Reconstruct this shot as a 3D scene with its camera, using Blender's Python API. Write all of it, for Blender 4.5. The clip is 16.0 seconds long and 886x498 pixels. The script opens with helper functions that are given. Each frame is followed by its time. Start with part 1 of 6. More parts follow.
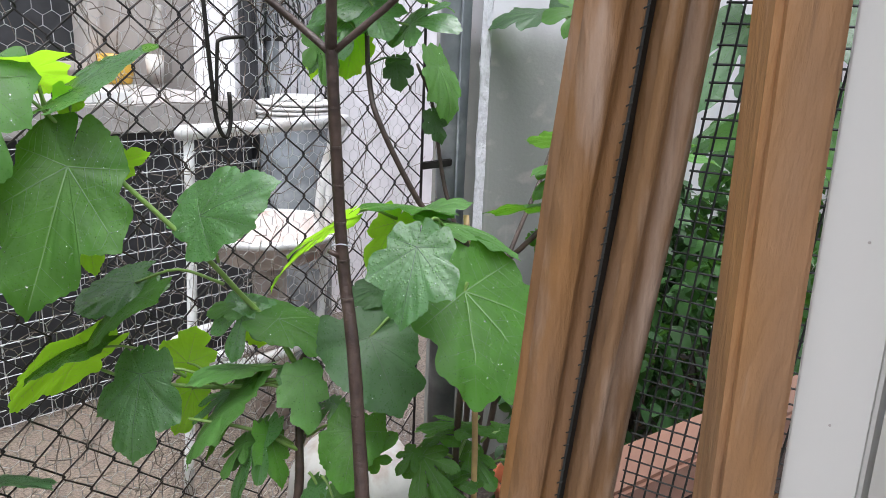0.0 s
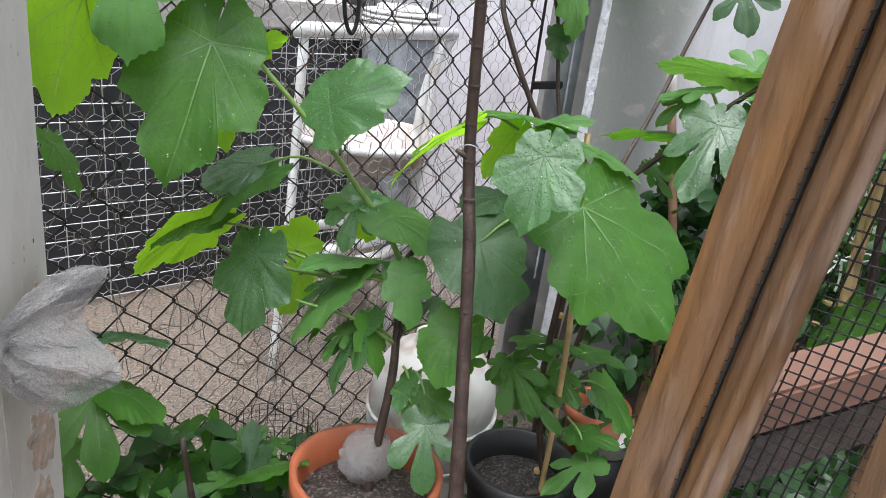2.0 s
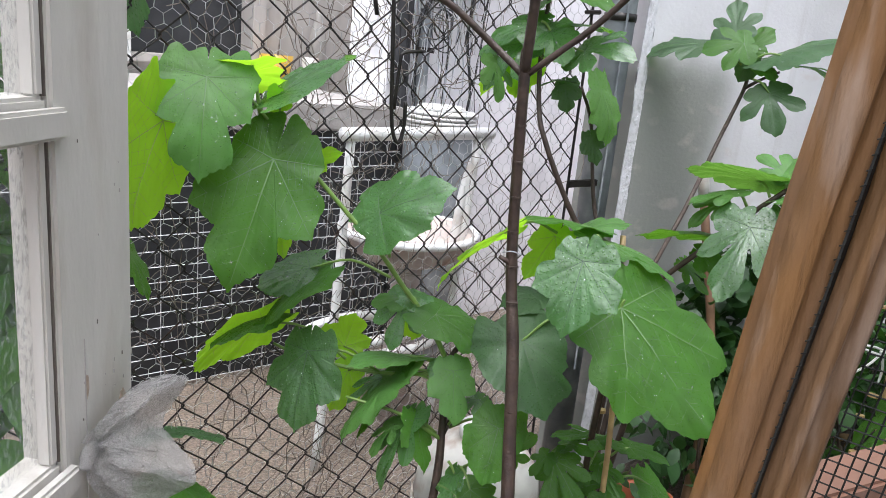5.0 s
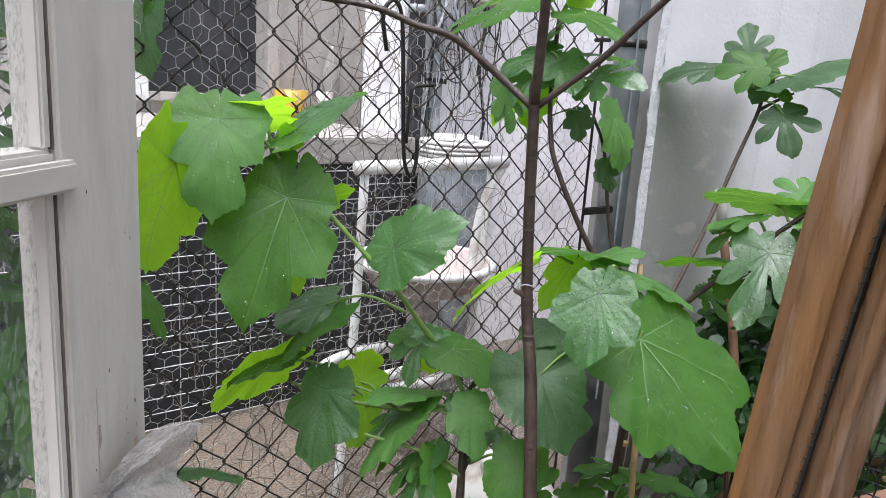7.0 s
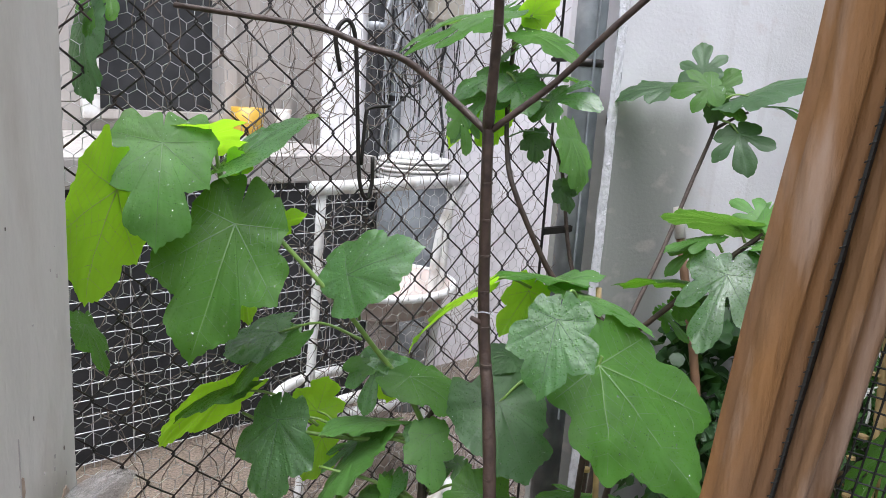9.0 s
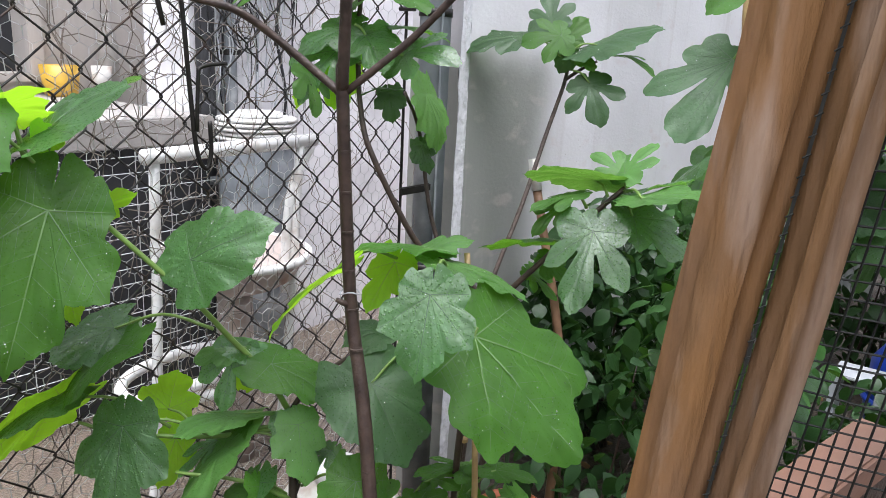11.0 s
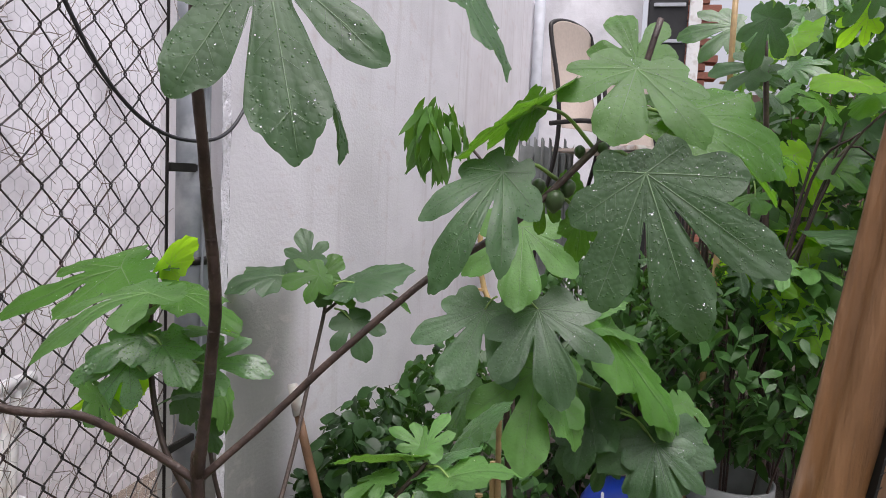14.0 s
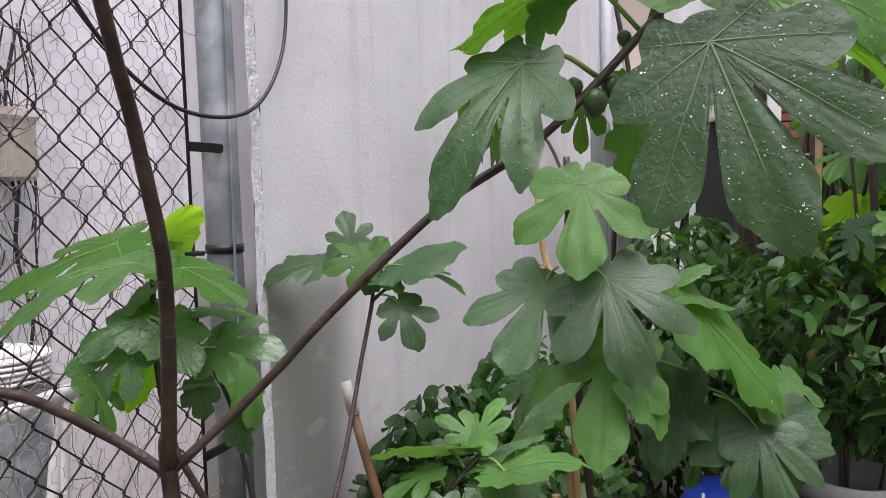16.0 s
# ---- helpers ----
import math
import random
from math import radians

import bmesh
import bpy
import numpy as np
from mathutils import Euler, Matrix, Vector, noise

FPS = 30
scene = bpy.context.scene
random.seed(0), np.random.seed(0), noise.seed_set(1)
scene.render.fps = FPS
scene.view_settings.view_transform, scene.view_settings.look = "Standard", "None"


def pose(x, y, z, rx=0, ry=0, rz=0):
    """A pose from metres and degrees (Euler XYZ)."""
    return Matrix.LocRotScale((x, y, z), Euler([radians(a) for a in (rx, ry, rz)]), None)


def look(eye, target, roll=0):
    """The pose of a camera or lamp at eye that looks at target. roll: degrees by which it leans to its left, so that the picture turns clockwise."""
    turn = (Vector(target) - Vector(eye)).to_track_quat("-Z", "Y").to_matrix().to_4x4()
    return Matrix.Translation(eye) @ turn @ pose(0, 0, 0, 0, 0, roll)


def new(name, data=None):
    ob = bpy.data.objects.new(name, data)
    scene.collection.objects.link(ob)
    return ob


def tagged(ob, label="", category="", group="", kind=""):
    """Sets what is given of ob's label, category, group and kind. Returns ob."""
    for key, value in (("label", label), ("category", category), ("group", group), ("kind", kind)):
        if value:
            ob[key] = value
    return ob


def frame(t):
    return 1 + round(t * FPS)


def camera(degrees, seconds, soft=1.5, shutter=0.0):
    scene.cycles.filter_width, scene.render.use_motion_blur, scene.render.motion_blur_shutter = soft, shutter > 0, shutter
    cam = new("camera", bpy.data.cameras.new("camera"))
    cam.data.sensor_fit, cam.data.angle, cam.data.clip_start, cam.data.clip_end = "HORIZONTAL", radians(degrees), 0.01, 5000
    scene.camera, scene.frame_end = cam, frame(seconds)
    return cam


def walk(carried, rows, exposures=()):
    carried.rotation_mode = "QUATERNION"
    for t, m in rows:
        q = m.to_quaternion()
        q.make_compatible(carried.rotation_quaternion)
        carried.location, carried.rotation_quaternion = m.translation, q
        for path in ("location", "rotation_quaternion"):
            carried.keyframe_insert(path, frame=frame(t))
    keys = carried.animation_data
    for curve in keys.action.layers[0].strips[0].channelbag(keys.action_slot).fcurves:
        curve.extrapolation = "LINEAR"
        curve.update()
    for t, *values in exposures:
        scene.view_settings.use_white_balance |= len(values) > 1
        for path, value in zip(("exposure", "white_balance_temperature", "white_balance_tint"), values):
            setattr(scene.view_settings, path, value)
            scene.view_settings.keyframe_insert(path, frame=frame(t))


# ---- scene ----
cam = camera(61.45, 16.0, 0.55, 0.0)
PATH = [
    (0, look((-1.3896, -1.1947, 1.3637), (0.0417, 0.0977, 0.8333), 2.23)),
    (0.5, look((-1.3967, -1.1906, 1.3585), (0.0212, 0.1002, 0.7899), 1.98)),
    (1, look((-1.4001, -1.1850, 1.3601), (-0.0017, 0.1100, 0.7539), 1.95)),
    (1.5, look((-1.4427, -1.1721, 1.3307), (-0.0957, 0.1554, 0.6802), 6.25)),
    (2, look((-1.4568, -1.1621, 1.3274), (-0.1777, 0.1997, 0.6136), 7.33)),
    (2.5, look((-1.4504, -1.1507, 1.3400), (-0.2068, 0.2358, 0.6113), 6.43)),
    (3, look((-1.4611, -1.1391, 1.3529), (-0.2265, 0.2679, 0.6484), 6.05)),
    (3.5, look((-1.4683, -1.1377, 1.3662), (-0.2254, 0.3030, 0.7502), 6.01)),
    (4, look((-1.4917, -1.1563, 1.3700), (-0.2525, 0.3066, 0.8004), 6.01)),
    (4.5, look((-1.4826, -1.1672, 1.3652), (-0.2466, 0.3073, 0.8192), 5.88)),
    (5, look((-1.5017, -1.1872, 1.3716), (-0.2693, 0.3008, 0.8549), 5.76)),
    (7.5, look((-1.4843, -1.1792, 1.3849), (-0.2877, 0.3631, 0.9497), 3.54)),
    (8, look((-1.4771, -1.1738, 1.3896), (-0.2532, 0.3541, 0.9802), 3.94)),
    (10.5, look((-1.4239, -1.1308, 1.3955), (0.0065, 0.1757, 0.8986), 2.39)),
    (11, look((-1.4116, -1.0928, 1.4013), (0.1239, 0.0812, 0.8876), 2.91)),
    (11.5, look((-1.4326, -1.0243, 1.4231), (0.1737, 0.0423, 0.8917), 3.34)),
    (12, look((-1.4685, -0.9724, 1.4565), (0.2160, -0.0422, 0.9115), 4.22)),
    (12.5, look((-1.4974, -0.9381, 1.5293), (0.2222, -0.0543, 1.0176), 3.86)),
    (13, look((-1.5191, -0.9145, 1.5994), (0.2916, -0.1338, 1.2653), 3.41)),
    (13.5, look((-1.5035, -0.8945, 1.6708), (0.3950, -0.3041, 1.4543), 2.92)),
    (14, look((-1.5042, -0.8957, 1.6879), (0.4353, -0.4472, 1.4955), 2.63)),
    (14.5, look((-1.4754, -0.9576, 1.6573), (0.4320, -0.3820, 1.4824), 0.45)),
    (15, look((-1.4184, -0.9981, 1.6541), (0.4738, -0.3618, 1.5323), -0.85)),
    (15.5, look((-1.3647, -0.9945, 1.6306), (0.4796, -0.2267, 1.5359), -1.39)),
    (16, look((-1.3233, -0.9198, 1.5915), (0.5551, -0.2523, 1.4305), -1.60)),
]
EXPOSURES = ((0.0, 1.05, 6000, 12), (1.5, 1.05, 6000, 12), (2.5, 1.14, 6000, 12), (3.5, 1.12, 6050, 12), (5.0, 1.02, 6050, 12), (8.0, 0.96, 6050, 13), (10.5, 0.98, 6050, 13), (12.0, 0.92, 6050, 14), (14.0, 0.55, 6350, 19), (16.0, 0.55, 6350, 19))
walk(cam, PATH, EXPOSURES)

# ---- light: an overcast, rainy day ----
world = bpy.data.worlds.new("world")
scene.world = world
world.use_nodes = True
wn = world.node_tree.nodes
sky = wn.new("ShaderNodeTexSky")
sky.sky_type, sky.sun_disc = "NISHITA", False
sky.sun_elevation, sky.sun_rotation = radians(74), radians(235)
sky.air_density, sky.dust_density = 1.0, 6.0
wn["Background"].inputs[1].default_value = 0.15
grey_sky = wn.new("ShaderNodeHueSaturation")
grey_sky.inputs["Saturation"].default_value = 0.25
world.node_tree.links.new(sky.outputs[0], grey_sky.inputs["Color"])
world.node_tree.links.new(grey_sky.outputs[0], wn["Background"].inputs[0])
sun = new("sun", bpy.data.lights.new("sun", "SUN"))
sun.data.energy, sun.data.angle = 1.4, radians(60)
sun.data.color = (1.0, 0.97, 0.95)
sun.rotation_euler = (radians(16), 0, radians(-55))


# ---- materials ----
def mat(name, col, rough=0.6, metal=0.0, noise_scale=20.0, var=0.12, bump=0.15, bump_scale=80.0, stain=None, stain_scale=4.0, stain_amount=0.5, rand=0.0, stretch=(1, 1, 1)):
    m = bpy.data.materials.new(name)
    m.use_nodes = True
    nt = m.node_tree
    n, l = nt.nodes, nt.links
    b = n["Principled BSDF"]
    b.inputs["Roughness"].default_value = rough
    b.inputs["Metallic"].default_value = metal
    tc = n.new("ShaderNodeTexCoord")
    mp = n.new("ShaderNodeMapping")
    mp.inputs["Scale"].default_value = stretch
    l.new(tc.outputs["Object"], mp.inputs[0])
    no = n.new("ShaderNodeTexNoise")
    no.inputs["Scale"].default_value, no.inputs["Detail"].default_value = noise_scale, 6
    l.new(mp.outputs[0], no.inputs["Vector"])
    ra = n.new("ShaderNodeValToRGB")
    ra.color_ramp.elements[0].position, ra.color_ramp.elements[1].position = 0.3, 0.7
    ra.color_ramp.elements[0].color = (*[c * (1 - var) for c in col], 1)
    ra.color_ramp.elements[1].color = (*[min(1, c * (1 + var)) for c in col], 1)
    l.new(no.outputs[0], ra.inputs[0])
    out = ra.outputs[0]
    if stain:
        n2 = n.new("ShaderNodeTexNoise")
        n2.inputs["Scale"].default_value, n2.inputs["Detail"].default_value = stain_scale, 5
        l.new(mp.outputs[0], n2.inputs["Vector"])
        r2 = n.new("ShaderNodeValToRGB")
        r2.color_ramp.elements[0].position, r2.color_ramp.elements[1].position = 0.5, 0.7
        r2.color_ramp.elements[1].color = (stain_amount,) * 3 + (1,)
        l.new(n2.outputs[0], r2.inputs[0])
        mx = n.new("ShaderNodeMix")
        mx.data_type = "RGBA"
        mx.inputs[7].default_value = (*stain, 1)
        l.new(r2.outputs[0], mx.inputs[0])
        l.new(out, mx.inputs[6])
        out = mx.outputs[2]
    if rand:
        oi = n.new("ShaderNodeObjectInfo")
        mr = n.new("ShaderNodeMapRange")
        mr.inputs[3].default_value, mr.inputs[4].default_value = 1 - rand, 1 + rand
        l.new(oi.outputs["Random"], mr.inputs[0])
        hs = n.new("ShaderNodeHueSaturation")
        l.new(mr.outputs[0], hs.inputs["Value"])
        l.new(out, hs.inputs["Color"])
        out = hs.outputs[0]
    l.new(out, b.inputs["Base Color"])
    if bump:
        n3 = n.new("ShaderNodeTexNoise")
        n3.inputs["Scale"].default_value, n3.inputs["Detail"].default_value = bump_scale, 5
        l.new(mp.outputs[0], n3.inputs["Vector"])
        bp = n.new("ShaderNodeBump")
        bp.inputs["Strength"].default_value, bp.inputs["Distance"].default_value = bump, 0.01
        l.new(n3.outputs[0], bp.inputs["Height"])
        l.new(bp.outputs[0], b.inputs["Normal"])
    return m


def leaf_mat(name, col, through_col, share, rough=0.3, drops=1.0, per_island=False):
    """A wet leaf: blotchy green, quilted relief, raindrops, and light that passes through."""
    m = mat(name, col, rough, 0, 28, 0.22, 0)
    nt = m.node_tree
    n, l = nt.nodes, nt.links
    b, out = n["Principled BSDF"], n["Material Output"]
    b.inputs["Specular IOR Level"].default_value = 0.34
    ramp = b.inputs["Base Color"].links[0].from_socket
    hs = n.new("ShaderNodeHueSaturation")
    mr = n.new("ShaderNodeMapRange")
    mr.inputs[3].default_value, mr.inputs[4].default_value = 0.75, 1.28
    if per_island:
        gi = n.new("ShaderNodeNewGeometry")
        l.new(gi.outputs["Random Per Island"], mr.inputs[0])
    else:
        oi = n.new("ShaderNodeObjectInfo")
        l.new(oi.outputs["Random"], mr.inputs[0])
    l.new(mr.outputs[0], hs.inputs["Value"])
    l.new(ramp, hs.inputs["Color"])
    l.new(hs.outputs[0], b.inputs["Base Color"])
    tc = n.new("ShaderNodeTexCoord")
    quilt = n.new("ShaderNodeTexVoronoi")
    quilt.inputs["Scale"].default_value = 150
    l.new(tc.outputs["Object"], quilt.inputs["Vector"])
    b1 = n.new("ShaderNodeBump")
    b1.inputs["Strength"].default_value, b1.inputs["Distance"].default_value = 0.24, 0.002
    b1.invert = True
    l.new(quilt.outputs["Distance"], b1.inputs["Height"])
    drop = n.new("ShaderNodeTexVoronoi")
    drop.inputs["Scale"].default_value = 330
    l.new(tc.outputs["Object"], drop.inputs["Vector"])
    sep = n.new("ShaderNodeSeparateColor")
    l.new(drop.outputs["Color"], sep.inputs[0])
    size = n.new("ShaderNodeMath")
    size.operation = "MULTIPLY_ADD"
    size.inputs[1].default_value, size.inputs[2].default_value = 0.75 * drops, -0.28
    l.new(sep.outputs[0], size.inputs[0])
    cap = n.new("ShaderNodeMath")
    cap.operation = "SUBTRACT"
    l.new(size.outputs[0], cap.inputs[0])
    l.new(drop.outputs["Distance"], cap.inputs[1])
    pos = n.new("ShaderNodeMath")
    pos.operation, pos.use_clamp = "MAXIMUM", True
    pos.inputs[1].default_value = 0
    l.new(cap.outputs[0], pos.inputs[0])
    b2 = n.new("ShaderNodeBump")
    b2.inputs["Strength"].default_value, b2.inputs["Distance"].default_value = 0.4, 0.005
    l.new(pos.outputs[0], b2.inputs["Height"])
    l.new(b1.outputs[0], b2.inputs["Normal"])
    l.new(b2.outputs[0], b.inputs["Normal"])
    wet = n.new("ShaderNodeTexNoise")
    wet.inputs["Scale"].default_value = 14
    l.new(tc.outputs["Object"], wet.inputs["Vector"])
    wr = n.new("ShaderNodeMapRange")
    wr.inputs[1].default_value, wr.inputs[2].default_value = 0.35, 0.65
    wr.inputs[3].default_value, wr.inputs[4].default_value = rough * 0.9, rough * 1.3
    l.new(wet.outputs[0], wr.inputs[0])
    bead = n.new("ShaderNodeMapRange")
    bead.inputs[1].default_value, bead.inputs[2].default_value = 0.0, 0.05
    bead.inputs[3].default_value, bead.inputs[4].default_value = 1.0, 0.25
    l.new(pos.outputs[0], bead.inputs[0])
    gloss = n.new("ShaderNodeMath")
    gloss.operation = "MULTIPLY"
    l.new(wr.outputs[0], gloss.inputs[0])
    l.new(bead.outputs[0], gloss.inputs[1])
    l.new(gloss.outputs[0], b.inputs["Roughness"])
    tr = n.new("ShaderNodeBsdfTranslucent")
    tr.inputs[0].default_value = (*through_col, 1)
    mx = n.new("ShaderNodeMixShader")
    mx.inputs[0].default_value = share
    l.new(b.outputs[0], mx.inputs[1])
    l.new(tr.outputs[0], mx.inputs[2])
    l.new(mx.outputs[0], out.inputs[0])
    return m


def glass_mat(name, col=(1, 1, 1), rough=0.03, share=0.75):
    """Thin glass or film: mostly clear, partly mirror."""
    m = bpy.data.materials.new(name)
    m.use_nodes = True
    n, l = m.node_tree.nodes, m.node_tree.links
    b, out = n["Principled BSDF"], n["Material Output"]
    b.inputs["Base Color"].default_value = (*col, 1)
    b.inputs["Roughness"].default_value = rough
    tr = n.new("ShaderNodeBsdfTransparent")
    mx = n.new("ShaderNodeMixShader")
    mx.inputs[0].default_value = share
    l.new(b.outputs[0], mx.inputs[1])
    l.new(tr.outputs[0], mx.inputs[2])
    l.new(mx.outputs[0], out.inputs[0])
    return m


LEAF_D = leaf_mat("fig_leaf_dark", (0.042, 0.098, 0.036), (0.14, 0.36, 0.045), 0.26, 0.42)
LEAF_D.node_tree.nodes["Principled BSDF"].inputs["Specular IOR Level"].default_value = 0.55
LEAF_M = leaf_mat("fig_leaf_mid", (0.046, 0.130, 0.017), (0.20, 0.50, 0.025), 0.34, 0.38)
LEAF_M.node_tree.nodes["Principled BSDF"].inputs["Specular IOR Level"].default_value = 0.32
LEAF_L = leaf_mat("fig_leaf_light", (0.080, 0.190, 0.045), (0.24, 0.52, 0.06), 0.32, 0.38)
LEAF_W = leaf_mat("fig_leaf_wet", (0.062, 0.155, 0.048), (0.21, 0.50, 0.06), 0.34, 0.28, 1.2)
LEAF_W.node_tree.nodes["Principled BSDF"].inputs["Specular IOR Level"].default_value = 0.8
# young and backlit leaves: glow from behind is put into the brighter colour
LEAF_Y = leaf_mat("fig_leaf_young_backlit", (0.17, 0.36, 0.025), (0.50, 0.95, 0.03), 0.62, 0.42, 0.4)
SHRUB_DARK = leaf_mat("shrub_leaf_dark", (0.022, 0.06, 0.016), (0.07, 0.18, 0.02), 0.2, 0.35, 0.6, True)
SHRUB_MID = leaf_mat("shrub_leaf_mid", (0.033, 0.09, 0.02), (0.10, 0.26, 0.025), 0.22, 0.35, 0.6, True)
SHRUB_LIGHT = leaf_mat("shrub_leaf_light", (0.06, 0.155, 0.026), (0.20, 0.45, 0.035), 0.28, 0.35, 0.6, True)
VEIN_D = mat("dark_leaf_vein", (0.085, 0.16, 0.06), 0.5, 0, 60, 0.1, 0)
VEIN = mat("leaf_vein", (0.125, 0.245, 0.06), 0.5, 0, 60, 0.1, 0)
# veins for those leaves, brightened along with them
VEIN_Y = mat("young_backlit_vein", (0.30, 0.44, 0.09), 0.5, 0, 60, 0.1, 0)
PETIOLE = mat("petiole_green", (0.17, 0.28, 0.06), 0.4, 0, 40, 0.15, 0.05)
BARK = mat("fig_bark", (0.044, 0.027, 0.020), 0.45, 0, 60, 0.35, 0.25, 160, (0.10, 0.068, 0.05), 35, 0.5)
BARK_PALE = mat("twig_bark", (0.06, 0.042, 0.033), 0.55, 0, 60, 0.3, 0.4, 160)
BAMBOO = mat("bamboo_cane", (0.42, 0.29, 0.13), 0.45, 0, 30, 0.25, 0.1, 60, (0.2, 0.12, 0.05), 14, 0.7)
FRUIT = mat("unripe_fig", (0.05, 0.09, 0.03), 0.4, 0, 80, 0.2, 0.1, 200)
WIRE = mat("weathered_wire", (0.045, 0.042, 0.04), 0.5, 0.6, 60, 0.4, 0.2, 300, (0.09, 0.05, 0.03), 25, 0.6)
WIRE_PALE = mat("galvanised_wire", (0.55, 0.55, 0.55), 0.5, 0.4, 60, 0.35, 0)
VINE = mat("dry_vine", (0.27, 0.225, 0.19), 0.8, 0, 60, 0.4, 0.2, 200, rand=0.3)
STEEL = mat("galvanised_steel", (0.21, 0.23, 0.245), 0.5, 0.3, 14, 0.25, 0.08, 60, (0.5, 0.52, 0.53), 9, 0.8)
PLASTER_END = mat("flaking_paint", (0.72, 0.71, 0.74), 0.85, 0, 60, 0.08, 0.45, 160, (0.42, 0.41, 0.40), 55, 0.6)
PVC = mat("white_pvc", (0.78, 0.78, 0.76), 0.35, 0, 12, 0.06, 0.03, 60, (0.42, 0.36, 0.30), 16, 0.6)
DIRTY_WHITE = mat("dirty_white_plastic", (0.66, 0.64, 0.60), 0.4, 0, 20, 0.1, 0.05, 80, (0.40, 0.27, 0.2), 18, 0.8)
HOUSE = mat("neighbour_white_wall", (0.84, 0.83, 0.85), 0.75, 0, 8, 0.05, 0.25, 60, (0.5, 0.49, 0.5), 3.5, 0.6)
LEDGE = mat("concrete_ledge", (0.36, 0.34, 0.32), 0.8, 0, 14, 0.12, 0.3, 60, (0.28, 0.26, 0.24), 6, 0.6)
PANEL = mat("black_sheet", (0.024, 0.025, 0.028), 0.55, 0, 8, 0.3, 0.1, 30, (0.05, 0.05, 0.055), 3, 0.6)
WINDOW_DARK = mat("dark_window_screen", (0.03, 0.032, 0.035), 0.35, 0, 6, 0.3, 0.05, 30, (0.09, 0.09, 0.095), 5, 0.5)
FRAME = mat("weathered_frame", (0.42, 0.39, 0.36), 0.7, 0, 12, 0.15, 0.2, 60, stretch=(1, 1, 0.15))
YARD = mat("wet_pebble_concrete", (0.21, 0.165, 0.125), 0.35, 0, 110, 0.6, 0.9, 150, (0.13, 0.10, 0.08), 5, 0.6)
SOIL = mat("wet_soil", (0.05, 0.038, 0.028), 0.6, 0, 60, 0.4, 0.9, 90, (0.1, 0.08, 0.06), 25, 0.6)
POTSOIL = mat("perlite_potting_soil", (0.03, 0.022, 0.017), 0.6, 0, 80, 0.5, 1.0, 120, (0.45, 0.43, 0.40), 170, 0.3)
CABLE = mat("black_cable", (0.02, 0.02, 0.022), 0.4, 0, 30, 0.2, 0.05)
BOXPLASTIC = mat("yellowed_box", (0.44, 0.41, 0.34), 0.5, 0, 14, 0.1, 0.05, 60, (0.3, 0.25, 0.18), 9, 0.6)
GREYBOX = mat("grey_meter_box", (0.45, 0.47, 0.5), 0.5, 0, 14, 0.1, 0.05)
YELLOW = mat("yellow_glaze", (0.62, 0.38, 0.05), 0.35, 0, 20, 0.15, 0.03)
TERRACOTTA = mat("orange_plastic_pot", (0.36, 0.105, 0.045), 0.4, 0, 20, 0.15, 0.05)
BLACKPLASTIC = mat("black_pot", (0.02, 0.02, 0.02), 0.45, 0, 20, 0.2, 0.05)
GREYPOT = mat("grey_pot", (0.24, 0.255, 0.245), 0.5, 0, 16, 0.12, 0.05, 60, (0.2, 0.21, 0.19), 7, 0.5)
BLUE = mat("blue_barrel", (0.008, 0.035, 0.27), 0.35, 0, 14, 0.15, 0.03)
BEIGE = mat("beige_sling", (0.50, 0.42, 0.36), 0.7, 0, 60, 0.06, 0.1, 300)
DARKMETAL = mat("dark_metal", (0.03, 0.027, 0.025), 0.4, 0.5, 30, 0.3, 0.05)
SASH = mat("cream_paint", (0.51, 0.49, 0.45), 0.45, 0, 7, 0.08, 0.25, 45, (0.30, 0.26, 0.21), 14, 0.6, stretch=(1, 1, 0.3))
BARE = mat("peeled_wood", (0.36, 0.275, 0.21), 0.75, 0, 40, 0.3, 0.4, 120, (0.52, 0.49, 0.44), 60, 0.8)
PUTTY = mat("dirty_groove", (0.12, 0.10, 0.085), 0.8, 0, 30, 0.3, 0.1)
JAMB = mat("white_jamb", (0.53, 0.53, 0.50), 0.5, 0, 7, 0.05, 0.1, 35, (0.38, 0.37, 0.33), 12, 0.5, stretch=(1, 1, 0.3))
MESH = mat("black_plastic_mesh", (0.012, 0.014, 0.012), 0.75, 0, 40, 0.3, 0)
GLASS = glass_mat("window_glass", (0.45, 0.5, 0.47), 0.04, 0.90)
gn, gl = GLASS.node_tree.nodes, GLASS.node_tree.links
spots = gn.new("ShaderNodeTexNoise")
spots.inputs["Scale"].default_value, spots.inputs["Detail"].default_value = 260, 2
spot_map = gn.new("ShaderNodeMapping")
spot_map.inputs["Scale"].default_value = (1, 1, 0.45)
spot_tc = gn.new("ShaderNodeTexCoord")
spot_range = gn.new("ShaderNodeMapRange")
spot_range.inputs[1].default_value, spot_range.inputs[2].default_value = 0.52, 0.68
spot_range.inputs[3].default_value, spot_range.inputs[4].default_value = 0.94, 0.62
gl.new(spot_tc.outputs["Object"], spot_map.inputs[0])
gl.new(spot_map.outputs[0], spots.inputs["Vector"])
gl.new(spots.outputs[0], spot_range.inputs[0])
gl.new(spot_range.outputs[0], gn["Mix Shader"].inputs[0])
FILM = glass_mat("clear_plastic_bag", (0.74, 0.72, 0.70), 0.16, 0.6)
fn, fl = FILM.node_tree.nodes, FILM.node_tree.links
crease = fn.new("ShaderNodeTexNoise")
crease.inputs["Scale"].default_value, crease.inputs["Detail"].default_value, crease.inputs["Distortion"].default_value = 85, 6, 2.0
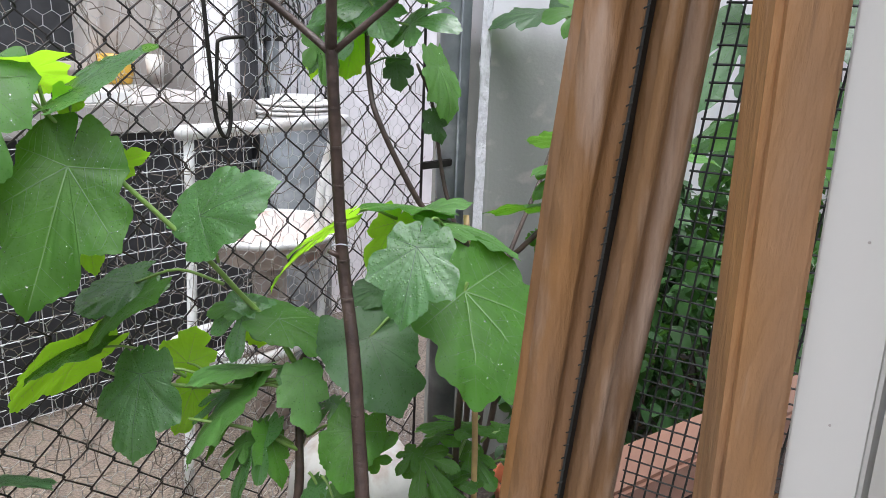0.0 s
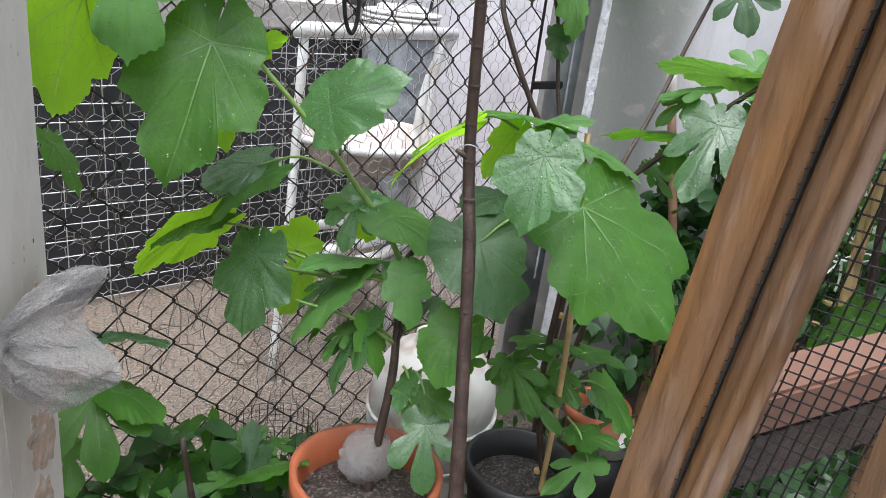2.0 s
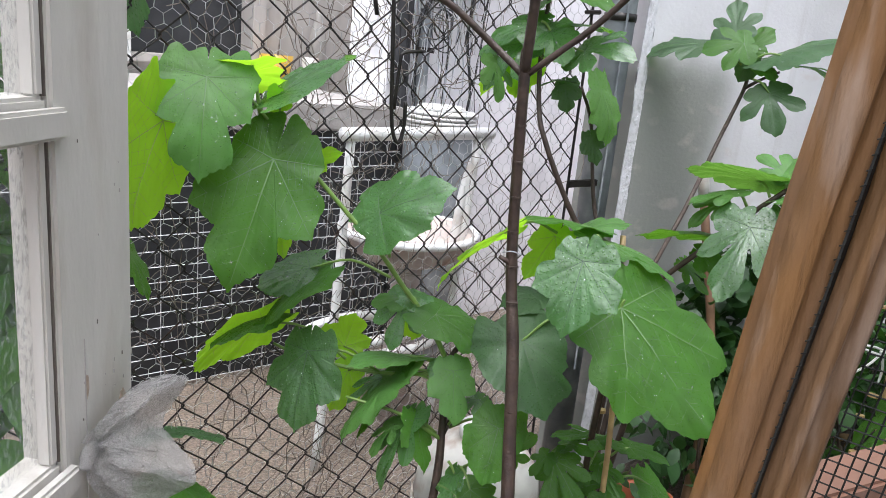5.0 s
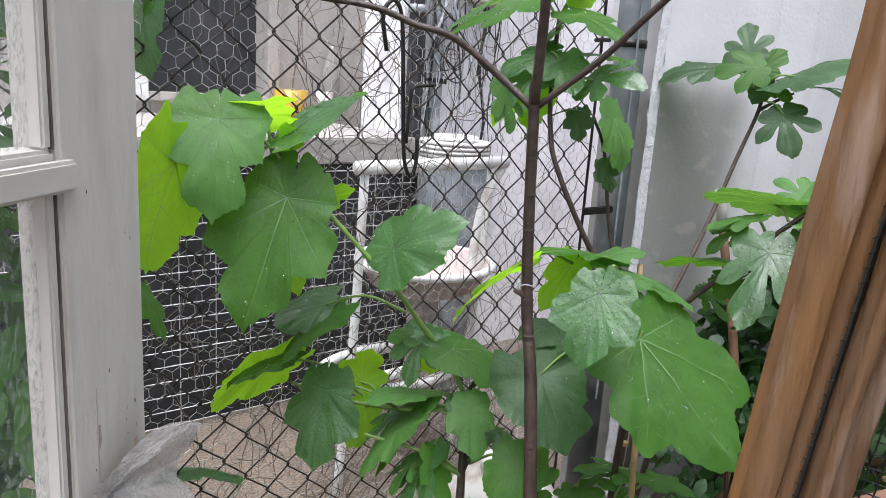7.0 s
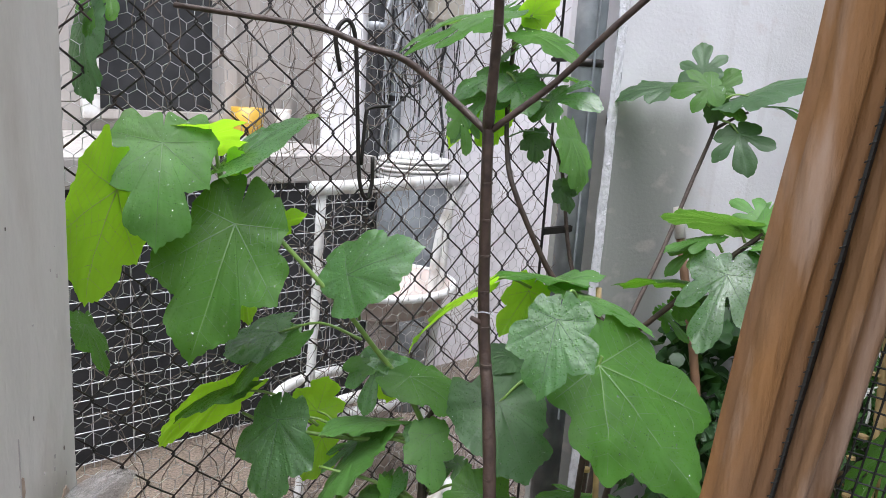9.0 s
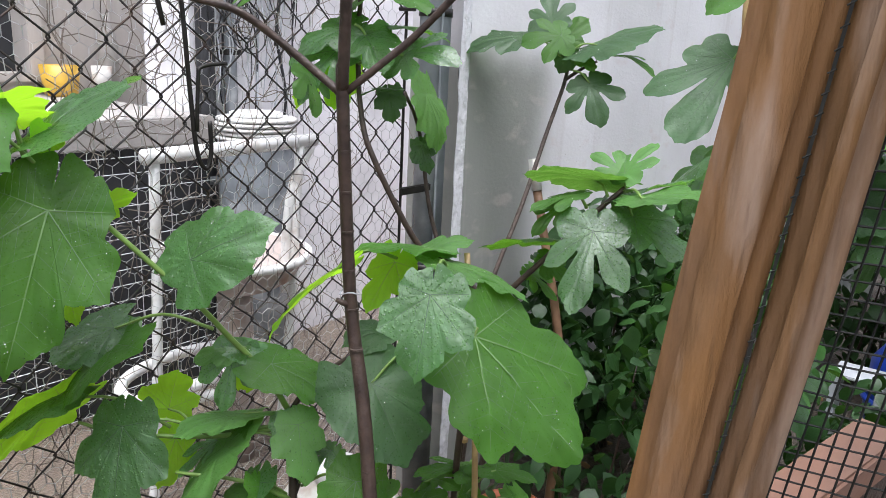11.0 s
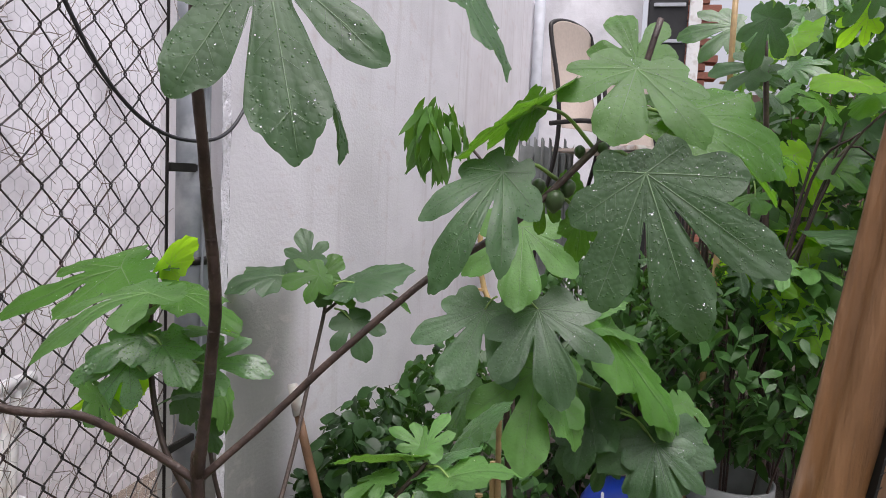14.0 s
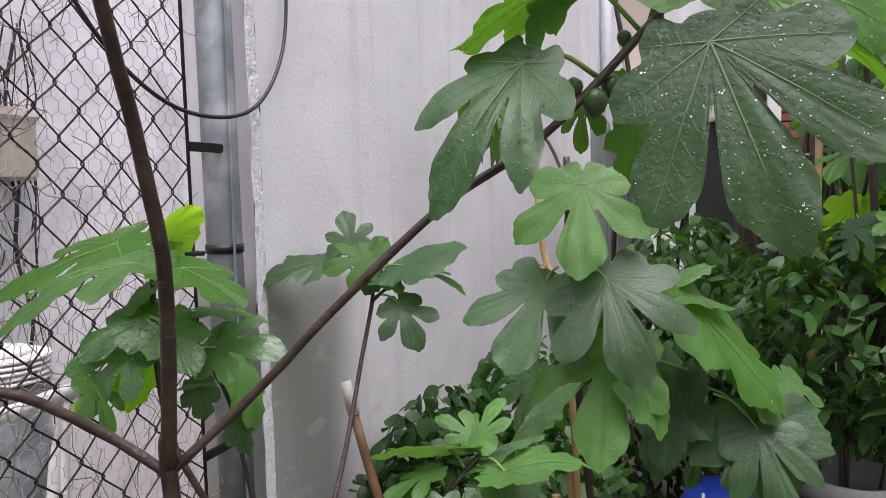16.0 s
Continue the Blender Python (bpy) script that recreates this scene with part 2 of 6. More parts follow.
crease_bump = fn.new("ShaderNodeBump")
crease_bump.inputs["Strength"].default_value, crease_bump.inputs["Distance"].default_value = 0.8, 0.01
fl.new(crease.outputs[0], crease_bump.inputs["Height"])
haze = fn.new("ShaderNodeMapRange")
haze.inputs[1].default_value, haze.inputs[2].default_value = 0.42, 0.62
haze.inputs[3].default_value, haze.inputs[4].default_value = 0.70, 0.32
fl.new(crease.outputs[0], haze.inputs[0])
fl.new(haze.outputs[0], fn["Mix Shader"].inputs[0])
fl.new(crease_bump.outputs[0], fn["Principled BSDF"].inputs["Normal"])
PLANKRED = mat("reddish_plank", (0.23, 0.115, 0.075), 0.5, 0, 10, 0.2, 0.25, 40, (0.12, 0.07, 0.05), 6, 0.7, stretch=(0.2, 1, 1))
STICKWOOD = mat("tool_handle", (0.20, 0.11, 0.06), 0.5, 0, 20, 0.25, 0.2)
STRING = mat("white_string", (0.7, 0.7, 0.66), 0.7, 0, 60, 0.1, 0.1)
BACKWOOD = mat("brown_boards", (0.13, 0.085, 0.06), 0.7, 0, 8, 0.3, 0.3, 40, rand=0.3, stretch=(1, 1, 0.1))
BRICKRED = mat("red_brick", (0.30, 0.12, 0.08), 0.8, 0, 20, 0.2, 0.4, rand=0.2)
CLOUDY = glass_mat("cloudy_plastic", (0.42, 0.40, 0.37), 0.3, 0.35)
WATER = glass_mat("rain_water", (1, 1, 1), 0.0, 0.0)
WATER.node_tree.nodes["Principled BSDF"].inputs["Transmission Weight"].default_value = 1.0
WATER.node_tree.nodes["Principled BSDF"].inputs["IOR"].default_value = 1.33
WATER.node_tree.nodes["Principled BSDF"].inputs["Specular IOR Level"].default_value = 1.0
TUB = mat("rust_stained_plastic", (0.48, 0.41, 0.37), 0.5, 0, 20, 0.15, 0.05, 80, (0.30, 0.17, 0.11), 9, 0.8)
DRYLEAF = mat("dry_leaf", (0.20, 0.12, 0.05), 0.7, 0, 40, 0.3, 0.2)


def wood_mat(name, light_col, dark_col):
    """Weathered lumber: long grain, orange and grey patches, bleached scuffs and knots."""
    m = mat(name, light_col, 0.55, 0, 60, 0.2, 0.35, 130, dark_col, 7, 0.6, stretch=(1, 1, 0.2))
    n, l = m.node_tree.nodes, m.node_tree.links
    b = n["Principled BSDF"]
    tc = n.new("ShaderNodeTexCoord")

    def layer(col, colour, scale, detail, long, lo, hi, share):
        mp = n.new("ShaderNodeMapping")
        mp.inputs["Scale"].default_value = (1, 1, long)
        l.new(tc.outputs["Object"], mp.inputs[0])
        no = n.new("ShaderNodeTexNoise")
        no.inputs["Scale"].default_value, no.inputs["Detail"].default_value = scale, detail
        l.new(mp.outputs[0], no.inputs["Vector"])
        r = n.new("ShaderNodeMapRange")
        r.inputs[1].default_value, r.inputs[2].default_value = lo, hi
        r.inputs[3].default_value, r.inputs[4].default_value = 0, share
        l.new(no.outputs[0], r.inputs[0])
        mx = n.new("ShaderNodeMix")
        mx.data_type = "RGBA"
        mx.inputs[7].default_value = (*colour, 1)
        l.new(r.outputs[0], mx.inputs[0])
        l.new(col, mx.inputs[6])
        return mx.outputs[2]

    col = b.inputs["Base Color"].links[0].from_socket
    col = layer(col, (light_col[0] * 1.25, light_col[1] * 1.1, light_col[2] * 0.55), 8, 3, 0.35, 0.42, 0.62, 0.8)
    col = layer(col, (0.18, 0.128, 0.09), 13, 5, 0.3, 0.50, 0.70, 0.6)
    col = layer(col, (0.40, 0.30, 0.23), 45, 6, 0.14, 0.55, 0.70, 0.7)
    col = layer(col, (0.08, 0.045, 0.025), 260, 4, 0.04, 0.58, 0.76, 0.4)
    kn = n.new("ShaderNodeTexVoronoi")
    kn.inputs["Scale"].default_value = 9
    mp2 = n.new("ShaderNodeMapping")
    mp2.inputs["Scale"].default_value = (1, 1, 0.6)
    l.new(tc.outputs["Object"], mp2.inputs[0])
    l.new(mp2.outputs[0], kn.inputs["Vector"])
    r2 = n.new("ShaderNodeMapRange")
    r2.inputs[1].default_value, r2.inputs[2].default_value = 0.06, 0.13
    r2.inputs[3].default_value, r2.inputs[4].default_value = 0.9, 0.0
    l.new(kn.outputs["Distance"], r2.inputs[0])
    m2 = n.new("ShaderNodeMix")
    m2.data_type = "RGBA"
    m2.inputs[7].default_value = (0.05, 0.028, 0.015, 1)
    l.new(r2.outputs[0], m2.inputs[0])
    l.new(col, m2.inputs[6])
    l.new(m2.outputs[2], b.inputs["Base Color"])
    return m


WOOD = wood_mat("weathered_pine", (0.215, 0.115, 0.050), (0.155, 0.09, 0.048))
WOOD_GREY = wood_mat("greyed_pine", (0.19, 0.105, 0.048), (0.14, 0.088, 0.052))
WOOD_FRESH = wood_mat("orange_pine", (0.245, 0.133, 0.064), (0.19, 0.11, 0.058))


def wall_paint():
    """White render with faint runs, and a soft-edged grey patch beside the fence pole."""
    m = mat("white_rendered_wall", (0.74, 0.725, 0.745), 0.85, 0, 7, 0.05, 0.14, 100, (0.60, 0.58, 0.59), 2.2, 0.5, stretch=(0.6, 1, 1))
    n, l = m.node_tree.nodes, m.node_tree.links
    b = n["Principled BSDF"]
    col = b.inputs["Base Color"].links[0].from_socket
    tc = n.new("ShaderNodeTexCoord")
    sp = n.new("ShaderNodeSeparateXYZ")
    l.new(tc.outputs["Object"], sp.inputs[0])
    no = n.new("ShaderNodeTexNoise")
    no.inputs["Scale"].default_value = 6
    l.new(tc.outputs["Object"], no.inputs["Vector"])

    def mask(sock, mid, soft, sign, wob):
        a = n.new("ShaderNodeMath")
        a.operation = "MULTIPLY_ADD"
        a.inputs[1].default_value = wob
        l.new(no.outputs[0], a.inputs[0])
        l.new(sock, a.inputs[2])
        r = n.new("ShaderNodeMapRange")
        lo, hi = mid + wob / 2 - soft, mid + wob / 2 + soft
        r.inputs[1].default_value, r.inputs[2].default_value = lo, hi
        r.inputs[3].default_value, r.inputs[4].default_value = (0, 1) if sign > 0 else (1, 0)
        r.interpolation_type = "SMOOTHSTEP"
        l.new(a.outputs[0], r.inputs[0])
        return r.outputs[0]

    lean = n.new("ShaderNodeMath")
    lean.operation = "MULTIPLY_ADD"
    lean.inputs[1].default_value = -0.12
    l.new(sp.outputs[2], lean.inputs[0])
    l.new(sp.outputs[0], lean.inputs[2])
    side = mask(lean.outputs[0], 0.28, 0.12, -1, 0.08)
    top = mask(sp.outputs[2], 1.40, 0.07, -1, 0.08)
    mu = n.new("ShaderNodeMath")
    mu.operation = "MULTIPLY"
    l.new(side, mu.inputs[0])
    l.new(top, mu.inputs[1])
    mx = n.new("ShaderNodeMix")
    mx.data_type = "RGBA"
    mx.inputs[7].default_value = (0.30, 0.305, 0.28, 1)
    l.new(mu.outputs[0], mx.inputs[0])
    l.new(col, mx.inputs[6])
    def streaks(col, colour, scale, wide, long, lo, hi, share):
        mp = n.new("ShaderNodeMapping")
        mp.inputs["Scale"].default_value = (wide, 1, long)
        l.new(tc.outputs["Object"], mp.inputs[0])
        sn = n.new("ShaderNodeTexNoise")
        sn.inputs["Scale"].default_value, sn.inputs["Detail"].default_value = scale, 4
        l.new(mp.outputs[0], sn.inputs["Vector"])
        r = n.new("ShaderNodeMapRange")
        r.inputs[1].default_value, r.inputs[2].default_value = lo, hi
        r.inputs[3].default_value, r.inputs[4].default_value = 0, share
        l.new(sn.outputs[0], r.inputs[0])
        sm = n.new("ShaderNodeMix")
        sm.data_type = "RGBA"
        sm.inputs[7].default_value = (*colour, 1)
        l.new(r.outputs[0], sm.inputs[0])
        l.new(col, sm.inputs[6])
        return sm.outputs[2]

    col = streaks(mx.outputs[2], (0.50, 0.46, 0.45), 16, 1, 0.05, 0.56, 0.74, 0.4)
    col = streaks(col, (0.42, 0.36, 0.34), 90, 1, 1, 0.70, 0.76, 0.6)
    col = streaks(col, (0.60, 0.50, 0.48), 9, 1, 2, 0.6, 0.72, 0.35)
    l.new(col, b.inputs["Base Color"])
    return m


WALL = wall_paint()


# ---- helpers for building ----
def link(name, bm, material, parent=None, label="", smooth=False):
    me = bpy.data.meshes.new(name)
    bm.to_mesh(me)
    bm.free()
    for m in material if isinstance(material, (list, tuple)) else [material]:
        me.materials.append(m)
    if smooth:
        me.polygons.foreach_set("use_smooth", [True] * len(me.polygons))
    ob = new(name, me)
    if parent:
        ob.parent = parent
        base = parent
        at = Vector((0, 0, 0))
        while base:
            at += base.location
            base = base.parent
        ob.matrix_parent_inverse = Matrix.Translation(-at)
    if label:
        ob["label"] = label
    return ob


def part(name, bm, material, parent, label="", smooth=False):
    return link(name, bm, material, parent, label, smooth)


def thing(name, place, label, category, group="", kind=""):
    return tagged(place_at(new(name), place), label, category, group, kind)


def place_at(ob, place):
    ob.location = place
    ob.empty_display_size = 0.05
    return ob


def block(lo, hi, bevel=0.0, bm=None):
    bm = bm or bmesh.new()
    made = bmesh.ops.create_cube(bm, size=1)["verts"]
    for v in made:
        v.co = [lo[i] + (v.co[i] + 0.5) * (hi[i] - lo[i]) for i in range(3)]
    if bevel:
        bmesh.ops.bevel(bm, geom=list({e for v in made for e in v.link_edges}), offset=bevel, segments=2, affect="EDGES")
    return bm


def turned(bm, m):
    bm.transform(m)
    return bm


def smooth_path(points, steps=5):
    """A curve through the points (Catmull-Rom)."""
    p = [Vector(q) for q in points]
    if len(p) < 3:
        return p
    p = [2 * p[0] - p[1]] + p + [2 * p[-1] - p[-2]]
    out = []
    for i in range(1, len(p) - 2):
        for k in range(steps):
            t = k / steps
            a, b, c, d = p[i - 1:i + 3]
            out.append(0.5 * (2 * b + (c - a) * t + (2 * a - 5 * b + 4 * c - d) * t * t + (3 * b - a - 3 * c + d) * t ** 3))
    return out + [p[-2]]


def tube(points, r0, r1=None, sides=8, bm=None, knobs=0.0, steps=5):
    """A tapered pipe along a curve; knobs swells it unevenly, as bark."""
    bm = bm or bmesh.new()
    pts = smooth_path(points, steps)
    r1 = r0 if r1 is None else r1
    rings = []
    side = None
    for i, p in enumerate(pts):
        d = (pts[min(i + 1, len(pts) - 1)] - pts[max(i - 1, 0)]).normalized()
        side = (side or Vector((0.3, 0.9, 0.2))).cross(d).cross(d) * -1
        if side.length < 1e-4:
            side = Vector((1, 0, 0)).cross(d)
        side.normalize()
        up = d.cross(side)
        r = r0 + (r1 - r0) * i / max(1, len(pts) - 1)
        ring = []
        for k in range(sides):
            a = 2 * math.pi * k / sides
            rr = r * (1 + knobs * noise.noise(p * 60 + Vector((k, 0, 0))))
            ring.append(bm.verts.new(p + (side * math.cos(a) + up * math.sin(a)) * rr))
        rings.append(ring)
    for a, b in zip(rings, rings[1:]):
        for k in range(sides):
            bm.faces.new((a[k], a[(k + 1) % sides], b[(k + 1) % sides], b[k]))
    bm.faces.new(rings[0][::-1])
    bm.faces.new(rings[-1])
    return bm


def lathe(profile, place, sides=32, bm=None):
    """A body turned round the upright axis from (radius, height) pairs."""
    bm = bm or bmesh.new()
    rings = [[bm.verts.new((place[0] + max(r, 1e-4) * math.cos(2 * math.pi * k / sides), place[1] + max(r, 1e-4) * math.sin(2 * math.pi * k / sides), place[2] + z)) for k in range(sides)] for r, z in profile]
    for a, b in zip(rings, rings[1:]):
        for k in range(sides):
            bm.faces.new((a[k], a[(k + 1) % sides], b[(k + 1) % sides], b[k]))
    bm.faces.new(rings[0][::-1])
    bm.faces.new(rings[-1])
    return bm


def wires(polylines, radius, sides=4):
    """Many thin wires in one mesh, straight from lists."""
    verts, faces = [], []
    for line in polylines:
        start = len(verts)
        for i, p in enumerate(line):
            d = np.subtract(line[min(i + 1, len(line) - 1)], line[max(i - 1, 0)])
            d = d / (np.linalg.norm(d) + 1e-9)
            s = np.cross(d, (0, 1, 0) if abs(d[1]) < 0.9 else (1, 0, 0))
            s = s / (np.linalg.norm(s) + 1e-9)
            u = np.cross(d, s)
            for k in range(sides):
                a = 2 * math.pi * k / sides
                verts.append(tuple(np.add(p, (s * math.cos(a) + u * math.sin(a)) * radius)))
        for i in range(len(line) - 1):
            for k in range(sides):
                a, b = start + i * sides + k, start + i * sides + (k + 1) % sides
                faces.append((a, b, b + sides, a + sides))
    me = bpy.data.meshes.new("wires")
    me.from_pydata(verts, [], faces)
    bm = bmesh.new()
    bm.from_mesh(me)
    return bm


# ---- leaves ----
KINDS = {
    # lobes: angle, length, half-width, all in lengths of the leaf; then the floor between the lobes
    "heart": (((0, 1.0, 0.46), (48, 0.88, 0.42), (-48, 0.88, 0.42), (98, 0.70, 0.40), (-98, 0.70, 0.40), (142, 0.44, 0.26), (-142, 0.44, 0.26)), 0.30),
    "bigheart": (((0, 1.0, 0.36), (42, 0.90, 0.29), (-42, 0.86, 0.30), (88, 0.70, 0.32), (-88, 0.70, 0.32), (138, 0.46, 0.27), (-138, 0.46, 0.27)), 0.34),
    "tri": (((0, 1.0, 0.34), (52, 0.82, 0.24), (-52, 0.78, 0.24), (98, 0.58, 0.27), (-98, 0.55, 0.27), (138, 0.38, 0.2), (-138, 0.38, 0.2)), 0.30),
    "fig3": (((0, 1.0, 0.235), (48, 0.84, 0.185), (-48, 0.84, 0.185), (98, 0.54, 0.2), (-98, 0.54, 0.2), (138, 0.34, 0.16), (-138, 0.34, 0.16)), 0.30),
    "fig5": (((0, 1.0, 0.185), (37, 0.89, 0.15), (-37, 0.82, 0.15), (72, 0.60, 0.15), (-72, 0.54, 0.15), (112, 0.33, 0.14), (-112, 0.33, 0.14)), 0.27),
}
DROPS = {}


SHARP = {"heart": 1.7, "bigheart": 1.1, "tri": 1.8, "fig3": 0.85, "fig5": 0.75}


def lobe_reach(off, length, half, sharp):
    """How far a spoon-shaped lobe with a pointed tip reaches at an angle (degrees) off its axis."""
    off = abs(off)
    if off > 80:
        return 0.0
    slope = math.tan(math.radians(off))
    for k in range(90, 0, -1):
        s = k / 90
        if s * length * slope <= half * math.sin(math.pi * s ** 2.0) ** (0.6 if s < 0.707 else sharp) + 1e-6:
            return s * length / math.cos(math.radians(off))
    return 0.0


REACH = {}
for kind_name, (kind_lobes, kind_floor) in KINDS.items():
    REACH[kind_name] = [[lobe_reach((a - c + 180) % 360 - 180, ln, hw, SHARP[kind_name]) for a in range(-180, 181)] for c, ln, hw in kind_lobes]


def leaf(parent, base, tip, width, normal, kind, material, stalk=None, dry=False, flat=1.0):
    """One lobed leaf from its stalk's end to its tip, with raised veins, and its stalk from the twig."""
    base, tip, n = Vector(base), Vector(tip), Vector(normal).normalized()
    eu = tip - base
    size = eu.length
    eu.normalize()
    n = (n - eu * n.dot(eu)).normalized()
    rng = random.Random(round(base.x * 9973 + base.z * 7919))
    if kind == "heart" and size < 0.095:
        kind = rng.choice(("heart", "tri", "tri", "fig3"))
    lobes, low = KINDS[kind]
    wob = [1.0 if c == 0 else rng.uniform(0.80, 1.08) for c, ln, hw in lobes]
    phase = rng.uniform(0, 6)

    def reach(a):
        a = (a + 180) % 360 - 180
        i = int(math.floor(a + 180))
        f = a + 180 - i
        r = low * (1 if abs(a) < 140 else 0.55)
        for table, w in zip(REACH[kind], wob):
            r = max(r, (table[i] * (1 - f) + table[min(i + 1, 360)] * f) * w)
        return r

    fine = []
    for k in range(720):
        a = -180 + k / 2
        fine.append((a, reach(a)))
    rr = [r for _, r in fine]
    for _ in range(3):
        rr = [(rr[k - 1] + 2 * rr[k] + rr[(k + 1) % 720]) / 4 for k in range(720)]
    spots = [Vector((r * math.cos(math.radians(a)), r * math.sin(math.radians(a)))) for (a, _), r in zip(fine, rr)]
    run = [0.0]
    for p, q in zip(spots, spots[1:] + spots[:1]):
        run.append(run[-1] + (q - p).length)
    count = 230 if size > 0.05 else 100
    rim, k = [], 0
    for j in range(count):
        want = run[-1] * j / count
        while run[k + 1] < want:
            k += 1
        f = (want - run[k]) / max(1e-6, run[k + 1] - run[k])
        p = spots[k].lerp(spots[(k + 1) % 720], f)
        tooth = 1 + 0.020 * abs(math.sin(want * 30 + phase + 2.5 * noise.noise(Vector((want * 2, phase, 0))))) + 0.075 * noise.noise(Vector((want * 3.5, phase, 4)))
        rim.append((math.degrees(math.atan2(p.y, p.x)), p.length * tooth))
    span = max(r * math.sin(math.radians(a)) for a, r in rim) - min(r * math.sin(math.radians(a)) for a, r in rim)
    stretch = width / (span * size)
    if stretch < 0.72 and kind != "fig5":
        # a leaf that shows narrow lies tilted about its midrib
        full = 0.52 + 0.35 * stretch
        turn = math.acos(max(0.2, stretch / full)) * 0.92
        both = [Matrix.Rotation(s * turn, 3, eu) @ n for s in (1, -1)]
        n = max(both, key=lambda v: v.z)
        stretch = full
    ev = n.cross(eu)
    arch, sag, curl = rng.uniform(0.02, 0.10) * flat, rng.uniform(0.06, 0.26) * flat, rng.uniform(-0.12, 0.12) * flat
    droop = [rng.uniform(-0.14, 0.05) * flat for _ in lobes]
    seed = Vector((rng.uniform(0, 50), rng.uniform(0, 50), 0))

    def place(a, f, lift=0.0):
        """The point at an angle (degrees) and a reach from the stalk, in lengths of the leaf."""
        u, v = f * math.cos(math.radians(a)), f * math.sin(math.radians(a))
        h = arch * 4 * u * (1 - u) if u > 0 else -arch * abs(u)
        h -= sag * v * v * stretch ** 2 * 1.2
        h += curl * v * u
        total = bend = 0.0
        near = 9.0
        for (c, ln, hw), d in zip(lobes, droop):
            off = abs((a - c + 180) % 360 - 180)
            near = min(near, off)
            w = max(0.0, 1 - off / 45)
            total, bend = total + w, bend + w * d
        h += bend / max(total, 0.3) * f * f
        h += 0.035 * min(near / 25, 1) * f
        h += 0.06 * f * noise.noise(seed + Vector((u * 3, v * 3, 0))) + 0.03 * f * noise.noise(seed + Vector((u * 9, v * 9, 5)))
        return base + (eu * u + ev * (v * stretch) + n * h) * size + n * lift

    bm = bmesh.new()
    centre = bm.verts.new(place(0, 0.0))
    rings = []
    for f in (0.18, 0.38, 0.58, 0.78, 0.92, 1.0):
        rings.append([bm.verts.new(place(a, r * f)) for a, r in rim])
    for k in range(count):
        j = (k + 1) % count
        bm.faces.new((centre, rings[0][k], rings[0][j]))
        for a, b in zip(rings, rings[1:]):
            bm.faces.new((a[k], b[k], b[j], a[j]))

    def vein(path, w0, w1):
        for lift in (0.0009, -0.0009):
            last = None
            for i, (a, f) in enumerate(path):
                w = w0 + (w1 - w0) * i / (len(path) - 1)
                p = place(a, f, lift)
                q = place(*path[min(i + 1, len(path) - 1)], lift) - place(*path[max(i - 1, 0)], lift)
                s = q.cross(n).normalized() * w
                pair = (bm.verts.new(p - s), bm.verts.new(p + n * (w * 0.6 if lift > 0 else -w * 0.6)), bm.verts.new(p + s))
                if last:
                    for x, y in ((0, 1), (1, 2)):
                        face = bm.faces.new((last[x], last[y], pair[y], pair[x]))
                        face.material_index = 1
                last = pair

    thick = 0.0008 * min(1.6, size / 0.13)
    for (c, ln, hw), w in zip(lobes, wob):
        if abs(c) > 130:
            continue
        top = ln * w * 0.93
        vein([(c, top * s / 8) for s in range(9)], thick * (1 if c == 0 else 0.8), thick * 0.25)
        for s in (0.28, 0.42, 0.56, 0.70, 0.82):
            for side in (-1, 1):
                p0 = top * s
                pts = []
                for i in range(5):
                    along, out = p0 + 0.15 * i / 4 * ln, side * hw * 0.85 * i / 4
                    a, f = c + math.degrees(math.atan2(out, along)), math.hypot(along, out)
                    pts.append((a, min(f, reach(a) * 0.95)))
                vein(pts, thick * 0.22, thick * 0.08)
    if material != LEAF_Y and not dry:
        pool = DROPS.setdefault(parent.name, [])
        for _ in range(int((42000 if material == LEAF_W else 26000) * size * min(width, size))):
            a = rng.uniform(-180, 180)
            f = reach(a) * math.sqrt(rng.uniform(0.01, 0.9))
            r = rng.uniform(0.0004, 0.0008) if rng.random() < 0.88 else rng.uniform(0.0008, 0.0014)
            pool.append((place(a, f), n, r))
    ob = part("leaf", bm, (material, VEIN_Y if material == LEAF_Y else VEIN_D if material in (LEAF_D, LEAF_W) else VEIN), parent, "", True)
    if stalk:
        s = Vector(stalk)
        mid = (s + base) / 2 + Vector((0, 0, 0.15 * (s - base).length))
        part("leaf_stalk", tube([s, mid, base - n * 0.001], 0.0027, 0.0019, 6, steps=4), PETIOLE, parent, "", True)
    return ob


def rain_on(plant):
    """The raindrops that stand on one plant's leaves, as small domes in one mesh."""
    verts, faces = [], []
    for p, n, r in DROPS.get(plant.name, ()):
        s = n.orthogonal().normalized()
        u = n.cross(s)
        b = len(verts)
        for rad, h in ((1.0, -0.25), (0.8, 0.4)):
            for k in range(7):
                a = 2 * math.pi * k / 7
                verts.append(tuple(p + (s * math.cos(a) + u * math.sin(a)) * (rad * r) + n * (h * r)))
        verts.append(tuple(p + n * (0.68 * r)))
        for k in range(7):
            j = (k + 1) % 7
            faces += [(b + k, b + j, b + 7 + j, b + 7 + k), (b + 7 + k, b + 7 + j, b + 14)]
        faces.append(tuple(b + k for k in range(6, -1, -1)))
    if verts:
        me = bpy.data.meshes.new("raindrops")
        me.from_pydata(verts, [], faces)
        bm = bmesh.new()
        bm.from_mesh(me)
        tagged(part("raindrop_film", bm, WATER, plant, "clear raindrops on the leaves", True), kind="stuff")


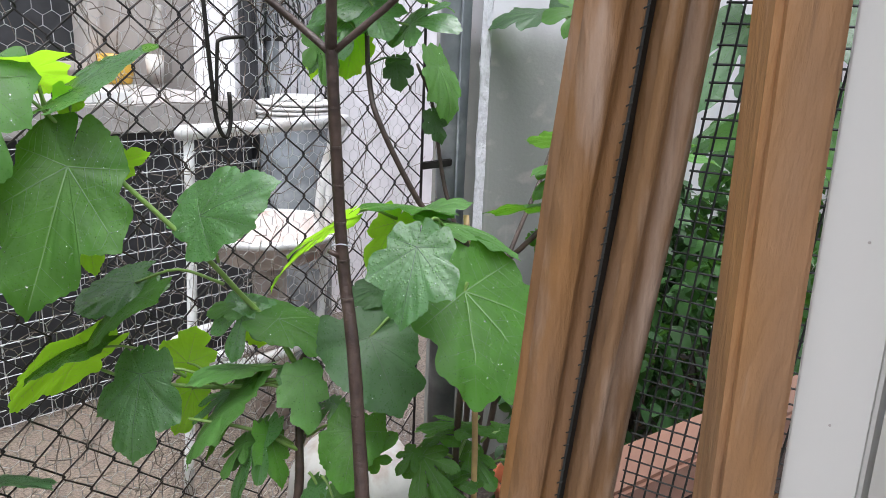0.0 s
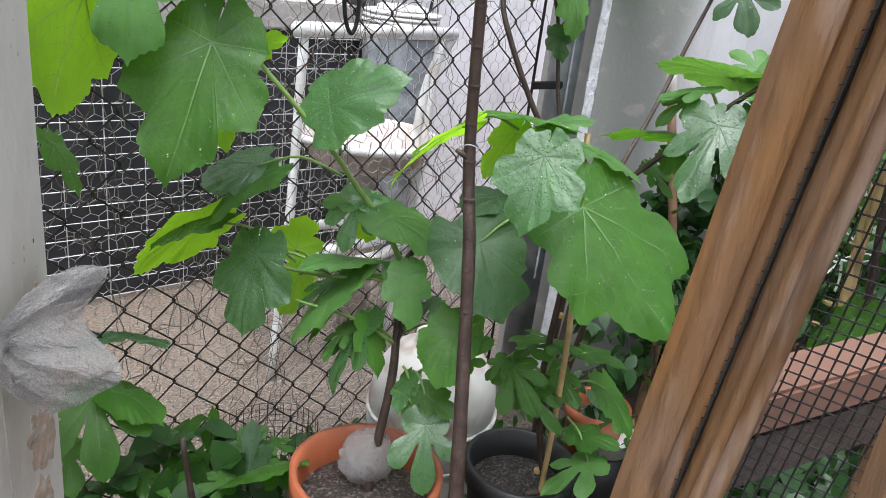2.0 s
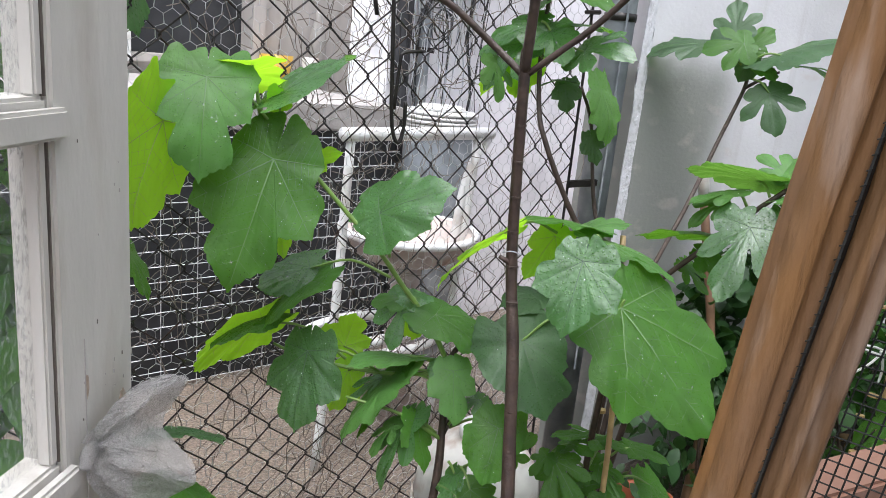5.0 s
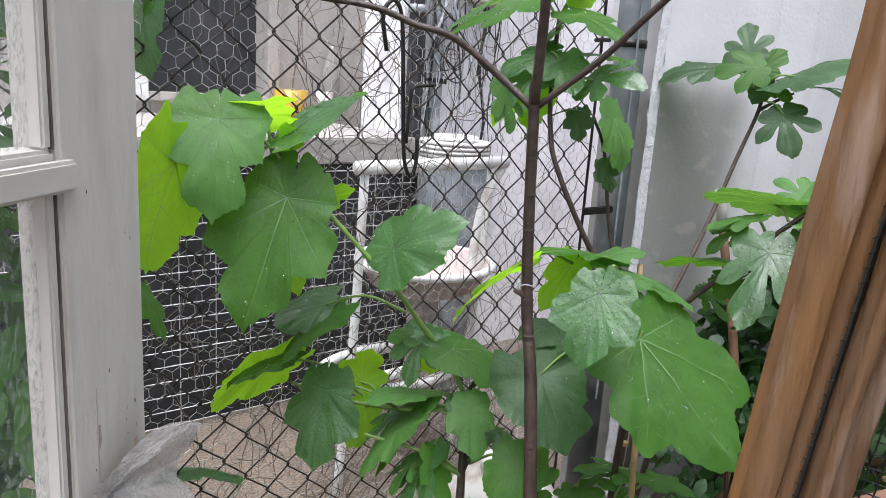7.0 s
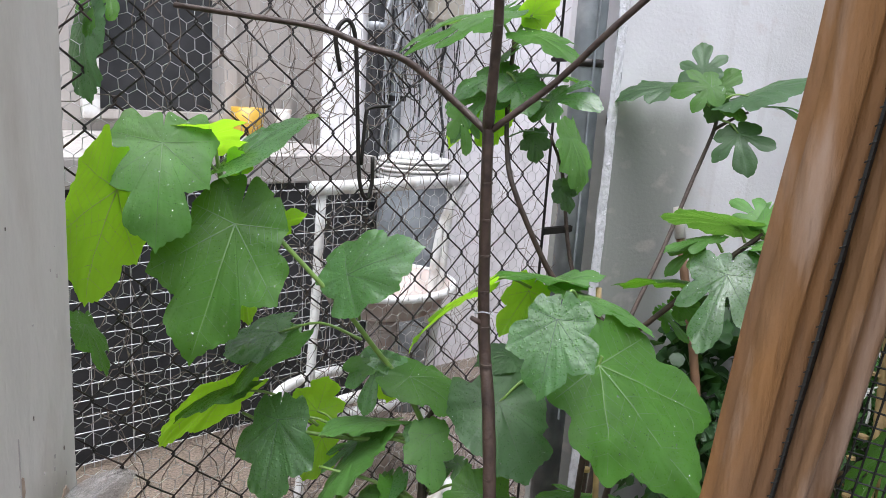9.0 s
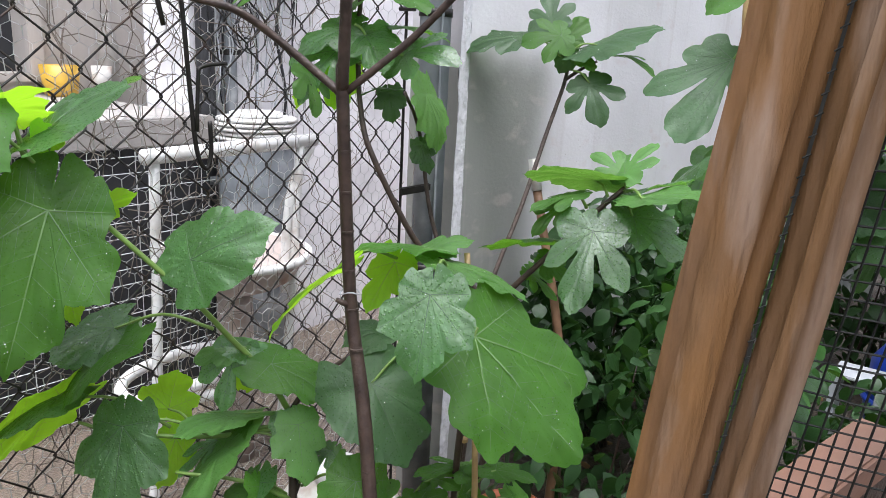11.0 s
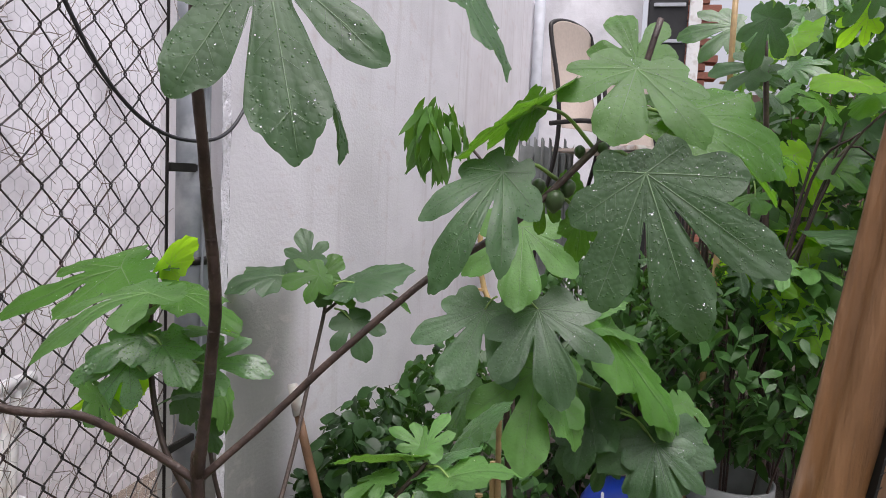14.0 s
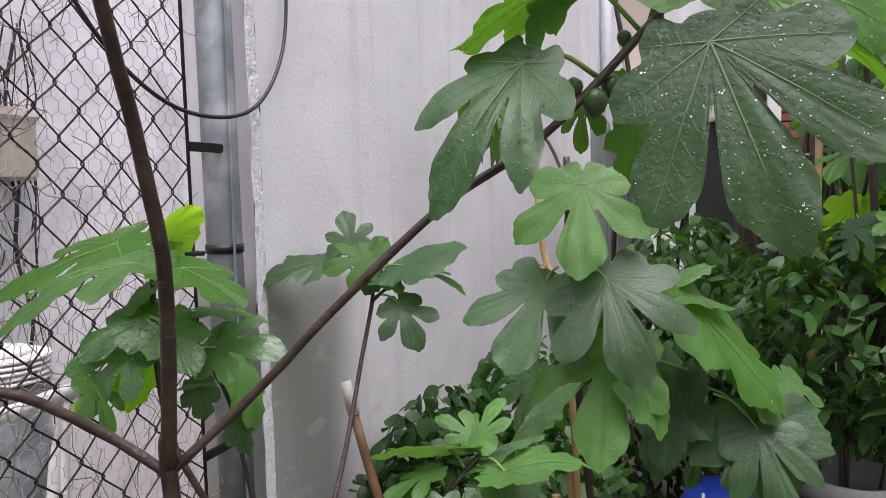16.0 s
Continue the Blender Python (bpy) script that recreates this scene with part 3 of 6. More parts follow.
def foliage(count, inside, length, ratio, seed, droop=0.3, face=(0, 0, 1)):
    """A crown of many small pointed leaves in one mesh; inside(rng) gives each one's place."""
    rng = random.Random(seed)
    verts, faces = [], []
    for _ in range(count):
        p = Vector(inside(rng))
        d = Vector((rng.uniform(-1, 1), rng.uniform(-1, 1), rng.uniform(-0.7, 0.35) - droop)).normalized()
        up = Vector((face[0] + rng.uniform(-0.7, 0.7), face[1] + rng.uniform(-0.7, 0.7), face[2] + rng.uniform(-0.4, 0.4)))
        n = (up - d * up.dot(d)).normalized()
        s = n.cross(d)
        ln = length * rng.uniform(0.6, 1.25)
        w = ln * ratio * rng.uniform(0.8, 1.15)
        b = len(verts)
        row = ((0, 0.0), (0.18, 0.34), (0.42, 0.5), (0.7, 0.38), (0.9, 0.15))
        for u, h in row:
            c = p + d * (u * ln) - n * (0.25 * u * u * ln)
            verts += [tuple(c - s * (h * w) + n * (0.12 * h * w)), tuple(c), tuple(c + s * (h * w) + n * (0.12 * h * w))]
        verts.append(tuple(p + d * ln - n * (0.25 * ln)))
        for i in range(4):
            a = b + 3 * i
            faces += [(a, a + 1, a + 4, a + 3), (a + 1, a + 2, a + 5, a + 4)]
        a = b + 12
        faces += [(a, a + 1, b + 15), (a + 1, a + 2, b + 15)]
    me = bpy.data.meshes.new("foliage")
    me.from_pydata(verts, [], faces)
    bm = bmesh.new()
    bm.from_mesh(me)
    return bm


def in_box(lo, hi):
    return lambda r: [r.uniform(a, b) for a, b in zip(lo, hi)]


def in_egg(c, rad):
    def pick(r):
        while True:
            q = [r.uniform(-1, 1) for _ in range(3)]
            if 0.25 < sum(x * x for x in q) < 1 + 0.3 * noise.noise(Vector(q) * 3):
                return [c[i] + q[i] * rad[i] for i in range(3)]
    return pick


GROUND = 0.2

# ---- ground and large structure ----
bm = bmesh.new()
bmesh.ops.create_grid(bm, x_segments=60, y_segments=60, size=60)
for v in bm.verts:
    v.co.z = GROUND + (0.012 * noise.noise(v.co * 2.0) if v.co.length < 8 else 0)
tagged(link("ground", bm, YARD, None, "wet pebbly concrete ground of the yards"), kind="structure")
tagged(link("garden_bed", block((-1.0, -3.4, GROUND - 0.05), (5.55, -0.02, GROUND + 0.03), 0.01), SOIL, None, "dark wet soil of the garden bed"), kind="structure")

# rendered garden wall, whose flaking end face stands beside the fence pole
tagged(link("wall_north_far", block((1.6, -0.03, GROUND - 0.1), (5.6, 0.14, 3.3)), WALL, None, "white rendered garden wall, taller stretch"), kind="structure")
tagged(link("wall_north", block((0.034, -0.03, GROUND - 0.1), (1.6, 0.14, 2.6)), WALL, None, "white rendered garden wall with faint dirty runs"), kind="structure")
bm = bmesh.new()
bmesh.ops.create_grid(bm, x_segments=5, y_segments=120, size=0.5)
for v in bm.verts:
    x, z = 0.0 + (v.co.x + 0.5) * 0.036, GROUND + (v.co.y + 0.5) * 3.0
    v.co = (x, -0.036 - 0.003 * noise.noise(Vector((x * 90, 0, z * 45))) - 0.005 * noise.noise(Vector((x * 30, 3, z * 14))), z)
bmesh.ops.solidify(bm, geom=bm.faces[:], thickness=-0.05)
tagged(link("wall_trim", bm, PLASTER_END, None, "rough flaking white paint on the wall's edge"), kind="structure")
tagged(link("wall_east", block((5.6, -1.0, GROUND - 0.1), (5.8, 0.14, 3.6)), HOUSE, None, "white rendered wall with dirty runs across the yard's end"), kind="structure")
tagged(link("board_fence", block((6.2, -7, GROUND - 0.1), (6.3, -1.1, 2.6)), BACKWOOD, None, "brown board fence far behind the plants"), kind="structure")
# walls out of view, added behind the camera to close and shade the yard
FAC = Matrix.Translation((-1.66, -0.83, 0)) @ Matrix.Rotation(math.atan2(-0.29, 0.58), 4, "Z")
def facade(name, lo, hi, m, label):
    tagged(link(name, turned(block(lo, hi), FAC), m, None, label), kind="structure")


facade("wall_south", (-5, -3.2, 0), (8, -3.0, 2.4), HOUSE, "pale unseen wall added behind the camera to close and shade the yard")
facade("wall_sill", (-1.2, -0.15, 0), (1.6, -0.025, 0.55), HOUSE, "pale low wall below the open window")

# ---- the neighbour's house ----
tagged(link("wall_neighbour", block((0.13, 1.22, GROUND - 0.1), (7, 1.5, 2.5)), HOUSE, None, "white neighbour wall with dirty runs"), kind="structure")
house = thing("neighbour_house", (-1.5, 2.3, GROUND), "white house wall with dark window and concrete ledge", "house")
for lo, hi in (((-6, 2.1, GROUND), (1.0, 2.4, 1.2)), ((-6, 2.1, 2.6), (1.0, 2.4, 2.8)), ((-6, 2.1, 1.2), (-0.62, 2.4, 2.6)), ((0.03, 2.1, 1.2), (1.0, 2.4, 2.6))):
    part("wall", block(lo, hi), FRAME, house)
win = part("window", block((-0.60, 2.2, 1.2), (0.01, 2.24, 2.6)), WINDOW_DARK, house, "dark insect-screened window")
for lo, hi in (((-0.62, 2.06, 1.2), (-0.555, 2.2, 2.6)), ((-0.03, 2.06, 1.2), (0.03, 2.2, 2.6)), ((-0.555, 2.06, 1.2), (-0.03, 2.2, 1.235))):
    part("window_frame", block(lo, hi, 0.004), PVC if lo[0] < -0.6 else FRAME, house, "worn pale window frame")
part("ledge", block((-6, 1.08, 1.06), (0.126, 2.1, 1.15), 0.006), LEDGE, house, "stained concrete ledge")
part("panel", block((-6, 1.12, GROUND), (0.126, 1.16, 1.06)), PANEL, house, "black sheet below the ledge")
grid = [[(-3 + 0.118 * i, 1.085, GROUND), (-3 + 0.118 * i, 1.085, 1.05)] for i in range(27)]
grid += [[(-3, 1.08, GROUND + 0.02 + 0.051 * i), (0.12, 1.08, GROUND + 0.02 + 0.051 * i)] for i in range(17)]
part("wire_grid", wires(grid, 0.0017), WIRE_PALE, house, "pale welded wire grid")
part("vent_strip", block((-0.6, 1.12, 1.15), (-0.3, 1.3, 1.185), 0.004), PVC, house, "slotted white vent strip")

pot = thing("flower_pot", (0.045, 1.98, 1.15), "small yellow glazed flower pot on the ledge", "pot")
part("bowl", lathe(((0.055, 0), (0.062, 0.01), (0.076, 0.12), (0.072, 0.12), (0.06, 0.02)), (0.045, 1.98, 1.152)), YELLOW, pot, "", True)
part("plant_stem", tube([(0.05, 1.98, 1.25), (0.06, 1.97, 1.38), (0.09, 1.98, 1.47)], 0.004, 0.002), VINE, pot)
cup = thing("plastic_cup", (0.2, 1.95, 1.15), "pale white plastic cup on the concrete ledge", "cup")
part("cup", lathe(((0.03, 0), (0.04, 0.12), (0.037, 0.12), (0.028, 0.01)), (0.2, 1.95, 1.152)), DIRTY_WHITE, cup, "", True)
bottle = thing("plastic_bottle", (0.26, 2.0, 1.15), "cloudy tall plastic bottle on the ledge", "bottle")
part("bottle", lathe(((0.04, 0), (0.042, 0.2), (0.03, 0.26), (0.014, 0.3), (0.014, 0.33)), (0.26, 2.0, 1.152)), CLOUDY, bottle, "", True)

# downpipe, meter boxes and their tangle of cables on the white wall
pipe = thing("downpipe", (0.27, 1.19, GROUND), "grey rain downpipe with wall brackets", "pipe")
part("pipe", tube([(0.27, 1.19, GROUND), (0.27, 1.19, 2.5)], 0.026, sides=14), STEEL, pipe, "", True)
for z in (1.35, 2.2):
    part("bracket", block((0.238, 1.16, z), (0.302, 1.225, z + 0.02), 0.002), DARKMETAL, pipe)
box1 = thing("meter_box", (0.47, 1.17, 1.65), "yellowed plastic meter box on the white wall", "box")
part("body", block((0.40, 1.13, 1.655), (0.55, 1.22, 1.87), 0.012), BOXPLASTIC, box1)
part("lid", block((0.395, 1.12, 1.85), (0.555, 1.22, 1.885), 0.008), DIRTY_WHITE, box1)
box2 = thing("junction_box", (0.33, 1.19, 1.8), "pale grey junction box beside the cables", "box")
part("body", block((0.29, 1.16, 1.78), (0.375, 1.22, 1.98), 0.008), GREYBOX, box2)
part("cover", block((0.295, 1.15, 1.785), (0.37, 1.163, 1.975), 0.003), GREYBOX, box2)
cables = thing("cable_bundle", (0.35, 1.18, 1.3), "tangled black and grey cables down the wall", "cable")
rng = random.Random(4)
for i in range(38):
    x = 0.15 + rng.uniform(0, 0.45)
    z0, z1 = rng.uniform(1.8, 2.45), rng.uniform(0.7, 1.6)
    pts = [(x + 0.03 * rng.uniform(-1, 1), 1.2 - rng.uniform(0, 0.05), z0 + (z1 - z0) * k / 6) for k in range(7)]
    part("cable", tube(pts, rng.choice((0.002, 0.003, 0.006)), sides=5), rng.choice((CABLE, CABLE, GREYBOX)), cables, "", True)
for i in range(7):
    c, r = Vector((0.33 + 0.05 * rng.uniform(-1, 1), 1.15, 1.5 + 0.1 * rng.uniform(-1, 1))), rng.uniform(0.03, 0.07)
    part("coil", tube([c + Vector((r * math.cos(a), 0.01 * rng.uniform(-1, 1), r * 1.2 * math.sin(a))) for a in [k * 0.7 for k in range(10)]], 0.0025, sides=5), CABLE, cables, "", True)
drop_pipe = thing("drain_pipe", (0.165, 1.185, GROUND), "dark weathered drain pipe on the wall corner", "pipe")
part("pipe", tube([(0.165, 1.185, GROUND), (0.168, 1.185, 1.3), (0.163, 1.185, 2.5)], 0.032, sides=14), PANEL, drop_pipe, "", True)
for z in (0.9, 1.6, 2.2):
    part("collar", tube([(0.165, 1.185, z), (0.165, 1.185, z + 0.03)], 0.036, sides=14), STEEL, drop_pipe, "", True)

# ---- the pipe stand behind the fence ----
stand = thing("pipe_stand", (-0.2, 0.6, GROUND), "white plastic pipe stand, stained, behind the fence", "stand")
part("top_pipe", tube([(-0.51, 0.452, 1.138), (0.06, 0.52, 1.135)], 0.0185, sides=16), PVC, stand, "", True)
for a, b in (((-0.48, 0.46, 1.13), (-0.55, 0.43, GROUND)), ((0.0, 0.51, 1.13), (-0.10, 0.5, GROUND))):
    part("leg", tube([a, ((a[0] + b[0]) / 2 + 0.01, (a[1] + b[1]) / 2, (a[2] + b[2]) / 2), b], 0.0125, sides=12), PVC, stand, "", True)
part("brace", tube([(0.05, 0.52, 1.12), (-0.01, 0.52, 1.03), (-0.04, 0.52, 0.9), (-0.05, 0.52, 0.7)], 0.014, sides=12), PVC, stand, "", True)
part("cross_pipe", tube([(-0.53, 0.44, 0.55), (-0.08, 0.5, 0.53)], 0.0155, sides=12), PVC, stand, "", True)
part("ring", tube([(-0.27 + 0.24 * math.cos(a), 0.60 + 0.15 * math.sin(a), 0.50) for a in [k * math.pi / 8 for k in range(17)]], 0.016, sides=10), PVC, stand, "", True)
tub = thing("plastic_tub", (-0.18, 0.58, GROUND), "shallow white plastic tub with rusty stains", "tub")
part("tub_body", lathe(((0.13, 0.0), (0.165, 0.02), (0.195, 0.075), (0.205, 0.082), (0.205, 0.094), (0.188, 0.094), (0.165, 0.04), (0.12, 0.02)), (-0.18, 0.58, 0.745), 44), TUB, tub, "", True)
part("rim", tube([(-0.18 + 0.205 * math.cos(a), 0.58 + 0.205 * math.sin(a), 0.832) for a in [k * math.pi / 12 for k in range(25)]], 0.012, sides=8), PVC, tub, "", True)
part("stalk", tube([(-0.18, 0.58, GROUND), (-0.18, 0.58, 0.75)], 0.05, sides=14), TUB, tub, "", True)
can = thing("lidded_canister", (0.235, 1.0, GROUND), "translucent grey canister with stacked white ribbed lids", "canister")
part("can_body", lathe(((0.115, 0.0), (0.122, 0.01), (0.128, 0.86), (0.12, 0.875)), (0.235, 1.0, GROUND), 40), STEEL, can, "dull grey ribbed body", True)
for i in range(5):
    part("lid", lathe(((0.125, 0), (0.138, 0.003), (0.138, 0.011), (0.13, 0.0135)), (0.235 + 0.004 * math.sin(i * 2), 1.0, GROUND + 0.876 + 0.0155 * i), 40), PVC, can, "white ribbed lid", True)
part("top_cap", lathe(((0.09, 0), (0.09, 0.012), (0.08, 0.016)), (0.235, 1.0, GROUND + 0.954), 30), PVC, can, "", True)
jug = thing("white_drum", (-0.50, -0.16, GROUND), "ribbed dirty white plastic drum behind the pots", "drum")
part("drum_body", lathe(((0.12, 0), (0.13, 0.02), (0.136, 0.06), (0.127, 0.075), (0.137, 0.09), (0.138, 0.14), (0.128, 0.155), (0.138, 0.17), (0.137, 0.22), (0.128, 0.235), (0.136, 0.26), (0.128, 0.32), (0.10, 0.365), (0.06, 0.385), (0.048, 0.39), (0.043, 0.41)), (-0.50, -0.17, GROUND), 40), DIRTY_WHITE, jug, "", True)
part("screw_cap", lathe(((0.047, 0), (0.05, 0.004), (0.05, 0.024), (0.042, 0.03)), (-0.50, -0.17, GROUND + 0.392), 24), PVC, jug, "", True)
for z in (0.082, 0.162, 0.242):
    part("rib", tube([(-0.50 + 0.137 * math.cos(a), -0.17 + 0.137 * math.sin(a), GROUND + z) for a in [k * math.pi / 14 for k in range(29)]], 0.005, sides=6), DIRTY_WHITE, jug, "", True)
cage = thing("wire_roll", (-0.86, -0.12, GROUND), "curved sheet of fine wire mesh by the fence", "wire mesh")
curl = [[(-0.88 + 0.10 * math.cos(a), -0.14 + 0.08 * math.sin(a), GROUND + z) for z in (0.0, 0.15, 0.3)] for a in [0.16 * k for k in range(-4, 20)]]
curl += [[(-0.88 + 0.10 * math.cos(a), -0.14 + 0.08 * math.sin(a), GROUND + 0.0136 * j) for a in [0.16 * k for k in range(-4, 20)]] for j in range(23)]
part("mesh_sheet", wires(curl, 0.0006, 3), WIRE, cage)

# ---- chain-link fence ----
fence = thing("chain_link_fence", (-1.6, 0, GROUND), "rusty dark chain-link fence with chicken wire on it", "fence")
PITCH = 0.0836
lines = []
for c in range(38):
    xc = -0.175 - c * PITCH / 2
    sgn = 1 if c % 2 else -1
    line = []
    for k in range(62):
        z = GROUND - 0.02 + k * PITCH / 2 + 0.002 * noise.noise(Vector((xc * 9, 0, k)))
        q = 1 if (k + c) % 2 else -1
        x = xc + q * (PITCH / 4 + 0.0022) + 0.004 * noise.noise(Vector((xc * 3, 1, z * 2)))
        y = 0.004 * noise.noise(Vector((xc, 7, z * 3))) * 2
        line += [(x - q * 0.002, y - 0.0022 * sgn, z - 0.0035), (x, y, z), (x - q * 0.002, y + 0.0022 * sgn, z + 0.0035)]
    lines.append(line)
part("chain_link", wires(lines, 0.0017, 5), WIRE, fence, "dark rusty chain-link wire", True)
hexes, twists = [], []
cell, hh = 0.026, 0.015
rng = random.Random(9)
for i in range(112):
    for j in range(104):
        x = -0.155 - cell * i - (cell / 2 if j % 2 else 0)
        z = GROUND + 0.02 + j * hh * 1.5
        if z > 2.5 or (z > 1.85 and x < -1.3):
            continue
        w = lambda a, b, x=x, z=z: (a + 0.003 * noise.noise(Vector((a * 40, 2, b * 40))), 0.013 + 0.01 * noise.noise(Vector((a * 5, 5, b * 5))), b + 0.003 * noise.noise(Vector((a * 40, 9, b * 40))))
        p = w(x, z)
        twists.append([p, w(x, z + hh)])
        hexes += [[p, w(x - cell / 2, z - hh / 2)], [p, w(x + cell / 2, z - hh / 2)]]
part("wire_twist", wires(twists, 0.0008, 3), WIRE_PALE, fence, "twisted strands of the chicken wire")
part("chicken_wire", wires(hexes, 0.0006, 3), WIRE_PALE, fence, "thin pale chicken wire")
pole = thing("fence_pole", (0, 0, GROUND), "galvanised steel fence pole clamped beside the wall", "pole")
part("post", tube([(-0.042, 0.008, GROUND), (-0.042, 0.008, 3.0)], 0.036, sides=22), STEEL, pole, "", True)
part("tension_bar", block((-0.158, -0.006, GROUND), (-0.152, 0.0, 3.0), 0.0015), DARKMETAL, pole, "dark flat tension bar")
for z in (1.092, 1.683, 2.3):
    c = part("clamp", block((-0.168, -0.018, z - 0.009), (-0.06, -0.010, z + 0.009), 0.002), DARKMETAL, pole, "dark steel clamp band")
    part("band", lathe(((0.0385, -0.009), (0.0385, 0.009)), (-0.042, 0.008, z), 22), DARKMETAL, c, "", True)
    part("bolt", tube([(-0.160, -0.03, z), (-0.160, 0.012, z)], 0.005, sides=6), DARKMETAL, c)
part("wire_tie", tube([(-0.06, -0.03, 2.4), (-0.058, -0.031, 1.9), (-0.064, -0.03, 1.4), (-0.06, -0.031, 0.6)], 0.003, sides=6), STEEL, pole)
vines = thing("dry_vines", (-0.7, 0, 1.2), "dead dry vine stems caught in the fence", "vine", kind="stuff")
rng = random.Random(12)
lines = []
for i in range(380):
    x, z = rng.uniform(-1.3, -0.15), rng.uniform(0.3, 1.95)
    if rng.random() < 0.5:
        x = rng.gauss(-0.72, 0.2)
    a, line = rng.uniform(0, 6.28), []
    for k in range(rng.randint(6, 16)):
        line.append((min(x, -0.1), rng.uniform(-0.008, 0.02), max(z, 0.25)))
        a += rng.uniform(-0.7, 0.7)
        x, z = x + 0.022 * math.cos(a), z + 0.03 * math.sin(a)
    lines.append(line)
part("stems", wires(lines, 0.0008, 4), VINE, vines)
caught = thing("caught_leaves", (-0.78, -0.01, 1.56), "dry yellow leaves caught in the fence wire", "leaves", kind="stuff")
part("leaves", foliage(6, in_box((-0.84, -0.02, 1.53), (-0.72, 0.0, 1.60)), 0.03, 0.6, 91, 0.4, (-0.6, -0.7, 0.2)), DRYLEAF, caught)
hook = thing("iron_hook", (-0.69, -0.012, 1.2), "black bent iron rod hooked on the fence", "hook")
part("rod", tube([(-0.737, -0.014, 1.418), (-0.749, -0.016, 1.481), (-0.729, -0.02, 1.506), (-0.709, -0.018, 1.471), (-0.697, -0.016, 1.333), (-0.686, -0.014, 1.223), (-0.669, -0.014, 1.189), (-0.658, -0.014, 1.218), (-0.659, -0.014, 1.268)], 0.0039, sides=10), DARKMETAL, hook, "", True)
part("arm", tube([(-0.688, -0.02, 1.253), (-0.684, -0.022, 1.338), (-0.676, -0.022, 1.357), (-0.629, -0.022, 1.363)], 0.0033, sides=8), DARKMETAL, hook, "", True)
loop = thing("black_cable", (-0.2, -0.02, 1.75), "black cable sagging from the fence to the wall", "cable")
part("cable", tube([(-0.601, 0.006, 2.394), (-0.500, -0.003, 2.049), (-0.419, -0.012, 1.901), (-0.328, -0.020, 1.806), (-0.217, -0.033, 1.748), (-0.096, -0.054, 1.740), (0.004, -0.061, 1.777), (0.095, -0.057, 1.873), (0.145, -0.048, 1.996), (0.155, -0.040, 2.170)], 0.0040, sides=8), CABLE, loop, "", True)

# ---- the open casement and the things on it ----
SASH_AT = Matrix.Translation((-1.3111, -0.4641, 0.021)) @ Matrix.Rotation(math.atan2(0.70, 0.714), 4, "Z")
sash = thing("casement_window", (-1.46, -0.64, 0.95), "open cream-painted wooden casement window with glass panes", "window")
W0 = -0.52
for nm, lo, hi in (("stile", (-0.112, -0.02, 0.62), (0, 0.02, 2.28)), ("stile", (W0, -0.02, 0.62), (W0 + 0.09, 0.02, 2.28)), ("rail", (W0 + 0.09, -0.019, 0.62), (-0.112, 0.019, 0.70)), ("rail", (W0 + 0.09, -0.019, 2.2), (-0.112, 0.019, 2.28))):
    part(nm, turned(block(lo, hi, 0.003), SASH_AT), SASH, sash)
for z in (0.965, 1.275, 1.585, 1.895):
    part("glazing_bar", turned(block((W0 + 0.09, -0.017, z - 0.012), (-0.112, 0.017, z + 0.012), 0.003), SASH_AT), SASH, sash)
    part("moulding", turned(block((W0 + 0.09, -0.029, z - 0.02), (-0.100, -0.017, z + 0.004), 0.003), SASH_AT), SASH, sash)
for z0, z1 in ((0.70, 0.953), (0.977, 1.263), (1.287, 1.573), (1.597, 1.883), (1.907, 2.2)):
    pane = part("pane", turned(block((W0 + 0.085, -0.002, z0), (-0.108, 0.002, z1)), SASH_AT), GLASS, sash, "rain-spattered glass pane")
    pane.visible_shadow = False
    part("groove", turned(block((-0.1140, -0.0165, z0), (-0.1124, -0.004, z1)), SASH_AT), PUTTY, sash)
    part("bead", turned(block((-0.124, -0.016, z0), (-0.1141, -0.003, z1), 0.002), SASH_AT), SASH, sash)

rng = random.Random(15)
for k in range(18):
    x, z = rng.uniform(-0.085, -0.012), rng.choice((rng.uniform(0.99, 1.07), rng.uniform(0.99, 1.3)))
    w, h = rng.uniform(0.0004, 0.0014), rng.uniform(0.0006, 0.004)
    chip = block((x, -0.0206, z), (x + w, -0.0198, z + h))
    part("paint_chip", turned(chip, SASH_AT), LEDGE if k % 3 else PUTTY, sash, "bare flaked spot")
def peel(cx, cz, w, h, seed):
    """A ragged patch where the paint has come off the stile."""
    bm = bmesh.new()
    rim = []
    for k in range(40):
        a = 2 * math.pi * k / 40
        f = 1 + 0.45 * noise.noise(Vector((math.cos(a) * 2.2, math.sin(a) * 2.2, seed))) + 0.2 * noise.noise(Vector((math.cos(a) * 7, math.sin(a) * 7, seed)))
        rim.append(bm.verts.new((cx + w * f * math.cos(a), -0.0207, cz + h * f * math.sin(a))))
    back = [bm.verts.new((v.co.x, -0.0195, v.co.z)) for v in rim]
    bm.faces.new(rim)
    for k in range(40):
        bm.faces.new((rim[k], back[k], back[(k + 1) % 40], rim[(k + 1) % 40]))
    return bm


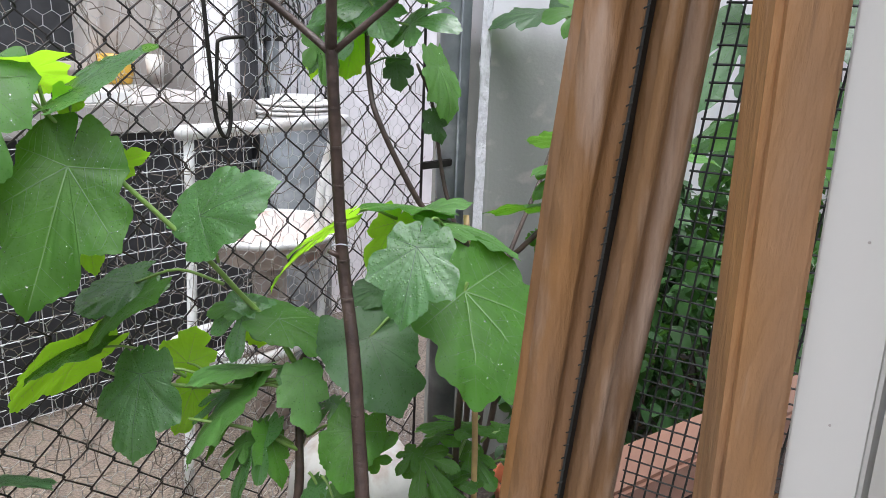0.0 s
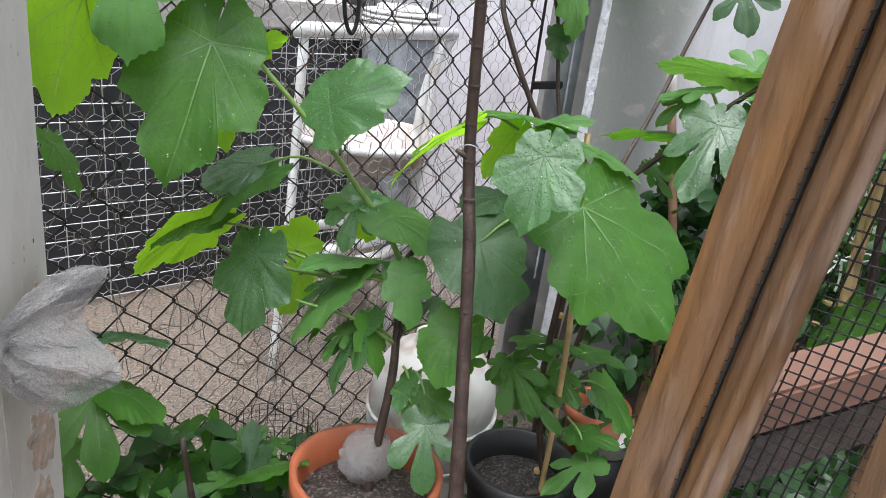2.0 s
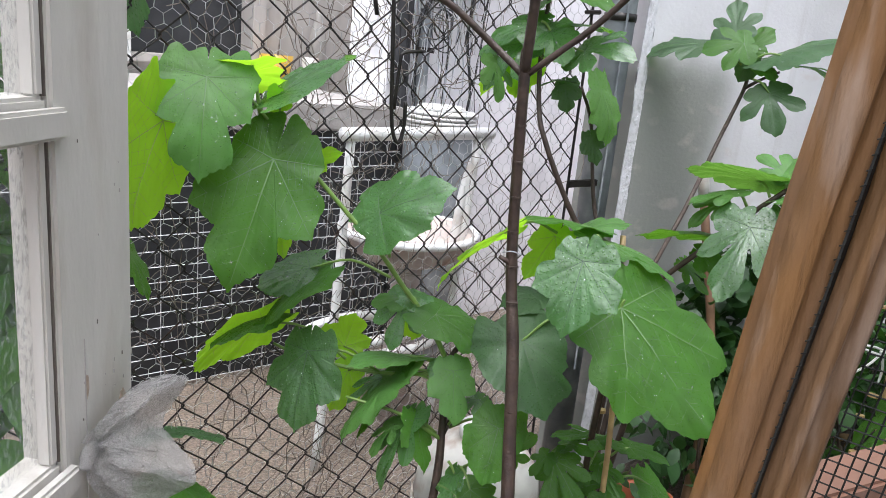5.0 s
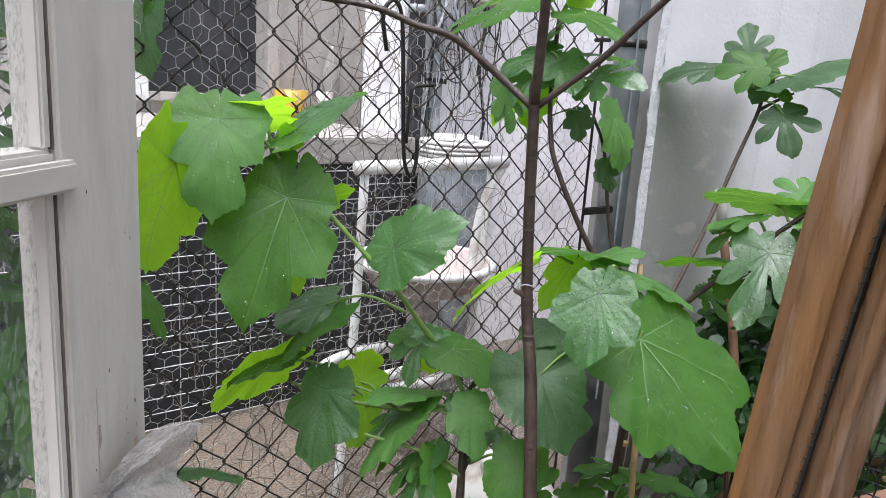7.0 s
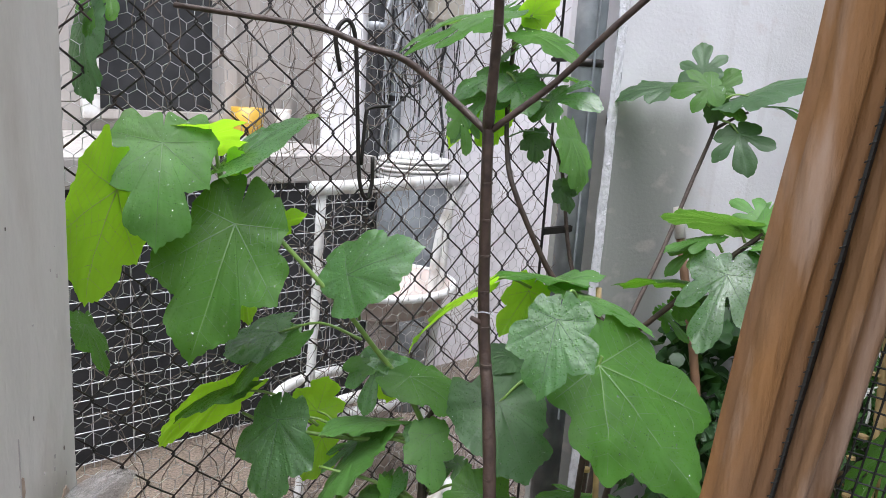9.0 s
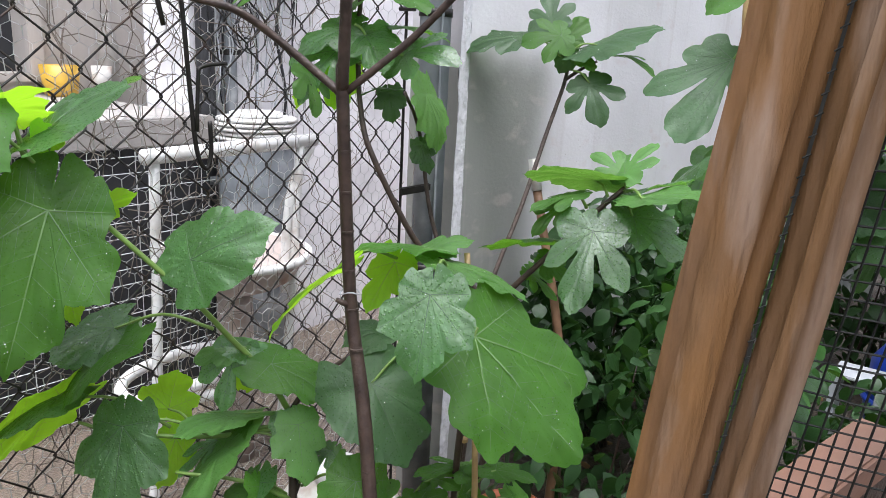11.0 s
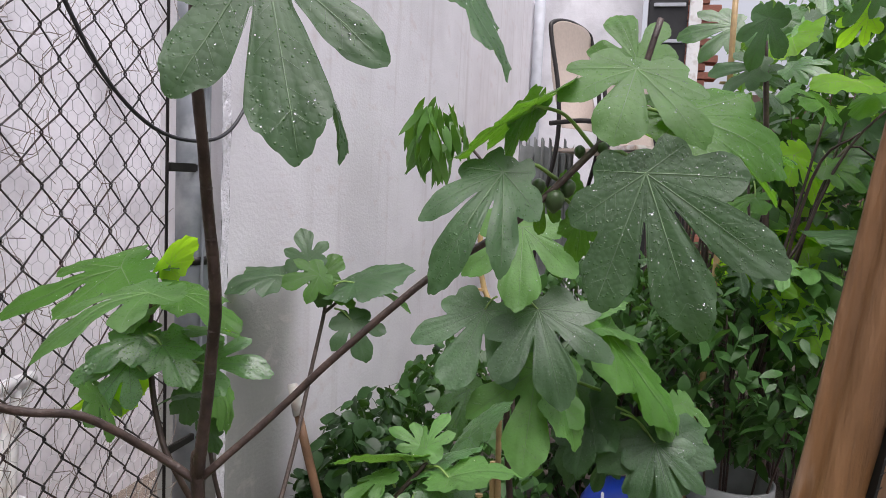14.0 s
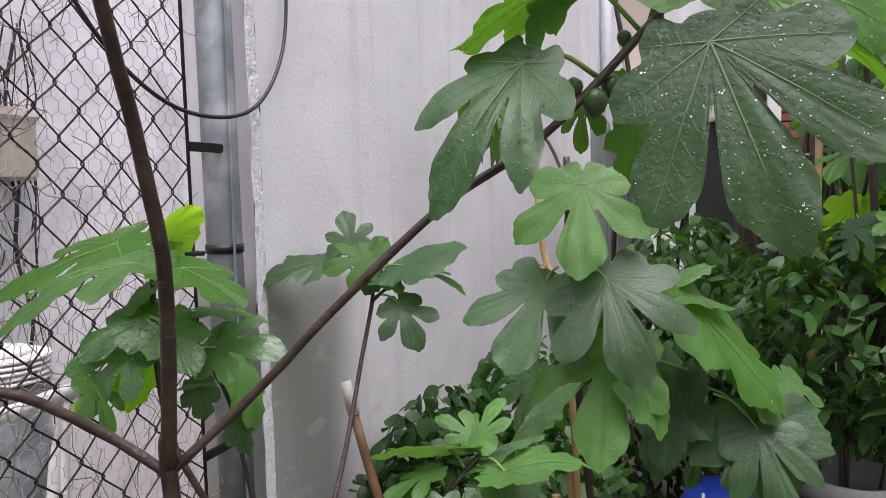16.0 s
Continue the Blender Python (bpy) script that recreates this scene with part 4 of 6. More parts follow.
for cx, cz, w, h, seed in ((-0.030, 0.845, 0.020, 0.034, 1), (-0.036, 0.760, 0.016, 0.045, 4), (-0.0765, 1.032, 0.0022, 0.011, 8), (-0.020, 0.985, 0.006, 0.018, 12), (-0.077, 0.968, 0.0014, 0.014, 15)):
    part("bare_patch", turned(peel(cx, cz, w, h, seed), SASH_AT), BARE, sash, "bare brown wood where paint peeled")
part("paint_edge", turned(block((-0.0795, -0.0209, 0.80), (-0.0785, -0.0195, 1.078), 0.0003), SASH_AT), LEDGE, sash, "dirty ridge of old paint")
bag = thing("plastic_bag", (-1.30, -0.56, 1.0), "crumpled clear plastic bag tied to the casement", "bag")
KNOT = Vector((-1.3473, -0.5444, 0.9971))
BAG_RIM = [
    (-1.3396, -0.5368, 1.0178),
    (-1.2960, -0.5120, 1.0370),
    (-1.2660, -0.5350, 1.0440),
    (-1.2860, -0.5390, 0.9990),
    (-1.2670, -0.5740, 0.9620),
    (-1.2920, -0.5650, 0.9380),
    (-1.3220, -0.5460, 0.9220),
    (-1.3441, -0.5412, 0.9556),
]
FACING = Vector((-0.66, -0.66, 0.36))


def pouch(bulge, pleats, deep, seed):
    """One crumpled layer of the bag, gathered at the knot and flaring to its loose rim."""
    rim = smooth_path([Vector(p) for p in BAG_RIM], 12)
    bm = bmesh.new()
    grid = []
    for i in range(31):
        f = i / 30
        row = []
        for k, q in enumerate(rim):
            a = k / (len(rim) - 1)
            far = 1 + 0.05 * noise.noise(Vector((a * 14, seed, 0)))
            h = bulge * math.sin(math.pi * f ** 0.8) + deep * f ** 0.6 * (1 - 0.5 * f) * math.sin(a * pleats + seed + 1.5 * f)
            h += 0.011 * f * noise.noise(Vector((a * 16, f * 5, seed))) + 0.008 * abs(noise.noise(Vector((a * 34, f * 13, seed + 3))))
            row.append(bm.verts.new(KNOT.lerp(Vector(q), f * far) + FACING * h))
        grid.append(row)
    for a, b in zip(grid, grid[1:]):
        for k in range(len(rim) - 1):
            bm.faces.new((a[k], a[k + 1], b[k + 1], b[k]))
    return bm


for bulge, pleats, deep, seed in ((0.024, 40, 0.008, 2), (0.008, 30, 0.009, 7)):
    part("fold", pouch(bulge, pleats, deep, seed), FILM, bag, "crumpled clear film")
part("knot", tube([KNOT, KNOT + Vector((-0.010, -0.012, 0.004)), KNOT + Vector((-0.016, -0.022, -0.006))], 0.009, 0.005, knobs=0.5), FILM, bag, "", True)

# ---- the wooden screen beside the window ----
LEAN = Matrix(((1, 0, -0.052, 0.052 * 1.2), (0, 1, -0.1195, 0.1195 * 1.2), (0, 0, 1, 0), (0, 0, 0, 1)))
SCR = LEAN @ Matrix.Translation((-1.0397, -0.9573, 0)) @ Matrix.Rotation(math.atan2(-0.073, 0.014), 4, "Z")
screen = thing("screen_frame", (-1.0, -0.97, 0.3), "weathered wooden window screen with black plastic mesh", "screen")
def stave(lo, hi, m, name, seed):
    bm = block(lo, hi)
    bmesh.ops.subdivide_edges(bm, edges=[e for e in bm.edges if abs(e.verts[0].co.z - e.verts[1].co.z) > 0.3], cuts=60)
    bmesh.ops.bevel(bm, geom=[e for e in bm.edges if abs(e.verts[0].co.z - e.verts[1].co.z) > 0.005 and len(e.link_faces) == 2 and e.calc_face_angle(0) > 0.5], offset=0.0095, segments=4, affect="EDGES")
    for v in bm.verts:
        v.co.x += 0.0016 * noise.noise(Vector((seed, 0, v.co.z * 9))) + 0.0006 * noise.noise(Vector((seed, 4, v.co.z * 60)))
        v.co.y += 0.0012 * noise.noise(Vector((seed, 9, v.co.z * 7)))
    return part(name, turned(bm, SCR), m, screen, "", True)
stave((0.0, -0.030, 0.25), (0.0385, -0.008, 2.35), WOOD, "stile", 1)
stave((0.0405, -0.028, 0.25), (0.0665, 0.004, 2.35), WOOD_GREY, "stile", 5)
# black strip set into the seam: stands for its shadow and the mesh edge
part("mesh_edge", turned(block((0.0388, -0.0262, 0.25), (0.0403, -0.012, 2.35)), SCR), MESH, screen, "black strip in the seam between the staves, for mesh edge and shadow")
part("mesh_strand", turned(wires([[(0.0379 + 0.0005 * noise.noise(Vector((z * 70, 0, 0))), -0.0277, z), (0.0408, -0.0272, z + 0.002)] for z in [0.3 + 0.0088 * k for k in range(230)]], 0.0004, 4), SCR), MESH, screen)
net = [[(0.068 + 0.0070 * i, 0.004 + 0.002 * noise.noise(Vector((i * 0.3, 0, 1.0 * k))), 0.55 + 0.1 * k) for k in range(16)] for i in range(53)]
net += [[(0.0665 + 0.03 * k, 0.004 + 0.002 * noise.noise(Vector((k * 1.1, 0, i * 0.08))), 0.55 + 0.0088 * i + 0.002 * noise.noise(Vector((k * 0.7, 3, i * 0.3)))) for k in range(14)] for i in range(170)]
part("mesh", turned(wires(net, 0.0006, 4), SCR), MESH, screen, "black plastic garden mesh")
stave((0.4375, -0.028, 0.25), (0.4765, 0.004, 2.35), WOOD_GREY, "stile", 8)
post = thing("window_post", (-1.1247, -1.0947, 0.3), "orange pine post beside a white jamb", "post")


TILT = Matrix(((1, 0, -0.048, 0.048 * 1.2), (0, 1, 0, 0), (0, 0, 1, 0), (0, 0, 0, 1)))


def upright(p, q, depth, z0, z1, bevel):
    """A straight upright board whose face runs from p to q, seen from above."""
    d = Vector((q[0] - p[0], q[1] - p[1], 0))
    m = Matrix.Translation((p[0], p[1], 0)) @ Matrix.Rotation(math.atan2(d.y, d.x), 4, "Z")
    return turned(block((0, 0, z0), (d.length, depth, z1), bevel), TILT @ m)


part("stave", upright((-1.1256, -1.1039), (-1.1095, -1.1225), 0.026, 0.25, 2.35, 0.003), WOOD_FRESH, post)
tagged(link("trim", upright((-1.1060, -1.1213), (-1.1113, -1.1499), 0.036, 0.2, 2.4, 0.0015), JAMB, None, "white painted window jamb with nail holes"), kind="structure")
tagged(link("trim_outer", upright((-1.1158, -1.1517), (-1.1516, -1.1802), 0.045, 0.2, 2.4, 0.003), JAMB, None, "grey white outer jamb"), kind="structure")
for px, pz in ((0.015, 1.235), (0.02, 1.205), (0.017, 1.305)):
    m = TILT @ Matrix.Translation((-1.1060, -1.1213, 0)) @ Matrix.Rotation(math.atan2(-0.0286, -0.0053), 4, "Z")
    part("nail_hole", turned(tube([(px, -0.0004, pz), (px, 0.002, pz)], 0.0005, sides=8), m), LEDGE, post)

# ---- planter board, pots and stakes ----
plank = thing("planter_board", (-0.8, -1.02, GROUND), "reddish wet plank on edge of a planter", "plank")
PL = Matrix.Translation((-0.975, -0.986, 0)) @ Matrix.Rotation(math.radians(-11.6), 4, "Z")
part("plank", turned(block((0, 0.0, 1.036), (0.36, 0.045, 1.070), 0.003), PL), PLANKRED, plank)
# near-black board; its colour holds the shadow below the plank
part("lower_board", turned(block((0.002, 0.004, 0.985), (0.358, 0.04, 1.034), 0.003), PL), BARK, plank, "dark board under the plank, shadow put into its colour")
for x in (0.003, 0.325):
    part("leg", turned(block((x, 0.041, GROUND), (x + 0.03, 0.07, 1.02), 0.003), PL), WOOD_GREY, plank)


def plant_pot(name, place, r, h, m, label, soil=True):
    t = thing(name, place, label, "pot")
    part("pot_body", lathe(((r * 0.72, 0), (r * 0.75, 0.01), (r * 0.97, h * 0.86), (r * 1.06, h * 0.87), (r * 1.07, h), (r * 0.98, h), (r * 0.93, h * 0.85), (r * 0.7, 0.03)), place, 40), m, t, "", True)
    if soil:
        bm = lathe(((r * 0.93, 0), (r * 0.6, 0.008), (r * 0.1, 0.012)), (place[0], place[1], place[2] + h * 0.82), 40)
        part("soil", bm, POTSOIL, t, "dark potting soil with white perlite")
    return t


plant_pot("flower_pot", (-0.82, -0.37, GROUND), 0.118, 0.34, TERRACOTTA, "orange plastic flower pot with the young fig")
plant_pot("flower_pot", (-0.535, -0.462, GROUND), 0.097, 0.30, BLACKPLASTIC, "black plastic flower pot on the soil")
plant_pot("flower_pot", (-0.16, -0.36, GROUND), 0.07, 0.24, TERRACOTTA, "small brown flower pot near the wall")
dish = thing("plastic_dish", (-0.20, -0.425, GROUND), "white plastic dish tipped among the pots", "dish")
part("dish_body", lathe(((0.03, 0), (0.05, 0.01), (0.058, 0.045), (0.062, 0.05), (0.055, 0.047), (0.045, 0.014), (0.02, 0.006)), (-0.20, -0.425, GROUND + 0.17)), PVC, dish, "", True)
part("dish_stand", lathe(((0.05, 0), (0.045, 0.17)), (-0.20, -0.425, GROUND)), BLACKPLASTIC, dish, "upturned black pot", True)
plant_pot("flower_pot", (1.0, -1.31, GROUND), 0.128, 0.555, GREYPOT, "large grey plastic pot with citrus bush")
plant_pot("flower_pot", (0.74, -1.36, GROUND), 0.17, 0.40, GREYPOT, "grey plastic pot below the fig leaves")
plant_pot("flower_pot", (0.16, -0.66, GROUND), 0.13, 0.30, BLACKPLASTIC, "black pot with a staked fig tree")
wrap = thing("plastic_wrap", (-0.795, -0.335, 0.48), "crumpled clear plastic lying in the pot", "bag")
bm = bmesh.new()
bmesh.ops.create_icosphere(bm, subdivisions=4, radius=1)
for v in bm.verts:
    k = 1 + 0.3 * abs(noise.noise(v.co * 2.3)) + 0.12 * abs(noise.noise(v.co * 7)) + 0.06 * abs(noise.noise(v.co * 17))
    v.co = Vector((-0.795 + v.co.x * 0.042 * k, -0.335 + v.co.y * 0.038 * k, 0.53 + v.co.z * 0.045 * k))
part("film", bm, FILM, wrap, "", True)
barrel = thing("plastic_barrel", (1.29, -1.0, GROUND), "bright blue plastic barrel among the plants", "barrel")
part("barrel_body", lathe(((0.15, 0), (0.165, 0.02), (0.172, 0.18), (0.17, 0.30), (0.14, 0.35), (0.05, 0.375)), (1.29, -1.0, GROUND), 36), BLUE, barrel, "", True)
part("barrel_rib", tube([(1.29 + 0.176 * math.cos(a), -1.0 + 0.176 * math.sin(a), GROUND + 0.18) for a in [k * math.pi / 12 for k in range(25)]], 0.01, sides=8), BLUE, barrel, "", True)
crate = thing("plastic_tray", (0.97, -0.86, 0.5), "greyish white plastic tray with slatted sides", "tray")
for i in range(4):
    part("slat", block((0.95, -0.915, 0.53 + 0.025 * i), (1.08, -0.905, 0.545 + 0.025 * i), 0.003), GREYBOX, crate)
part("tray_floor", block((0.95, -0.915, 0.52), (1.08, -0.77, 0.53), 0.003), GREYBOX, crate)
for x, y in ((0.96, -0.90), (1.07, -0.90), (0.96, -0.78), (1.07, -0.78)):
    part("foot", block((x - 0.01, y - 0.01, GROUND), (x + 0.01, y + 0.01, 0.52), 0.002), GREYBOX, crate)


def cane(name, points, r, m, label, joints=True):
    t = thing(name, points[0], label, "stake")
    part("cane", tube(points, r, r * 0.85, 10, knobs=0.1), m, t, "", True)
    if joints:
        p, q = Vector(points[0]), Vector(points[-1])
        for k in range(1, 6):
            c = p.lerp(q, k / 6)
            part("node", tube([c - (q - p).normalized() * 0.003, c + (q - p).normalized() * 0.003], r * 1.22, sides=10), m, t)
    return t


cane("bamboo_stake", [(0.13, -0.64, GROUND), (0.166, -0.682, 0.575), (0.208, -0.654, 0.887), (0.221, -0.645, 1.012)], 0.0105, BAMBOO, "split bamboo stake tied to the fig stem")
cane("bamboo_stake", [(0.15, -0.66, GROUND), (0.184, -0.704, 0.501), (0.201, -0.670, 0.821), (0.219, -0.641, 1.300), (0.237, -0.591, 1.456), (0.241, -0.577, 1.67)], 0.0075, BAMBOO, "thin tall bamboo stake behind the fig leaves")
cane("bamboo_stake", [(-0.535, -0.515, GROUND), (-0.535, -0.510, 0.736), (-0.536, -0.469, 1.111)], 0.0055, BAMBOO, "short bamboo stake in a pot by the wall")
cane("bamboo_stake", [(1.0, -1.12, GROUND), (1.028, -1.211, 1.202), (1.046, -1.212, 2.390)], 0.011, BAMBOO, "tall pale bamboo stake among the back fig leaves")
cane("tool_handle", [(0.13, -0.30, GROUND), (0.194, -0.264, 0.626), (0.207, -0.145, 1.071)], 0.013, STICKWOOD, "brown wooden tool handle leaning on the wall", False)
t = thing("handle_cap", (0.207, -0.145, 1.071), "white plastic end cap of the tool handle", "cap")
part("cap", tube([(0.207, -0.145, 1.071), (0.214, -0.122, 1.148)], 0.0145, 0.013, 12), DIRTY_WHITE, t, "", True)
t = thing("string_tie", (0.19, -0.62, 0.836), "white string knotted round the bamboo", "string")
part("knot", tube([(0.175, -0.64, 0.845), (0.2, -0.645, 0.84), (0.215, -0.615, 0.838), (0.195, -0.59, 0.838), (0.172, -0.61, 0.84), (0.185, -0.64, 0.835)], 0.003, sides=6), STRING, t, "", True)
part("loose_end", tube([(0.185, -0.64, 0.84), (0.16, -0.63, 0.815), (0.14, -0.61, 0.79)], 0.003, sides=6), STRING, t, "", True)
part("loose_end", tube([(0.19, -0.64, 0.84), (0.197, -0.645, 0.8), (0.193, -0.645, 0.77)], 0.003, sides=6), STRING, t, "", True)
part("bow", tube([(0.19, -0.64, 0.845), (0.21, -0.67, 0.865), (0.225, -0.69, 0.858), (0.205, -0.665, 0.842)], 0.0022, sides=6), STRING, t, "", True)

# ---- far end of the yard: stacked chairs and clutter ----
def patio_chair(place, turn, sling, label):
    t = thing("patio_chair", (place[0], place[1], GROUND), label, "chair", "stacked chairs")
    m = Matrix.Translation(place) @ Matrix.Rotation(math.radians(turn), 4, "Z")
    bm = bmesh.new()
    bmesh.ops.create_grid(bm, x_segments=10, y_segments=16, size=0.5)
    for v in bm.verts:
        u, w = v.co.x, v.co.y + 0.5
        v.co = Vector((u * 0.44, -0.06 * (0.25 - u * u) + 0.10 * w + 0.04 * math.sin(3 * w), 0.62 * w - 0.05 * (2 * u) ** 4 * (w > 0.85)))
    bmesh.ops.solidify(bm, geom=bm.faces[:], thickness=0.004)
    part("backrest", turned(bm, m), sling, t, "taut fabric sling", True)
    frame_line = [(-0.23, 0.1, -0.45), (-0.23, 0.02, -0.1), (-0.23, 0.03, 0.2), (-0.23, 0.10, 0.52), (-0.19, 0.115, 0.60), (0.0, 0.12, 0.63), (0.19, 0.115, 0.60), (0.23, 0.10, 0.52), (0.23, 0.03, 0.2), (0.23, 0.02, -0.1), (0.23, 0.1, -0.45)]
    part("back_frame", turned(tube(frame_line, 0.013, sides=8), m), DARKMETAL, t, "", True)
    for x in (-0.25, 0.25):
        part("armrest", turned(tube([(x, 0.06, 0.02), (x, -0.16, 0.03), (x, -0.36, 0.0), (x, -0.40, -0.06)], 0.014, sides=8), m), DARKMETAL, t, "", True)
        part("leg", turned(tube([(x, -0.38, -0.05), (x, -0.32, -0.45), (x, -0.33, GROUND - place[2])], 0.012, sides=8), m), DARKMETAL, t, "", True)
        part("leg", turned(tube([(x * 0.92, 0.1, -0.45), (x * 0.92, 0.14, -0.9), (x * 0.92, 0.14, GROUND - place[2])], 0.012, sides=8), m), DARKMETAL, t, "", True)
    part("seat", turned(block((-0.22, -0.36, -0.14), (0.22, 0.06, -0.12), 0.005), m), sling, t)
    return t


patio_chair((3.0, -0.66, 2.0), -28, BEIGE, "beige sling patio chair stacked high by the wall")
patio_chair((3.1, -1.0, 1.72), -40, BEIGE, "beige sling patio chair stacked high, dark frame")
slab = thing("white_board", (2.4, -1.02, GROUND), "cream board lying on black crates", "board")
part("board", turned(block((-0.13, -0.12, 1.86), (0.13, 0.12, 1.885), 0.004), Matrix.Translation((2.42, -1.0, 0)) @ Matrix.Rotation(0.5, 4, "Z")), DIRTY_WHITE, slab)
part("crate", block((2.3, -1.25, GROUND), (2.7, -0.85, 1.0), 0.01), BLACKPLASTIC, slab, "black crate")
part("crate", block((2.32, -1.23, 1.01), (2.68, -0.87, 1.85), 0.01), BLACKPLASTIC, slab, "black crate")
rack = thing("black_cabinet", (5.3, -1.1, GROUND), "tall black shelf unit at the end of the yard", "cabinet")
part("cabinet_body", block((5.2, -1.36, GROUND), (5.5, -1.04, 4.0), 0.01), BLACKPLASTIC, rack)
for z in (2.2, 2.55, 2.9, 3.2):
    part("shelf_edge", block((5.17, -1.34, z), (5.2, -1.08, z + 0.03), 0.003), GREYBOX, rack)
wp = thing("white_post", (5.2, -1.4, GROUND), "white painted post beside brickwork", "post")
part("post", block((5.15, -1.47, GROUND), (5.22, -1.37, 4.0), 0.004), PVC, wp)
drain = thing("drain_pipe", (5.4, -0.1, GROUND), "pale grey pipe running down the white wall", "pipe")
part("pipe", tube([(5.45, -0.09, GROUND), (5.45, -0.09, 4.2)], 0.05, sides=14), GREYBOX, drain, "", True)
curtain = thing("wrapped_chair", (3.3, -0.3, GROUND), "wrinkled grey plastic sheet over stacked things", "sheet")
bm = bmesh.new()
bmesh.ops.create_grid(bm, x_segments=60, y_segments=30, size=0.5)
for v in bm.verts:
    u, w = v.co.x + 0.5, v.co.y + 0.5
    v.co = Vector((2.95 + 0.1 * u + 0.015 * math.sin(u * 50), -0.30 - 0.3 * u - 0.02 * math.sin(u * 44 + w * 2), GROUND + w * (1.72 + 0.03 * math.sin(u * 44))))
bmesh.ops.solidify(bm, geom=bm.faces[:], thickness=0.003)
part("sheet", bm, GREYPOT, curtain, "", True)
bw = thing("brick_pier", (5.6, -1.36, GROUND), "red brick pier at the far end", "pier")
brick_mesh = link("brick_shape", block((-0.1, -0.1, 0), (0.1, 0.1, 0.062), 0.004), BRICKRED)
shape = brick_mesh.data
bpy.data.objects.remove(brick_mesh)
for i in range(54):
    for j in range(2):
        ob = new("brick", shape)
        ob.parent = bw
        ob.location = (0, -0.20 + 0.212 * j + (0.1 if i % 2 else 0), 0.072 * i)

# ---- figs ----
fig = thing("fig_tree", (-0.80, -0.52, GROUND), "young fig tree with forked brown trunk and wet leaves", "tree")
trunk = [(-0.91, -0.70, GROUND), (-0.88, -0.65, 0.50), (-0.845, -0.590, 0.734), (-0.820, -0.550, 0.85), (-0.803, -0.516, 0.98), (-0.793, -0.481, 1.110), (-0.802, -0.472, 1.351), (-0.818, -0.492, 1.45), (-0.828, -0.502, 1.50), (-0.848, -0.517, 1.55), (-0.870, -0.526, 1.60), (-0.886, -0.529, 1.65), (-0.916, -0.542, 1.70), (-0.948, -0.552, 1.78), (-0.973, -0.567, 1.85)]
part("upper_trunk", tube(trunk[6:], 0.0068, 0.0046, 12, knobs=0.09, steps=8), BARK, fig, "dark brown ringed bark", True)
part("trunk", tube(trunk[:7] + [(-0.806, -0.477, 1.38)], 0.0112, 0.0066, 12, knobs=0.09, steps=8), BARK, fig, "dark brown ringed bark", True)
for i in range(26):
    z = 0.66 + i * 0.048
    k = max(j for j in range(len(trunk)) if trunk[j][2] <= z)
    p = Vector(trunk[k]).lerp(Vector(trunk[min(k + 1, len(trunk) - 1)]), (z - trunk[k][2]) / max(0.01, trunk[min(k + 1, len(trunk) - 1)][2] - trunk[k][2]))
    part("bark_ring", tube([p - Vector((0, 0, 0.0012)), p + Vector((0, 0, 0.0012))], (0.0104 - 0.0030 * (z - 0.2) if z < 1.33 else 0.0068 - 0.004 * (z - 1.33)), sides=12, knobs=0.2), BARK_PALE, fig)
part("stub", tube([(-0.795, -0.484, 1.095), (-0.811, -0.476, 1.105)], 0.0045, 0.003), BARK, fig, "", True)
part("bud_ring", tube([(-0.793 + 0.0125 * math.cos(a), -0.481 + 0.0125 * math.sin(a), 1.112 + 0.003 * math.sin(2 * a)) for a in [k * math.pi / 6 for k in range(13)]], 0.0008, sides=5), GREYBOX, fig, "pale plastic tie")
part("branch", tube([(-0.802, -0.472, 1.347), (-0.824, -0.424, 1.386), (-0.871, -0.385, 1.430), (-0.913, -0.353, 1.444), (-0.954, -0.314, 1.463), (-1.014, -0.243, 1.473), (-1.085, -0.163, 1.482)], 0.0050, 0.0038, 10, knobs=0.2), BARK, fig, "", True)
part("branch", tube([(-0.802, -0.472, 1.347), (-0.756, -0.537, 1.415), (-0.730, -0.603, 1.486), (-0.691, -0.697, 1.577), (-0.646, -0.778, 1.636), (-0.613, -0.867, 1.730), (-0.601, -0.901, 1.777), (-0.585, -0.930, 1.882)], 0.0044, 0.0038, 10, knobs=0.12), BARK, fig, "", True)
part("branch", tube([(-0.967, -0.554, 1.889), (-0.991, -0.611, 1.874), (-0.977, -0.668, 1.873), (-0.944, -0.719, 1.871)], 0.005, 0.0035, 8, knobs=0.2), BARK, fig, "", True)
for p, r in (((-0.627, -0.823, 1.667), 0.0125), ((-0.614, -0.837, 1.682), 0.01), ((-0.612, -0.874, 1.730), 0.007), ((-0.608, -0.848, 1.725), 0.007), ((-0.600, -0.901, 1.790), 0.008), ((-0.619, -0.803, 1.682), 0.009)):
    part("fig_fruit", lathe(((0.15 * r, -1.25 * r), (0.75 * r, -0.7 * r), (r, 0.05 * r), (0.85 * r, 0.6 * r), (0.35 * r, 0.98 * r), (0.08 * r, 1.05 * r)), p, 14), FRUIT, fig, "small unripe green fig", True)
leaf(fig, (-1.113, 0.009, 1.505), (-1.156, -0.002, 1.440), 0.051, (-0.192, -0.936, 0.294), "heart", LEAF_M, None)
leaf(fig, (-1.146, 0.023, 1.462), (-1.165, -0.018, 1.347), 0.041, (-0.232, -0.901, 0.367), "heart", LEAF_D, None)
